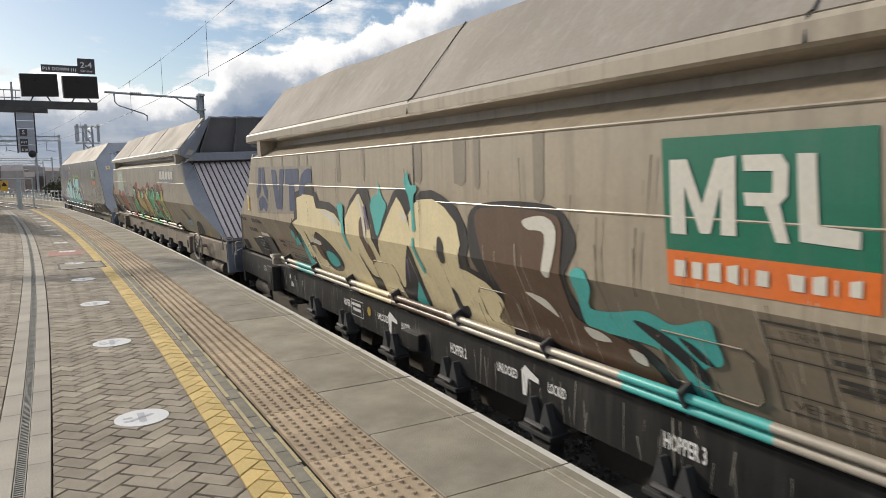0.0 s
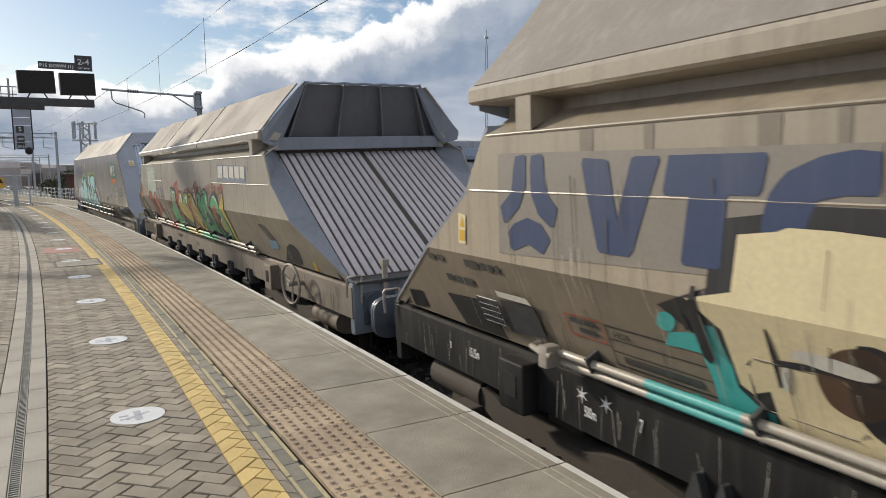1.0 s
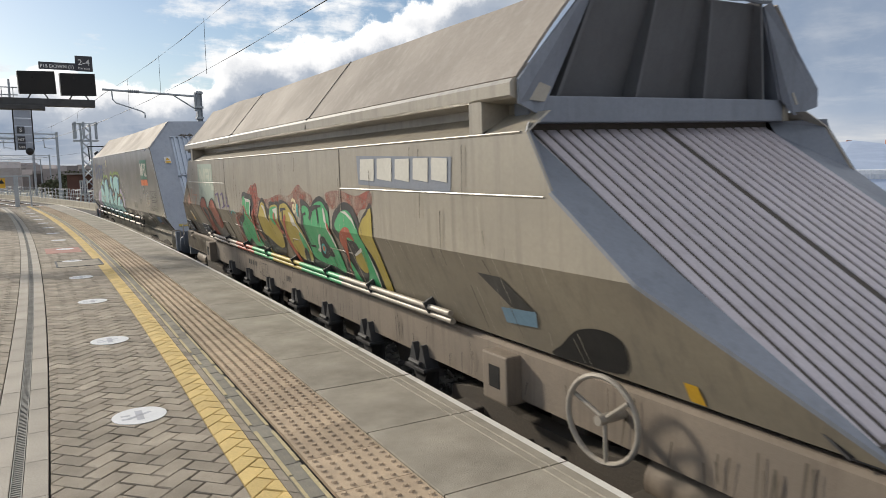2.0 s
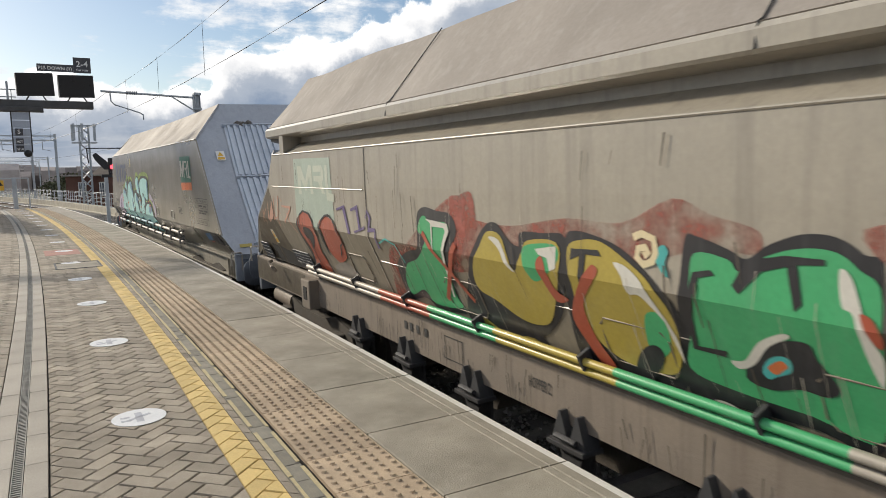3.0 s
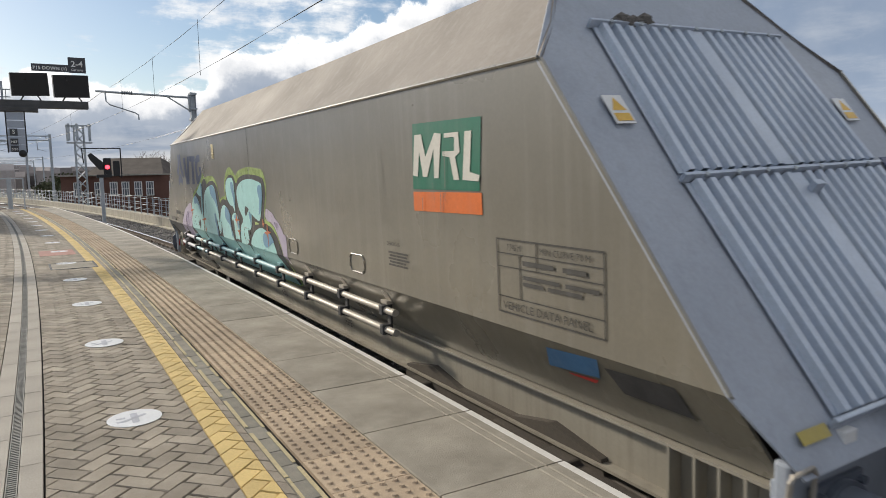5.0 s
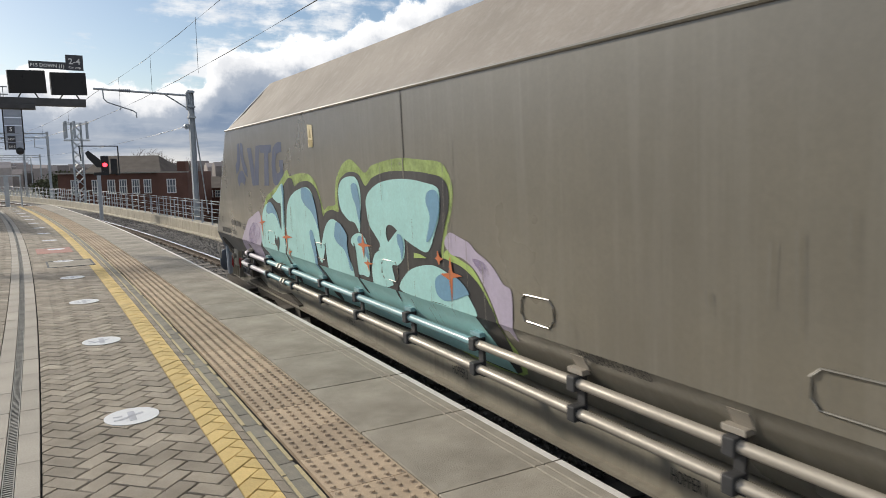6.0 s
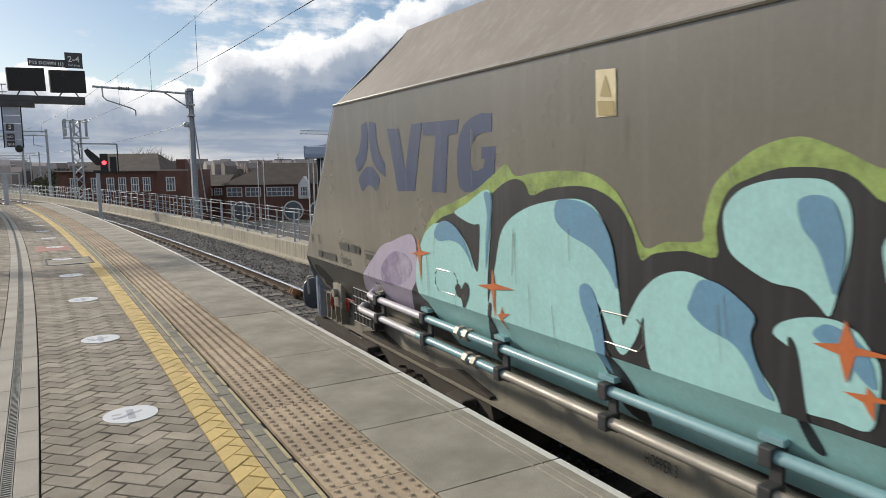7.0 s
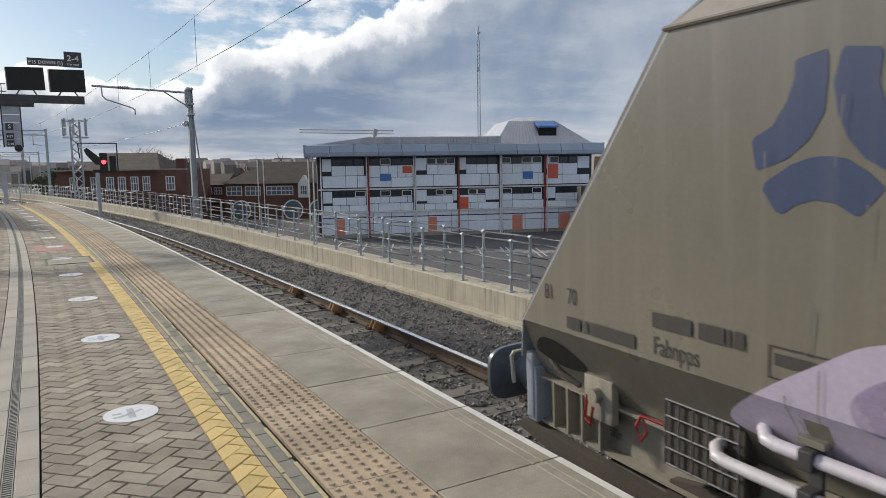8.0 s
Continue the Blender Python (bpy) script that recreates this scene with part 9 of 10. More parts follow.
decal(wagon_g, 'graffiti_letter', [smooth_loop([(0.82, 1.39), (0.82, 1.52), (0.74, 1.63), (0.58, 1.69), (0.42, 1.78), (0.28, 1.86), (0.2, 1.85), (0.17, 1.75), (0.2, 1.65), (0.31, 1.58), (0.42, 1.56), (0.39, 1.42), (0.65, 1.35), (0.79, 1.34)])], AQUA, 0.0082, NEW_SIDE, 'aqua spray-painted letter')
decal(wagon_g, 'graffiti_letter', [smooth_loop([(0.3, 1.39), (0.2, 1.51), (0.04, 1.59), (-0.19, 1.64), (-0.35, 1.64), (-0.53, 1.6), (-0.67, 1.54), (-0.78, 1.45), (-0.83, 1.37), (-0.65, 1.37), (-0.35, 1.38), (0, 1.37)])], AQUA, 0.0082, NEW_SIDE, 'aqua spray-painted letter')
decal(wagon_g, 'graffiti_outline', [smooth_loop([(2.26, 1.44), (2.27, 1.28), (2.28, 1.03), (2.13, 0.97), (2.1, 1.06), (2.12, 1.29)])], INK, 0.0095, NEW_SIDE, 'black spray drip')
decal(wagon_g, 'graffiti_outline', [smooth_loop([(1.21, 1.67), (1.17, 1.46), (1.15, 1.25), (1.09, 1.24), (1.13, 1.43), (1.17, 1.64)])], INK, 0.0095, NEW_SIDE, 'black spray drip')
decal(wagon_g, 'graffiti_outline', [smooth_loop([(3.3, 1.37), (3.54, 1.06), (3.46, 0.97), (3.34, 1.11)])], INK, 0.0095, NEW_SIDE, 'black spray drip')
decal(wagon_g, 'graffiti_outline', [smooth_loop([(0.43, 1.43), (0.38, 1.39), (0.4, 1.28), (0.38, 1.27), (0.32, 1.42)])], INK, 0.0095, NEW_SIDE, 'black spray drip')
decal(wagon_g, 'graffiti_outline', [smooth_loop([(3.31, 1.44), (3.33, 1.28), (3.35, 1.13), (3.33, 1.08), (3.3, 1.26), (3.27, 1.45)])], INK, 0.0095, NEW_SIDE, 'black spray drip')
decal(wagon_g, 'graffiti_shade', [smooth_loop([(4, 1.84), (3.97, 1.91), (3.86, 1.96), (3.75, 1.95), (3.63, 1.89), (3.54, 1.78), (3.48, 1.66), (3.54, 1.74), (3.64, 1.81), (3.78, 1.83), (3.93, 1.81)])], AQUA_DEEP, 0.011, NEW_SIDE, 'deep blue spray shade')
decal(wagon_g, 'graffiti_shade', [smooth_loop([(3.31, 2.16), (3.27, 2.18), (3.23, 2.15), (3.24, 2.03), (3.28, 1.85), (3.32, 1.68), (3.31, 1.87), (3.28, 2.03)])], AQUA_DEEP, 0.011, NEW_SIDE, 'deep blue spray shade')
decal(wagon_g, 'graffiti_shade', [smooth_loop([(2.59, 2.13), (2.52, 2.16), (2.34, 2.14), (2.22, 2.06), (2.15, 1.93), (2.12, 1.73), (2.18, 1.81), (2.3, 1.91), (2.48, 1.97), (2.59, 2.04)])], AQUA_DEEP, 0.011, NEW_SIDE, 'deep blue spray shade')
decal(wagon_g, 'graffiti_shade', [smooth_loop([(2.4, 1.7), (2.33, 1.72), (2.27, 1.64), (2.22, 1.45), (2.22, 1.26), (2.27, 1.32), (2.31, 1.46), (2.39, 1.6)])], AQUA_DEEP, 0.011, NEW_SIDE, 'deep blue spray shade')
decal(wagon_g, 'graffiti_shade', [smooth_loop([(1.67, 1.75), (1.62, 1.84), (1.52, 1.84), (1.42, 1.79), (1.35, 1.73), (1.37, 1.64), (1.32, 1.51), (1.26, 1.42), (1.32, 1.43), (1.37, 1.52), (1.45, 1.6), (1.59, 1.64), (1.68, 1.7)])], AQUA_DEEP, 0.011, NEW_SIDE, 'deep blue spray shade')
decal(wagon_g, 'graffiti_shade', [smooth_loop([(1.18, 2.19), (1.13, 2.22), (1.06, 2.21), (1.02, 2.14), (1, 2.02), (1.03, 1.87), (1.06, 1.93), (1.1, 2.03), (1.16, 2.1)])], AQUA_DEEP, 0.011, NEW_SIDE, 'deep blue spray shade')
decal(wagon_g, 'graffiti_shade', [smooth_loop([(1.11, 1.72), (1.06, 1.76), (0.98, 1.74), (0.91, 1.68), (0.88, 1.57), (0.93, 1.59), (1.01, 1.67), (1.08, 1.69)])], AQUA_DEEP, 0.011, NEW_SIDE, 'deep blue spray shade')
decal(wagon_g, 'graffiti_shade', [smooth_loop([(-0.21, 2.1), (-0.24, 2.17), (-0.34, 2.19), (-0.4, 2.15), (-0.4, 2.05), (-0.35, 1.95), (-0.27, 1.85), (-0.19, 1.81), (-0.24, 1.93), (-0.26, 2.01)])], AQUA_DEEP, 0.011, NEW_SIDE, 'deep blue spray shade')
decal(wagon_g, 'graffiti_shade', [smooth_loop([(0.29, 1.83), (0.22, 1.82), (0.19, 1.74), (0.23, 1.63), (0.25, 1.71), (0.29, 1.76)])], AQUA_DEEP, 0.011, NEW_SIDE, 'deep blue spray shade')
decal(wagon_g, 'graffiti_shade', [smooth_loop([(-0.29, 1.5), (-0.31, 1.56), (-0.4, 1.6), (-0.51, 1.61), (-0.65, 1.58), (-0.75, 1.51), (-0.7, 1.49), (-0.56, 1.44), (-0.42, 1.41), (-0.32, 1.44)])], AQUA_DEEP, 0.011, NEW_SIDE, 'deep blue spray shade')
decal(wagon_g, 'graffiti_heart', [smooth_loop([(3.73, 1.49), (3.71, 1.52), (3.67, 1.53), (3.64, 1.5), (3.6, 1.55), (3.56, 1.55), (3.54, 1.51), (3.56, 1.45), (3.62, 1.37), (3.65, 1.43), (3.7, 1.44)])], INK, 0.012, NEW_SIDE, 'small black painted heart')
decal(wagon_g, 'graffiti_fill', [[(0.01, 1.71), (-0.08, 1.71), (-0.19, 1.69), (0.02, 1.67)]], LIME, 0.012, NEW_SIDE, 'lime green spray wedge')
decal(wagon_g, 'graffiti_star', [[(4.27, 1.82), (4.23, 1.71), (4.07, 1.71), (4.23, 1.67), (4.25, 1.46), (4.28, 1.67), (4.39, 1.67), (4.28, 1.7)]], ORANGE, 0.0125, NEW_SIDE, 'orange spray star')
decal(wagon_g, 'graffiti_star', [[(3.24, 1.7), (3.22, 1.6), (3, 1.59), (3.22, 1.56), (3.23, 1.36), (3.26, 1.55), (3.43, 1.56), (3.26, 1.59)]], ORANGE, 0.0125, NEW_SIDE, 'orange spray star')
decal(wagon_g, 'graffiti_star', [[(3.14, 1.47), (3.14, 1.42), (3.06, 1.43), (3.14, 1.39), (3.13, 1.3), (3.17, 1.38), (3.2, 1.4), (3.17, 1.41)]], ORANGE, 0.0125, NEW_SIDE, 'orange spray star')
decal(wagon_g, 'graffiti_star', [[(0.99, 1.79), (0.95, 1.7), (0.79, 1.69), (0.95, 1.67), (0.98, 1.56), (1.01, 1.66), (1.11, 1.68), (1.01, 1.7)]], ORANGE, 0.0125, NEW_SIDE, 'orange spray star')
decal(wagon_g, 'graffiti_star', [[(0.91, 1.57), (0.88, 1.54), (0.76, 1.54), (0.88, 1.52), (0.88, 1.45), (0.92, 1.51), (0.99, 1.53), (0.91, 1.54)]], ORANGE, 0.0125, NEW_SIDE, 'orange spray star')
decal(wagon_g, 'graffiti_star', [[(-0.35, 1.77), (-0.38, 1.72), (-0.43, 1.71), (-0.38, 1.69), (-0.37, 1.66), (-0.34, 1.69), (-0.31, 1.7), (-0.34, 1.72)]], ORANGE, 0.0125, NEW_SIDE, 'orange spray star')
decal(wagon_g, 'graffiti_star', [[(-0.52, 1.75), (-0.55, 1.63), (-0.68, 1.62), (-0.55, 1.59), (-0.53, 1.42), (-0.5, 1.57), (-0.38, 1.6), (-0.5, 1.62)]], ORANGE, 0.0125, NEW_SIDE, 'orange spray star')
decal(wagon_g, 'graffiti_cloud', [smooth_loop([(5.63, 1.19), (5.41, 1.39), (5.15, 1.57), (4.97, 1.68), (4.74, 1.74), (4.57, 1.79), (4.4, 1.82), (4.33, 1.77), (4.32, 1.67), (4.35, 1.51), (4.39, 1.33), (4.43, 1.08), (4.85, 1.09), (5.43, 1.12)])], LILAC, 0.0042, NEW_SIDE, 'lilac spray cloud')
decal(wagon_g, 'graffiti_cloud', [smooth_loop([(5.01, 1.49), (4.75, 1.65), (4.48, 1.64), (4.41, 1.53), (4.63, 1.39), (4.97, 1.36)])], LILAC_DEEP, 0.0052, NEW_SIDE, 'darker lilac spray')
decal(wagon_g, 'graffiti_cloud', [smooth_loop([(-0.44, 1.82), (-0.51, 1.9), (-0.64, 1.88), (-0.77, 1.85), (-0.85, 1.8), (-0.96, 1.76), (-1.05, 1.71), (-1.14, 1.63), (-1.23, 1.58), (-1.21, 1.28), (-1.16, 1.33), (-1.1, 1.34), (-1.05, 1.43), (-0.94, 1.57), (-0.82, 1.68), (-0.67, 1.74), (-0.53, 1.75)])], LILAC, 0.0042, NEW_SIDE, 'lilac spray cloud')
decal(wagon_g, 'graffiti_cloud', [smooth_loop([(-0.8, 1.75), (-0.93, 1.74), (-1, 1.68), (-0.94, 1.64), (-0.86, 1.69)])], LILAC_DEEP, 0.0052, NEW_SIDE, 'darker lilac spray')
decal(wagon_g, 'logo_shape', [[(4.74, 2.65), (4.53, 2.64), (4.45, 2.32), (4.3, 2.66), (4.13, 2.66), (4.3, 2.16), (4.6, 2.15)],
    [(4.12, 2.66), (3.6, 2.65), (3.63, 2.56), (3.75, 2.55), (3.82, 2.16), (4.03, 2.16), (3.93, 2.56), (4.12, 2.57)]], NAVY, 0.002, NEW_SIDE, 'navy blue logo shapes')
decal(wagon_g, 'logo_shape', [[(3.2, 2.66), (3.32, 2.67), (3.44, 2.65), (3.54, 2.61), (3.6, 2.54), (3.64, 2.43), (3.65, 2.28), (3.63, 2.2), (3.56, 2.17), (3.41, 2.18), (3.27, 2.21), (3.2, 2.26), (3.17, 2.46), (3.33, 2.46), (3.34, 2.39), (3.3, 2.38), (3.32, 2.33), (3.39, 2.31), (3.45, 2.31), (3.48, 2.37), (3.46, 2.47), (3.4, 2.53), (3.31, 2.55), (3.21, 2.55)]], NAVY, 0.002, NEW_SIDE, 'navy blue logo shape')
decal(wagon_g, 'logo_shape', [[(5.27, 2.71), (5.22, 2.72), (5.16, 2.73), (5.15, 2.71), (5.15, 2.63), (5.16, 2.51), (5.22, 2.41), (5.31, 2.34), (5.43, 2.3), (5.44, 2.31), (5.46, 2.41), (5.45, 2.43), (5.37, 2.47), (5.31, 2.56), (5.28, 2.64), (5.28, 2.7)]], NAVY, 0.002, NEW_SIDE, 'navy blue logo blade')
decal(wagon_g, 'logo_shape', [[(5.09, 2.73), (4.97, 2.71), (4.96, 2.69), (4.97, 2.59), (4.93, 2.48), (4.86, 2.4), (4.82, 2.38), (4.82, 2.26), (4.94, 2.3), (5.01, 2.34), (5.07, 2.41), (5.11, 2.5), (5.13, 2.61), (5.11, 2.69), (5.1, 2.72)]], NAVY, 0.002, NEW_SIDE, 'navy blue logo blade')
decal(wagon_g, 'logo_shape', [[(5.4, 2.25), (5.29, 2.32), (5.23, 2.34), (5.18, 2.35), (5.13, 2.35), (5.07, 2.34), (4.99, 2.29), (4.94, 2.24), (4.95, 2.22), (5.02, 2.14), (5.04, 2.14), (5.11, 2.18), (5.19, 2.19), (5.26, 2.17), (5.32, 2.13), (5.35, 2.14), (5.41, 2.22)]], NAVY, 0.002, NEW_SIDE, 'navy blue logo blade')
decal(wagon_g, 'warning_label', [[(2.26, 2.8), (2.12, 2.79), (2.12, 2.57), (2.26, 2.57)]], CREAM, 0.004, NEW_SIDE, 'cream electric warning label')
decal(wagon_g, 'warning_triangle', [[(2.19, 2.77), (2.15, 2.66), (2.23, 2.67)],
    [(2.25, 2.65), (2.13, 2.64), (2.13, 2.57), (2.24, 2.58)]], paint("worn_label", (0.46, 0.36, 0.15)), 0.006, NEW_SIDE)
decal(wagon_g, 'sign_panel', [[(-4.45, 2.67), (-5.35, 2.66), (-5.3, 2.2), (-4.41, 2.2)]], SIGN_GREEN, 0.004, NEW_SIDE, 'green painted panel')
decal(wagon_g, 'sign_panel', [[(-4.41, 2.18), (-5.32, 2.19), (-5.32, 2.05), (-4.41, 2.04)]], SIGN_ORANGE, 0.004, NEW_SIDE, 'orange painted panel')
decal(wagon_g, 'logo_shape', [[(-4.48, 2.59), (-4.58, 2.59), (-4.63, 2.43), (-4.77, 2.59), (-4.86, 2.58), (-4.8, 2.28), (-4.74, 2.28), (-4.75, 2.48), (-4.64, 2.29), (-4.58, 2.29), (-4.54, 2.47), (-4.5, 2.29), (-4.43, 2.3)],
    [(-4.9, 2.58), (-5.08, 2.58), (-5.09, 2.45), (-5.03, 2.42), (-5.07, 2.27), (-5, 2.27), (-4.96, 2.42), (-4.87, 2.43), (-4.87, 2.46), (-5.02, 2.46), (-5.03, 2.55), (-4.9, 2.55)],
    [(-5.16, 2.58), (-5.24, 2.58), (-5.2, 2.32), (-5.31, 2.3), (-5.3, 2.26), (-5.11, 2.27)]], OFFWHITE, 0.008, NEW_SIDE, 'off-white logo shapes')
g_panel = (-6.40, -5.46, 1.46, 1.92)
decal(wagon_g, 'data_label', [[(-5.87, 1.31), (-6.31, 1.34), (-6.25, 1.21), (-5.8, 1.17)]], paint("label_blue2", (0.06, 0.16, 0.32)), 0.005, NEW_SIDE, 'blue data label')
decal(wagon_g, 'data_label', [[(-5.97, 1.17), (-6.23, 1.19), (-6.19, 1.16), (-5.98, 1.16)]], RED, 0.005, NEW_SIDE, 'red data label')
decal(wagon_g, 'grille_frame', [[(-6.34, 1.3), (-6.81, 1.32), (-6.85, 1.16), (-6.4, 1.16)]], M["steel_dark"], 0.006, NEW_SIDE)

# ---- fittings, seams and stencils ----
SOLE_SIDE = [(0.60, 1.152), (1.30, 1.152)]


def bead(root, y0, y1, z, side, mat, r=0.007):
    """A weld bead along the side."""
    bm = bmesh.new()
    w = lerp(side, z)
    tube(bm, (-w, y0, z), (-w, y1, z), r, 6)
    part("weld_bead", bm, mat, root)


def seam(root, y, z0, z1, side, mat):
    """An upright joint between two side sheets."""
    decal(root, "panel_seam", [rect(y - 0.006, y + 0.006, z0, z1)], mat, 0.0025, side)
    bm = on_side(polygon_bm([rect(y + 0.008, y + 0.022, z0, z1)]), side, -1, 0.006)
    part("seam_strip", bm, M["body_new"] if side is NEW_SIDE else M["body_grey"], root)


def hatch_plate(root, y0, y1, z0, z1, side, mat):
    """The raised rounded rim of a cover; its face carries the same paint as the side."""
    c = 0.04
    pts = [(y0 + c, z0), (y1 - c, z0), (y1, z0 + c), (y1, z1 - c), (y1 - c, z1), (y0 + c, z1), (y0, z1 - c), (y0, z0 + c), (y0 + c, z0)]
    bm = bmesh.new()
    for p, q in zip(pts, pts[1:]):
        tube(bm, (-(lerp(side, p[1]) + 0.009), p[0], p[1]), (-(lerp(side, q[1]) + 0.002), q[0], q[1]), 0.005, 6)
    return part("cover_rim", bm, mat, root)


def data_panel(root, box_, side, mat):
    """A ruled stencil table with its readable heading lines."""
    y0, y1, z0, z1 = box_
    h = z1 - z0
    loops = frame_loops(y0, y1, z0, z1, 0.010)
    for k in (0.22, 0.62, 0.80):
        loops.append(rect(y0 + 0.01, y1 - 0.01, z0 + h * k, z0 + h * k + 0.006))
    loops.append(rect(y1 - (y1 - y0) * 0.42, y1 - (y1 - y0) * 0.41, z0 + h * 0.62, z1))
    loops.append(rect(y1 - (y1 - y0) * 0.25, y1 - (y1 - y0) * 0.24, z0 + h * 0.22, z0 + h * 0.8))
    decal(root, "data_frame", loops, mat, 0.005, side, "ruled stencil table")
    w = y1 - y0
    lettering(root, "VEHICLE DATA PANEL", y1 - w * 0.06, z0 + h * 0.06, h * 0.155, mat, side, squash=w * 0.88 / (h * 0.155 * 10.4))
    lettering(root, "MIN CURVE 70 M", y1 - w * 0.45, z0 + h * 0.85, h * 0.12, mat, side, squash=w * 0.50 / (h * 0.12 * 8.4))
    lettering(root, "7.743 M", y1 - w * 0.12, z0 + h * 0.85, h * 0.12, mat, side, squash=0.75)
    bars(root, y1 - w * 0.28, z0 + h * 0.68, [[(0, w * 0.3), (w * 0.38, w * 0.2)]], h * 0.06, mat, side)
    bars(root, y1 - w * 0.28, z0 + h * 0.50, [[(0, w * 0.35), (w * 0.4, w * 0.28)], [(0, w * 0.2), (w * 0.24, w * 0.3)]], h * 0.05, mat, side)


def grille(root, y0, y1, z0, z1, side, depth, bars_n):
    """Crossed rods over an opening."""
    bm = bmesh.new()
    for i in range(bars_n + 1):
        y = y0 + (y1 - y0) * i / bars_n
        tube(bm, (-(lerp(side, z0) + depth), y, z0), (-(lerp(side, z1) + depth), y, z1), 0.006, 5)
    for i in range(5):
        z = z0 + (z1 - z0) * i / 4
        w = lerp(side, z) + depth
        tube(bm, (-w, y0, z), (-w, y1, z), 0.006, 5)
    part("grille", bm, M["hood"], root)


# first wagon
for y in (0.36,):
    seam(wagon_a, y, 1.22, 2.53, HOA_SIDE, STENCIL)
seam(wagon_a, -4.2, 1.22, 2.5, HOA_SIDE, STENCIL)
bead(wagon_a, 0.40, 5.1, 2.21, HOA_SIDE, M["body_tan"])
bead(wagon_a, -5.1, 0.32, 2.13, HOA_SIDE, M["body_tan"])
bead(wagon_a, -4.9, 4.9, 2.54, HOA_SIDE, M["body_tan"], 0.008)
stain = paint("stain", (0.24, 0.205, 0.16), 0.6)
for y, w, z0 in ((4.05, 0.10, 2.26), (3.62, 0.06, 2.24), (3.05, 0.10, 2.27), (2.75, 0.05, 2.25), (1.9, 0.09, 2.24), (1.3, 0.05, 2.26), (0.35, 0.12, 2.25), (-0.2, 0.16, 2.24), (-0.45, 0.07, 2.22), (-1.05, 0.10, 2.16)):
    decal(wagon_a, "rust_stain", [[(y, 2.53), (y - w, 2.53), (y - w * 0.95, z0 + 0.03), (y - w * 0.6, z0), (y - 0.01, z0 + 0.02)]], stain, 0.0022, HOA_SIDE, "dark run-off stain")
for y0, y1, z0, z1 in ((2.70, 3.15, 1.34, 1.58), (0.95, 1.4, 1.34, 1.58), (-0.75, -0.3, 1.34, 1.58), (-2.35, -1.85, 1.34, 1.60)):
    hatch_plate(wagon_a, y0, y1, z0, z1, HOA_SIDE, M["body_tan_low"])
pipes(wagon_a, -4.3, 4.45, HOA_SIDE, [(4.45, 3.75, M["pipe"]), (3.75, 3.2, M["pipe_teal"]), (3.2, 1.9, M["pipe"]), (1.9, 1.2, CREAM), (1.2, 0.2, BROWN), (0.2, -1.55, M["pipe"]), (-1.55, -2.4, TEAL), (-2.4, -4.3, M["pipe"])], ((1.285, 0.06), (1.225, 0.065)), 9)
for words, y, z, size in (("HOPPER 1", 2.50, 0.99, 0.075), ("UNLOCKED", 1.66, 0.985, 0.07), ("LOCKED", 1.17, 0.985, 0.07), ("HOPPER 2", 0.33, 0.97, 0.085), ("UNLOCKED", -0.30, 0.985, 0.07), ("LOCKED", -0.85, 0.985, 0.07),
                          ("HOPPER 3", -1.76, 0.96, 0.095), ("15,15m", 5.57, 0.985, 0.075), ("500m", 4.30, 0.93, 0.07), ("7", 3.87, 0.98, 0.08), ("8", 5.85, 0.98, 0.06)):
    lettering(wagon_a, words, y, z, size, M["white"], SOLE_SIDE, 0.004, 0.002, 0.62, 1.25, "stencil")
for y, s in ((1.33, 1.0), (-0.68, 1.0)):
    decal(wagon_a, "key_symbol", [[(y + 0.10, 1.06), (y + 0.06, 1.10), (y + 0.02, 1.08), (y - 0.08, 1.04), (y - 0.08, 1.01), (y + 0.03, 1.02), (y + 0.05, 0.90), (y + 0.09, 0.90)]], M["white"], 0.004, SOLE_SIDE)
decal(wagon_a, "stencil_frame", frame_loops(2.0, 2.30, 0.92, 1.08, 0.006), M["white"], 0.004, SOLE_SIDE)
bars(wagon_a, 2.28, 1.02, [[(0, 0.22)], [(0.02, 0.2)]], 0.03, M["white"], SOLE_SIDE, 0.004)
decal(wagon_a, "brake_symbol", [[(1.86 + 0.04 * math.cos(a), 1.02 + 0.045 * math.sin(a)) for a in (i * math.tau / 14 for i in range(14))]], paint("k_yellow", (0.45, 0.30, 0.05)), 0.004, SOLE_SIDE)
for dx in (-0.10, 0.10):
    decal(wagon_a, "star_symbol", [[(4.22 + dx + 0.055 * (1 if k % 2 else 0.25) * math.cos(k * math.pi / 6), 1.05 + 0.055 * (1 if k % 2 else 0.25) * math.sin(k * math.pi / 6)) for k in range(12)]], M["white"], 0.004, SOLE_SIDE)
bars(wagon_a, 5.77, 1.70, [[(0, 0.10), (0.13, 0.10)]], 0.045, STENCIL, HOA_SIDE)
bars(wagon_a, 5.25, 1.70, [[(0, 0.17), (0.2, 0.14), (0.37, 0.05)]], 0.05, STENCIL, HOA_SIDE)
bars(wagon_a, 5.60, 1.56, [[(0, 0.09), (0.12, 0.25)], [], []], 0.05, STENCIL, HOA_SIDE)
decal(wagon_a, "stencil_frame", frame_loops(4.02, 4.32, 1.42, 1.55, 0.008), RUST, 0.005, HOA_SIDE)
bars(wagon_a, 4.28, 1.50, [[(0, 0.22)], [(0.06, 0.14)]], 0.03, STENCIL, HOA_SIDE)
decal(wagon_a, "data_frame", frame_loops(3.36, 4.0, 1.31, 1.54, 0.008) + [rect(3.37, 3.99, 1.39, 1.396), rect(3.37, 3.99, 1.46, 1.466)], STENCIL, 0.004, HOA_SIDE)
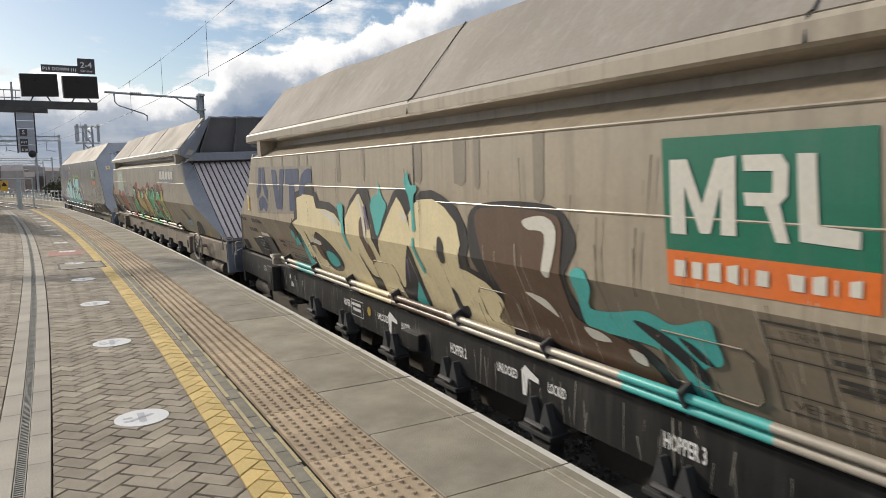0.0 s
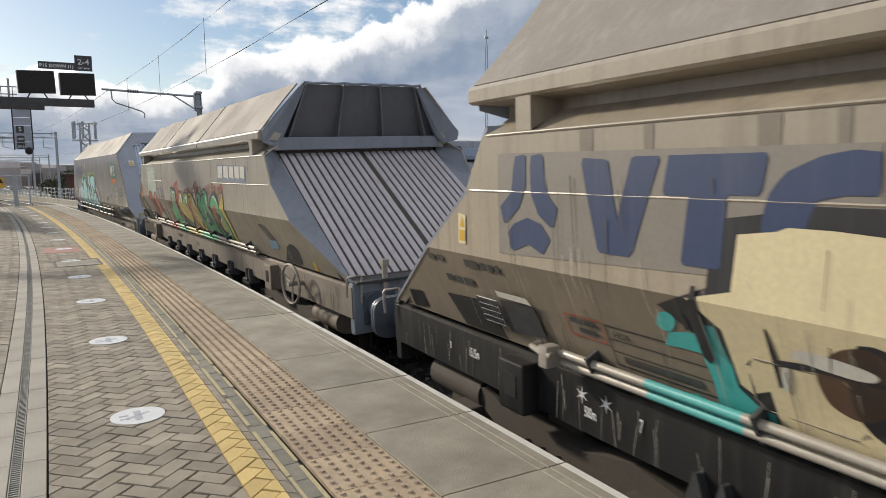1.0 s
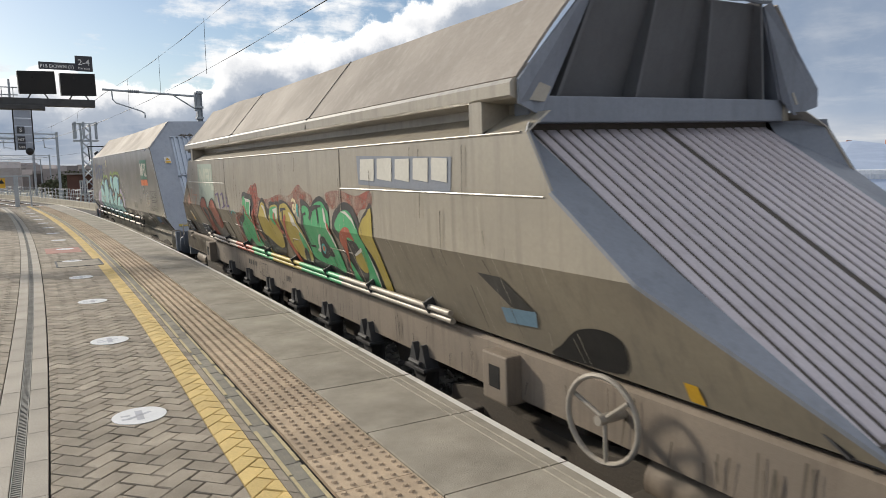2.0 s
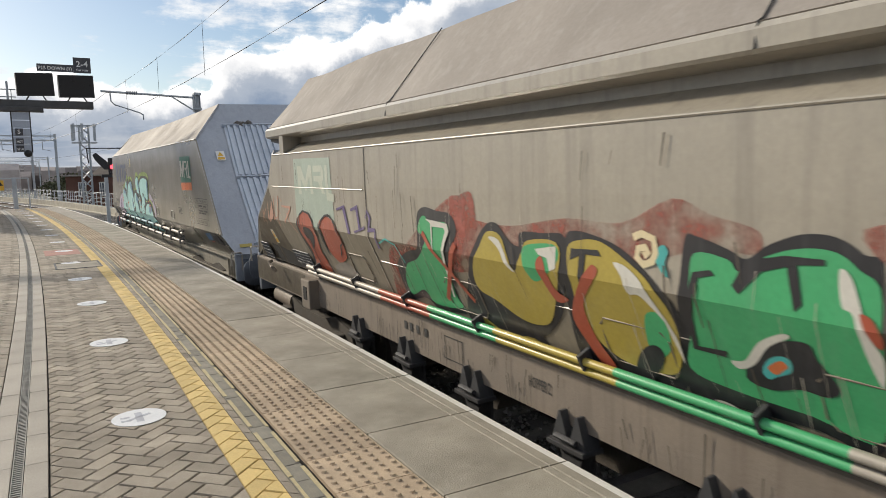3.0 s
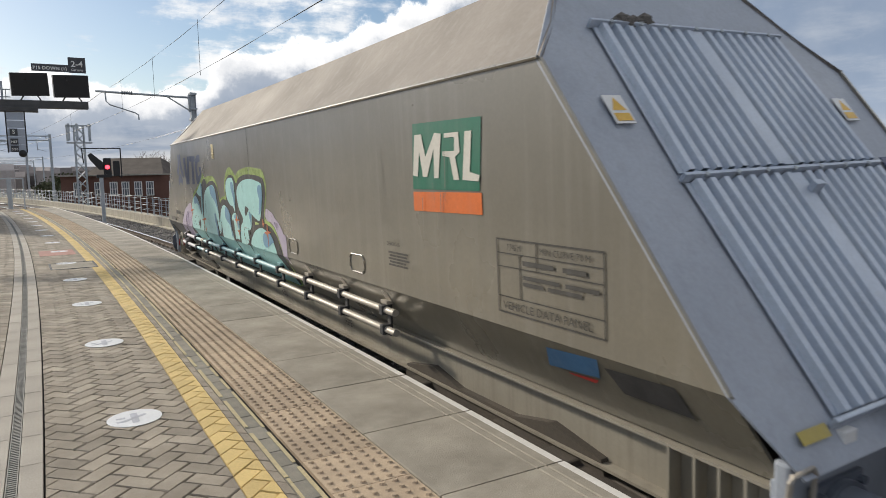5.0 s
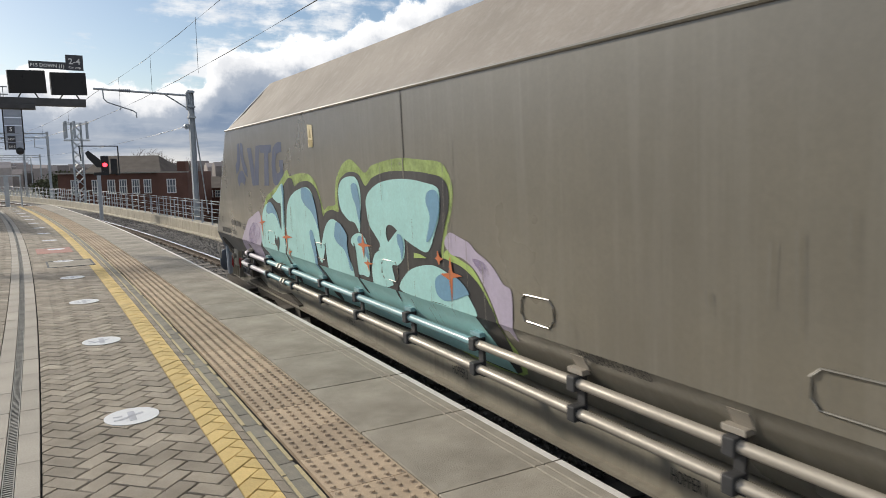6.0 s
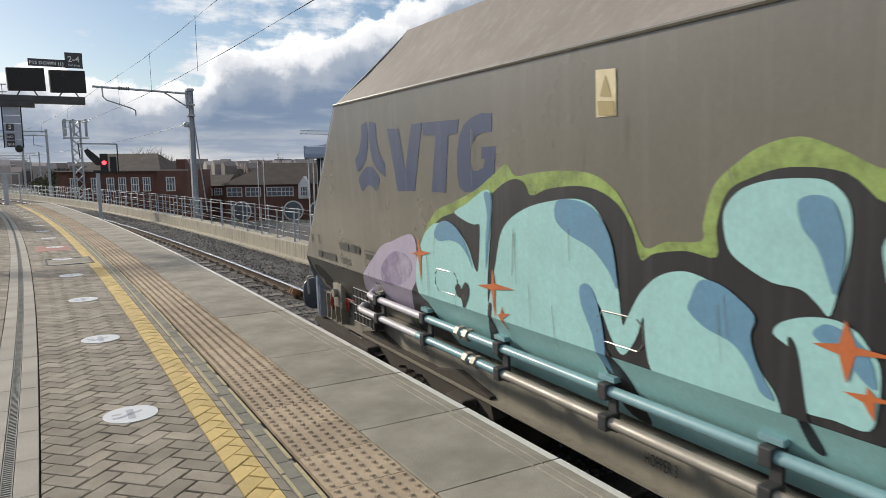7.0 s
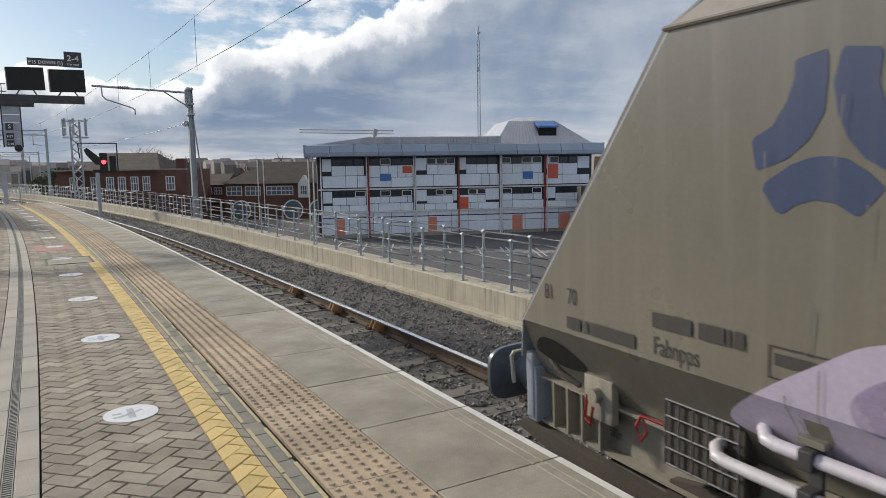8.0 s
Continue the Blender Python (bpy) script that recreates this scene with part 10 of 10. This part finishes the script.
lettering(wagon_a, "HOA", 3.95, 1.475, 0.055, STENCIL, HOA_SIDE, 0.004)
bars(wagon_a, 3.93, 1.335, [[(0, 0.5)]], 0.04, STENCIL, HOA_SIDE, 0.004)
data_panel(wagon_a, (-3.38, -2.43, 1.36, 1.76), HOA_SIDE, STENCIL)
grille(wagon_a, 4.98, 5.22, 1.33, 1.50, HOA_SIDE, 0.03, 7)
bm = bmesh.new()
for y in (4.58, 4.50):
    pipe(bm, [(-1.24, y, 1.31), (-1.30, y, 1.30), (-1.30, y - 0.10, 1.28)], 0.022, 8)
box(bm, -1.32, -1.22, 4.42, 4.50, 1.20, 1.33, 0.012)
part("pipe_valve", bm, M["pipe"], wagon_a, smooth=True)
bm = bmesh.new()
box(bm, -1.26, -1.10, 4.75, 5.02, 0.80, 1.13, 0.015)
boxed = part("jacking_box", bm, M["sole_black"], wagon_a)
bm = bmesh.new()
box(bm, -1.264, -1.258, 4.82, 4.95, 0.90, 1.05, 0.002)
part("socket", bm, HOLE, boxed)
bm = bmesh.new()
box(bm, -1.21, -1.12, 0.75, 1.05, 0.88, 1.02, 0.012)
part("release_box", bm, M["sole_black"], wagon_a)

# second wagon
seam(wagon_n, 2.24, 1.22, 2.53, HOA_SIDE, STENCIL)
seam(wagon_n, -2.2, 1.22, 2.53, HOA_SIDE, STENCIL)
bead(wagon_n, 2.3, 5.0, 2.18, HOA_SIDE, M["body_grey"])
bead(wagon_n, -5.1, -2.2, 2.18, HOA_SIDE, M["body_grey"])
bead(wagon_n, -4.9, 4.9, 2.54, HOA_SIDE, M["body_grey"], 0.008)
bead(wagon_n, -2.2, 2.2, 1.58, HOA_SIDE, M["body_grey"], 0.006)
pipes(wagon_n, -3.8, 4.35, HOA_SIDE, [(4.35, 2.4, M["pipe"]), (2.4, 1.5, RUST), (1.5, 0.6, GREEN), (0.6, -0.5, OLIVE), (-0.5, -1.7, GREEN), (-1.7, -3.8, M["pipe"])], ((1.285, 0.06), (1.225, 0.065)), 8)
for y0, y1 in ((2.55, 2.95), (0.7, 1.15), (-0.9, -0.45), (-2.0, -1.6)):
    hatch_plate(wagon_n, y0, y1, 1.34, 1.58, HOA_SIDE, M["body_tan_low"])
for words, y in (("HOPPER 2", 0.35),):
    lettering(wagon_n, words, y, 0.97, 0.08, STENCIL, SOLE_SIDE, 0.004, 0.001, 0.62, 1.25, "stencil")
bars(wagon_n, 2.1, 1.0, [[(0, 0.05), (0.1, 0.05), (0.22, 0.05), (0.36, 0.05)]], 0.07, STENCIL, SOLE_SIDE, 0.004)
decal(wagon_n, "stencil_frame", frame_loops(1.15, 1.42, 0.90, 1.08, 0.008), STENCIL, 0.004, SOLE_SIDE)
grille(wagon_n, 5.84, 6.17, 1.225, 1.425, HOA_SIDE, 0.035, 8)
grille(wagon_n, 4.22, 4.78, 1.30, 1.44, HOA_SIDE, 0.025, 14)
bm = bmesh.new()
pipe(bm, [(-1.24, 5.75, 1.20), (-1.29, 5.72, 1.19), (-1.29, 5.60, 1.14), (-1.24, 5.58, 1.08)], 0.02, 8)
part("coupler_chain", bm, M["sole_brown"], wagon_n, smooth=True)
for yy in (4.4, -4.4):
    bm = bmesh.new()
    box(bm, -1.26, -1.10, yy - 0.14, yy + 0.14, 0.80, 1.13, 0.015)
    boxed = part("jacking_box", bm, M["sole_brown"], wagon_n)
    bm = bmesh.new()
    box(bm, -1.264, -1.258, yy - 0.06, yy + 0.06, 0.90, 1.05, 0.002)
    part("socket", bm, HOLE, boxed)
for r_ in (wagon_a, wagon_n):
    for y0 in (-6.3, 5.55):
        bm = bmesh.new()
        tube(bm, (-0.98, y0, 0.66), (-0.98, y0 + 0.75, 0.66), 0.13, 16)
        part("air_tank", bm, M["sole_brown"] if r_ is wagon_n else M["under"], r_, smooth=True)
# spilt aggregate at the foot of the slope, lamp irons and small hood handle
heap = bmesh.new()
grid = []
for i in range(15):
    row = []
    for j in range(12):
        x, y = -0.60 + 0.95 * i / 14, -6.70 + 0.42 * j / 11
        hgt = max(0.0, 0.055 * (1 - abs(x + 0.12) / 0.50) * (1 - j / 11) + 0.014 * noise.noise(Vector((x * 6, y * 6, 0))) - 0.015 * (j / 11))
        base = 1.235 + (y + 6.66) * 0.65
        row.append(heap.verts.new((x, y, base - 0.030 + hgt)))
    grid.append(row)
for i in range(14):
    for j in range(11):
        heap.faces.new((grid[i][j], grid[i + 1][j], grid[i + 1][j + 1], grid[i][j + 1]))
part("spilt_aggregate", heap, M["coal"], wagon_n, "dark spilt stone dust")
for x in (-0.80, 0.80):
    bm = bmesh.new()
    box(bm, x - 0.025, x + 0.025, -6.92, -6.88, 1.10, 1.42, 0.005)
    box(bm, x - 0.035, x + 0.035, -6.94, -6.87, 1.34, 1.42, 0.008)
    part("lamp_iron", bm, M["pipe"], wagon_n)
bm = bmesh.new()
pipe(bm, [(1.0, -5.85, 1.80), (0.95, -5.90, 1.86), (0.98, -5.70, 2.0), (1.02, -5.66, 1.94)], 0.014, 6)
part("grab_handle", bm, M["black"], wagon_n)
bm = bmesh.new()
box(bm, -1.12, 1.12, -6.94, -6.62, 1.185, 1.215, 0.006)
part("end_ledge", bm, M["steel_dark"], wagon_n)

# third wagon
seam(wagon_g, 0.12, 1.0, 2.92, NEW_SIDE, STENCIL)
PIPE_AQUA = paint("pipe_aqua", (0.24, 0.42, 0.46))
for z, y1, tints in ((1.165, 5.35, [(5.35, 4.35, paint("pipe_lilac", (0.60, 0.56, 0.62))), (4.35, -0.75, PIPE_AQUA), (-0.75, -3.9, M["pipe"])]),
                     (0.995, 5.6, [(5.6, 4.45, paint("pipe_white", (0.62, 0.59, 0.62))), (4.45, 3.2, PIPE_AQUA), (3.2, -3.9, M["pipe"])])):
    for a, b, mat in tints:
        bm = bmesh.new()
        w = lerp(NEW_SIDE, 1.165) + 0.075
        tube(bm, (-w, a, z), (-w, b, z), 0.030, 14)
        part("air_pipe", bm, mat, wagon_g, smooth=True)
    bm = bmesh.new()
    pipe(bm, [(-w, y1, z), (-w, y1 + 0.05, z + 0.01), (-w + 0.05, y1 + 0.10, z + 0.025), (-w + 0.2, y1 + 0.12, z + 0.04)], 0.030, 12)
    part("pipe_bend", bm, tints[0][2], wagon_g, smooth=True)
# clamp blocks on welded lugs, and a pair of union nuts
for y, tint in ((5.2, M["body_new"]), (4.3, PIPE_AQUA), (3.25, PIPE_AQUA), (2.25, PIPE_AQUA), (1.3, PIPE_AQUA), (0.26, PIPE_AQUA), (-0.74, PIPE_AQUA), (-1.75, M["pipe"]), (-2.75, M["pipe"]), (-3.7, M["pipe"])):
    w = lerp(NEW_SIDE, 1.165) + 0.075
    bm = bmesh.new()
    box(bm, -w - 0.042, -w + 0.045, y - 0.032, y + 0.032, 0.952, 1.038, 0.008)
    box(bm, -w - 0.042, -w + 0.045, y - 0.032, y + 0.032, 1.122, 1.208, 0.008)
    box(bm, -w + 0.030, -w + 0.05, y - 0.03, y + 0.03, 0.93, 1.23, 0.003)
    clamp = part("pipe_clamp", bm, M["steel_dark"], wagon_g)
    bm = bmesh.new()
    box(bm, -w - 0.01, -w + 0.07, y - 0.06, y + 0.06, 1.215, 1.245, 0.003)
    prism(bm, [(-w + 0.03, 1.24), (-w + 0.04, 1.24), (-w - 0.005, 1.325), (-w - 0.015, 1.325)], "y", y - 0.075, y + 0.03)
    part("lug", bm, tint, clamp)
for y in (3.55, 3.66):
    bm = bmesh.new()
    for z in (1.165, 0.995):
        disc_solid(bm, (-w, y + (0.1 if z > 1.1 else 0), z), (0, 1, 0), 0.047, 0.05, 6)
    part("union_nut", bm, M["pipe"], wagon_g)
for y0, y1 in ((3.70, 4.02), (1.95, 2.27), (0.32, 0.62), (-1.62, -1.32), (-3.42, -3.10)):
    hatch_plate(wagon_g, y0, y1, 1.44, 1.60, NEW_SIDE, M["body_new"])
for words, y, z, size in (("HOPPER 3", 2.22, 0.715, 0.085), ("HOPPER 2", 0.0, 0.73, 0.085), ("HOPPER 1", -2.2, 0.72, 0.085), ("500m", 6.62, 0.71, 0.075), ("1", 6.10, 0.72, 0.07), ("R 70m", 4.85, 0.72, 0.075)):
    lettering(wagon_g, words, y, z, size, STENCIL, [(0.4, 1.032), (1.3, 1.032)], 0.004, 0.0, 0.62, 1.2, "stencil")
lettering(wagon_g, "HANDBRAKE APPLIED", -1.80, 1.315, 0.085, STENCIL, NEW_SIDE, 0.004, 0.0, 0.62, 1.0, "stencil")
lettering(wagon_g, "OPERATING INS", -3.9, 1.74, 0.045, STENCIL, NEW_SIDE, 0.004, 0.0, 0.7, 1.0, "stencil")
bars(wagon_g, -3.92, 1.68, [[(0, 0.34)], [(0.02, 0.3)], [(0, 0.36)], [(0.02, 0.28)], [(0, 0.33)]], 0.015, STENCIL, NEW_SIDE, 0.004)
lettering(wagon_g, "81", 6.87, 1.545, 0.125, STENCIL, NEW_SIDE, 0.004, 0.0, 0.72, 1.1, "stencil")
lettering(wagon_g, "70", 6.66, 1.545, 0.125, STENCIL, NEW_SIDE, 0.004, 0.0, 0.72, 1.1, "stencil")
bars(wagon_g, 6.66, 1.405, [[(0, 0.12), (0.15, 0.03), (0.20, 0.34)]], 0.07, STENCIL, NEW_SIDE)
bars(wagon_g, 6.0, 1.545, [[(0, 0.24), (0.28, 0.14), (0.43, 0.02), (0.47, 0.05)]], 0.075, STENCIL, NEW_SIDE)
lettering(wagon_g, "Fabnpps", 6.0, 1.41, 0.12, STENCIL, NEW_SIDE, 0.004, 0.0, 0.72, 1.1, "stencil")
decal(wagon_g, "stencil_frame", frame_loops(4.98, 5.37, 1.46, 1.60, 0.008), STENCIL, 0.004, NEW_SIDE)
bars(wagon_g, 5.34, 1.52, [[(0, 0.26)]], 0.05, STENCIL, NEW_SIDE, 0.004)
data_panel(wagon_g, g_panel, NEW_SIDE, STENCIL)
decal(wagon_g, "cutout", [smooth_loop([(7.12, 1.14), (7.03, 1.25), (6.90, 1.28), (6.76, 1.24), (6.66, 1.12), (6.9, 1.08)])], HOLE, 0.004, NEW_SIDE, "dark curved cut-out")
grille(wagon_g, 5.60, 6.04, 0.80, 1.14, [(0.7, 1.14), (1.3, 1.14)], 0.03, 5)
bm = bmesh.new()
box(bm, -1.155, -1.06, 5.58, 6.06, 0.78, 1.16, 0.01)
part("equipment_box", bm, M["under"], wagon_g)
# open end cage of the solebar, handbrake lever and valves at the far corner
for yy in (6.62, 6.78, 6.92, 7.06):
    bm = bmesh.new()
    box(bm, -1.11, -0.99, yy - 0.008, yy + 0.008, 0.63, 0.93)
    part("end_rib", bm, M["sole_new"], wagon_g)
    bm = bmesh.new()
    box(bm, -1.11, -0.99, -yy - 0.008, -yy + 0.008, 0.63, 0.93)
    part("end_rib", bm, M["sole_new"], wagon_g)
bm = bmesh.new()
pipe(bm, [(-1.10, 6.80, 0.98), (-1.14, 6.95, 1.04), (-1.12, 7.10, 1.12)], 0.018, 8)
lever = part("brake_lever", bm, M["under"], wagon_g, smooth=True)
bm = bmesh.new()
bmesh.ops.create_uvsphere(bm, u_segments=12, v_segments=8, radius=0.03, matrix=pose(-1.12, 7.11, 1.13))
part("lever_knob", bm, RED, lever, "red knob", smooth=True)
bm = bmesh.new()
box(bm, -1.15, -1.10, 6.46, 6.70, 0.84, 1.10, 0.008)
disc_solid(bm, (-1.17, 6.58, 1.0), (1, 0, 0), 0.045, 0.05, 14)
valve = part("release_valve", bm, M["sole_new"], wagon_g, smooth=True)
bm = bmesh.new()
pipe(bm, [(-1.19, 6.62, 1.0), (-1.20, 6.63, 0.86), (-1.20, 6.58, 0.83), (-1.20, 6.56, 0.94)], 0.010, 6)
part("pull_loop", bm, RED, valve, "red pull loop")
bm = bmesh.new()
pipe(bm, [(-1.14, 6.08, 0.98), (-1.18, 6.20, 1.0), (-1.18, 6.24, 0.93), (-1.18, 6.20, 0.86), (-1.18, 6.16, 0.92), (-1.18, 6.19, 0.99)], 0.009, 6)
part("pull_loop", bm, RED, wagon_g)
for y0 in (-6.6, 5.85):
    bm = bmesh.new()
    tube(bm, (-0.98, y0, 0.47), (-0.98, y0 + 0.75, 0.47), 0.12, 16)
    part("air_tank", bm, M["wheel"], wagon_g, smooth=True)
    bm = bmesh.new()
    prism(bm, [(y0 - 0.3, 0.54), (y0 + 1.5, 0.60), (y0 + 1.6, 0.54), (y0 + 0.9, 0.42), (y0 - 0.2, 0.44)], "x", -1.14, -1.07)
    part("side_beam", bm, M["under"], wagon_g)


def end_label(x, z, w, h, mat, tri):
    """Warning plates on the sloping near end of the third wagon."""
    y = -(7.30 - (z - 1.13) * 0.777) - 0.014
    m = pose(x, y, z + 0.012, 90 - 37.8)
    bm = bmesh.new()
    box(bm, -w / 2, w / 2, -h / 2, h / 2, 0.0, 0.006, m=m)
    plate_ = part("warning_plate", bm, mat, wagon_g)
    bm = bmesh.new()
    t0, t1 = -h * 0.05, h * 0.42
    vs = [bm.verts.new(v) for v in ((-w * 0.36, t0, 0.008), (w * 0.36, t0, 0.008), (0, t1, 0.008))]
    bm.faces.new(vs)
    bmesh.ops.transform(bm, matrix=m, verts=bm.verts)
    part("warning_triangle", bm, tri, plate_)
    bm = bmesh.new()
    box(bm, -w * 0.4, w * 0.4, -h * 0.42, -h * 0.15, 0.007, 0.009, m=m)
    part("warning_text_band", bm, YELLOW if mat is M["white"] else ORANGE, plate_)


end_label(-0.98, 2.62, 0.13, 0.20, M["white"], YELLOW)
end_label(0.98, 2.62, 0.13, 0.20, M["white"], YELLOW)
end_label(1.05, 2.12, 0.22, 0.42, paint("plate_blue", (0.03, 0.05, 0.13)), YELLOW)
bm = bmesh.new()
prism(bm, [(-0.42, 0.84), (-0.24, 0.84), (-0.33, 1.0)], "y", -7.312, -7.302)
part("warning_triangle", bm, YELLOW, wagon_g, "yellow triangle")
for x in (-0.98, 0.98):
    bm = bmesh.new()
    z = 1.17
    m = pose(x, -(7.30 - (z - 1.13) * 0.777) - 0.014, z + 0.012, 90 - 37.8)
    box(bm, -0.09, 0.09, -0.03, 0.03, 0, 0.004, m=m)
    part("chalk_mark", bm, OLIVE, wagon_g)
bm = bmesh.new()
box(bm, -0.46, -0.41, -7.40, -7.30, 0.92, 1.26, 0.01)
part("lamp_iron", bm, M["galv"], wagon_g)
bm = bmesh.new()
for k in range(7):
    bmesh.ops.create_icosphere(bm, subdivisions=1, radius=0.035 + 0.01 * (k % 3), matrix=pose(-0.62 + k * 0.045, -5.74, 3.19 + 0.02 * (k % 2)))
part("caught_debris", bm, M["coal"], wagon_g, "dark caught stone debris")


def dried_runs(root, side, count, seed, z0, z1, ends, tone, width=(0.002, 0.006)):
    """Pale scratches and dried runs that trail down the side."""
    r = random.Random(seed)
    bm = bmesh.new()
    for _ in range(count):
        y = r.uniform(-ends, ends)
        top = r.uniform(z0 + 0.1, z1)
        low = max(z0, top - r.uniform(0.05, 0.42))
        w, lean = r.uniform(*width), r.uniform(-0.03, 0.03)
        vs = [bm.verts.new(p) for p in ((y, top, 0), (y + w, top, 0), (y + w * 0.5 + lean, low, 0), (y + lean, low, 0))]
        bm.faces.new(vs)
    on_side(bm, side, -1, 0.0135)
    tagged(part("dried_run", bm, tone, root), "", "", "", "stuff")


pale = paint("pale_run", (0.50, 0.46, 0.38), 0.7)
dirt = paint("dark_run", (0.10, 0.085, 0.065), 0.8)
dried_runs(wagon_a, HOA_SIDE, 170, 3, 1.22, 1.95, 5.4, pale)
dried_runs(wagon_a, HOA_SIDE, 60, 4, 1.25, 2.5, 4.8, dirt, (0.003, 0.010))
dried_runs(wagon_n, HOA_SIDE, 130, 5, 1.22, 2.2, 5.2, pale)
dried_runs(wagon_n, HOA_SIDE, 60, 6, 1.25, 2.5, 4.8, dirt, (0.003, 0.012))
dried_runs(wagon_g, NEW_SIDE, 90, 7, 1.15, 2.6, 5.5, paint("grey_run", (0.20, 0.19, 0.165), 0.7), (0.003, 0.009))
dried_runs(wagon_a, SOLE_SIDE, 140, 8, 0.84, 1.14, 6.6, paint("sole_run", (0.30, 0.28, 0.24), 0.8), (0.002, 0.007))
dried_runs(wagon_n, SOLE_SIDE, 120, 9, 0.84, 1.14, 6.6, dirt, (0.004, 0.014))


# spray lines over the letters
strokes(wagon_n, [[(-0.85, 1.94), (-0.88, 1.96), (-0.86, 1.98), (-0.82, 1.97), (-0.81, 1.93), (-0.85, 1.9), (-0.9, 1.92), (-0.92, 1.96), (-0.91, 2.02), (-0.84, 2.04), (-0.79, 2.02)]], 0.035, CREAM, HOA_SIDE, 0.0065)
strokes(wagon_n, [[(1.25, 1.9), (0.8, 1.45)], [(0.8, 1.85), (1.2, 1.4)]], 0.04, RUST, HOA_SIDE, 0.0125)
strokes(wagon_n, [[(2.05, 1.75), (1.9, 1.80), (1.75, 1.76), (1.7, 1.62)]], 0.016, TEAL, HOA_SIDE, 0.0065)

# mud film over the trailing end of the second wagon
MUD = spray_haze("mud_film", (0.115, 0.092, 0.060), 0.70, 0.97)
decal(wagon_n, "mud_film", [[(4.75, 1.215), (6.56, 1.215), (5.74, 1.78), (5.16, 2.17), (5.0, 1.95), (4.9, 1.6)]], MUD, 0.002, HOA_SIDE)
decal(wagon_n, "mud_film", [[(4.9, 0.85), (6.84, 0.85), (6.84, 1.13), (4.7, 1.13)]], MUD, 0.003, SOLE_SIDE)


# ---- the train rolls past and slows ----
def travelled(t):
    return 5.59052 * t - 0.1195218 * t * t + 0.00127152 * t ** 3


def widen(root, k):
    """The bodies are a little wider than the nominal outline."""
    seen = set()
    for ob in root.children_recursive:
        if ob.name.startswith(("axle", "wheel")) or not ob.data or ob.data.name in seen:
            continue
        seen.add(ob.data.name)
        ob.data.transform(Matrix.Diagonal((k, 1, 1, 1)))


for wagon in (wagon_a, wagon_n, wagon_g):
    widen(wagon, 1.092 if wagon is wagon_g else 1.05)


def motions():
    times = [0.25 * i for i in range(33)]
    for wagon, axles, start, u, yaw, half in ((wagon_a, axles_a, 4.10, 1.61, 0.0, 1.44), (wagon_n, axles_n, 18.80, 1.61, 0.0, 1.44), (wagon_g, axles_g, 34.06, 1.69, -0.6, 1.42)):
        # the outer rail is raised, so the wagons lean in towards the platform
        lean = pose(-half, 0, 2.0) @ pose(0, 0, 0, 0, -1.6) @ pose(half, 0, -2.0)
        walk(wagon, [(t, along(start - travelled(t), u, RAIL_Z) @ pose(0, 0, 0, 0, 0, yaw) @ lean) for t in times])
        steps = [0.1 * i for i in range(81)]
        for axle, y in axles:
            walk(axle, [(t, pose(0, y, 0.46, math.degrees(travelled(t) / 0.46))) for t in steps])


motions()
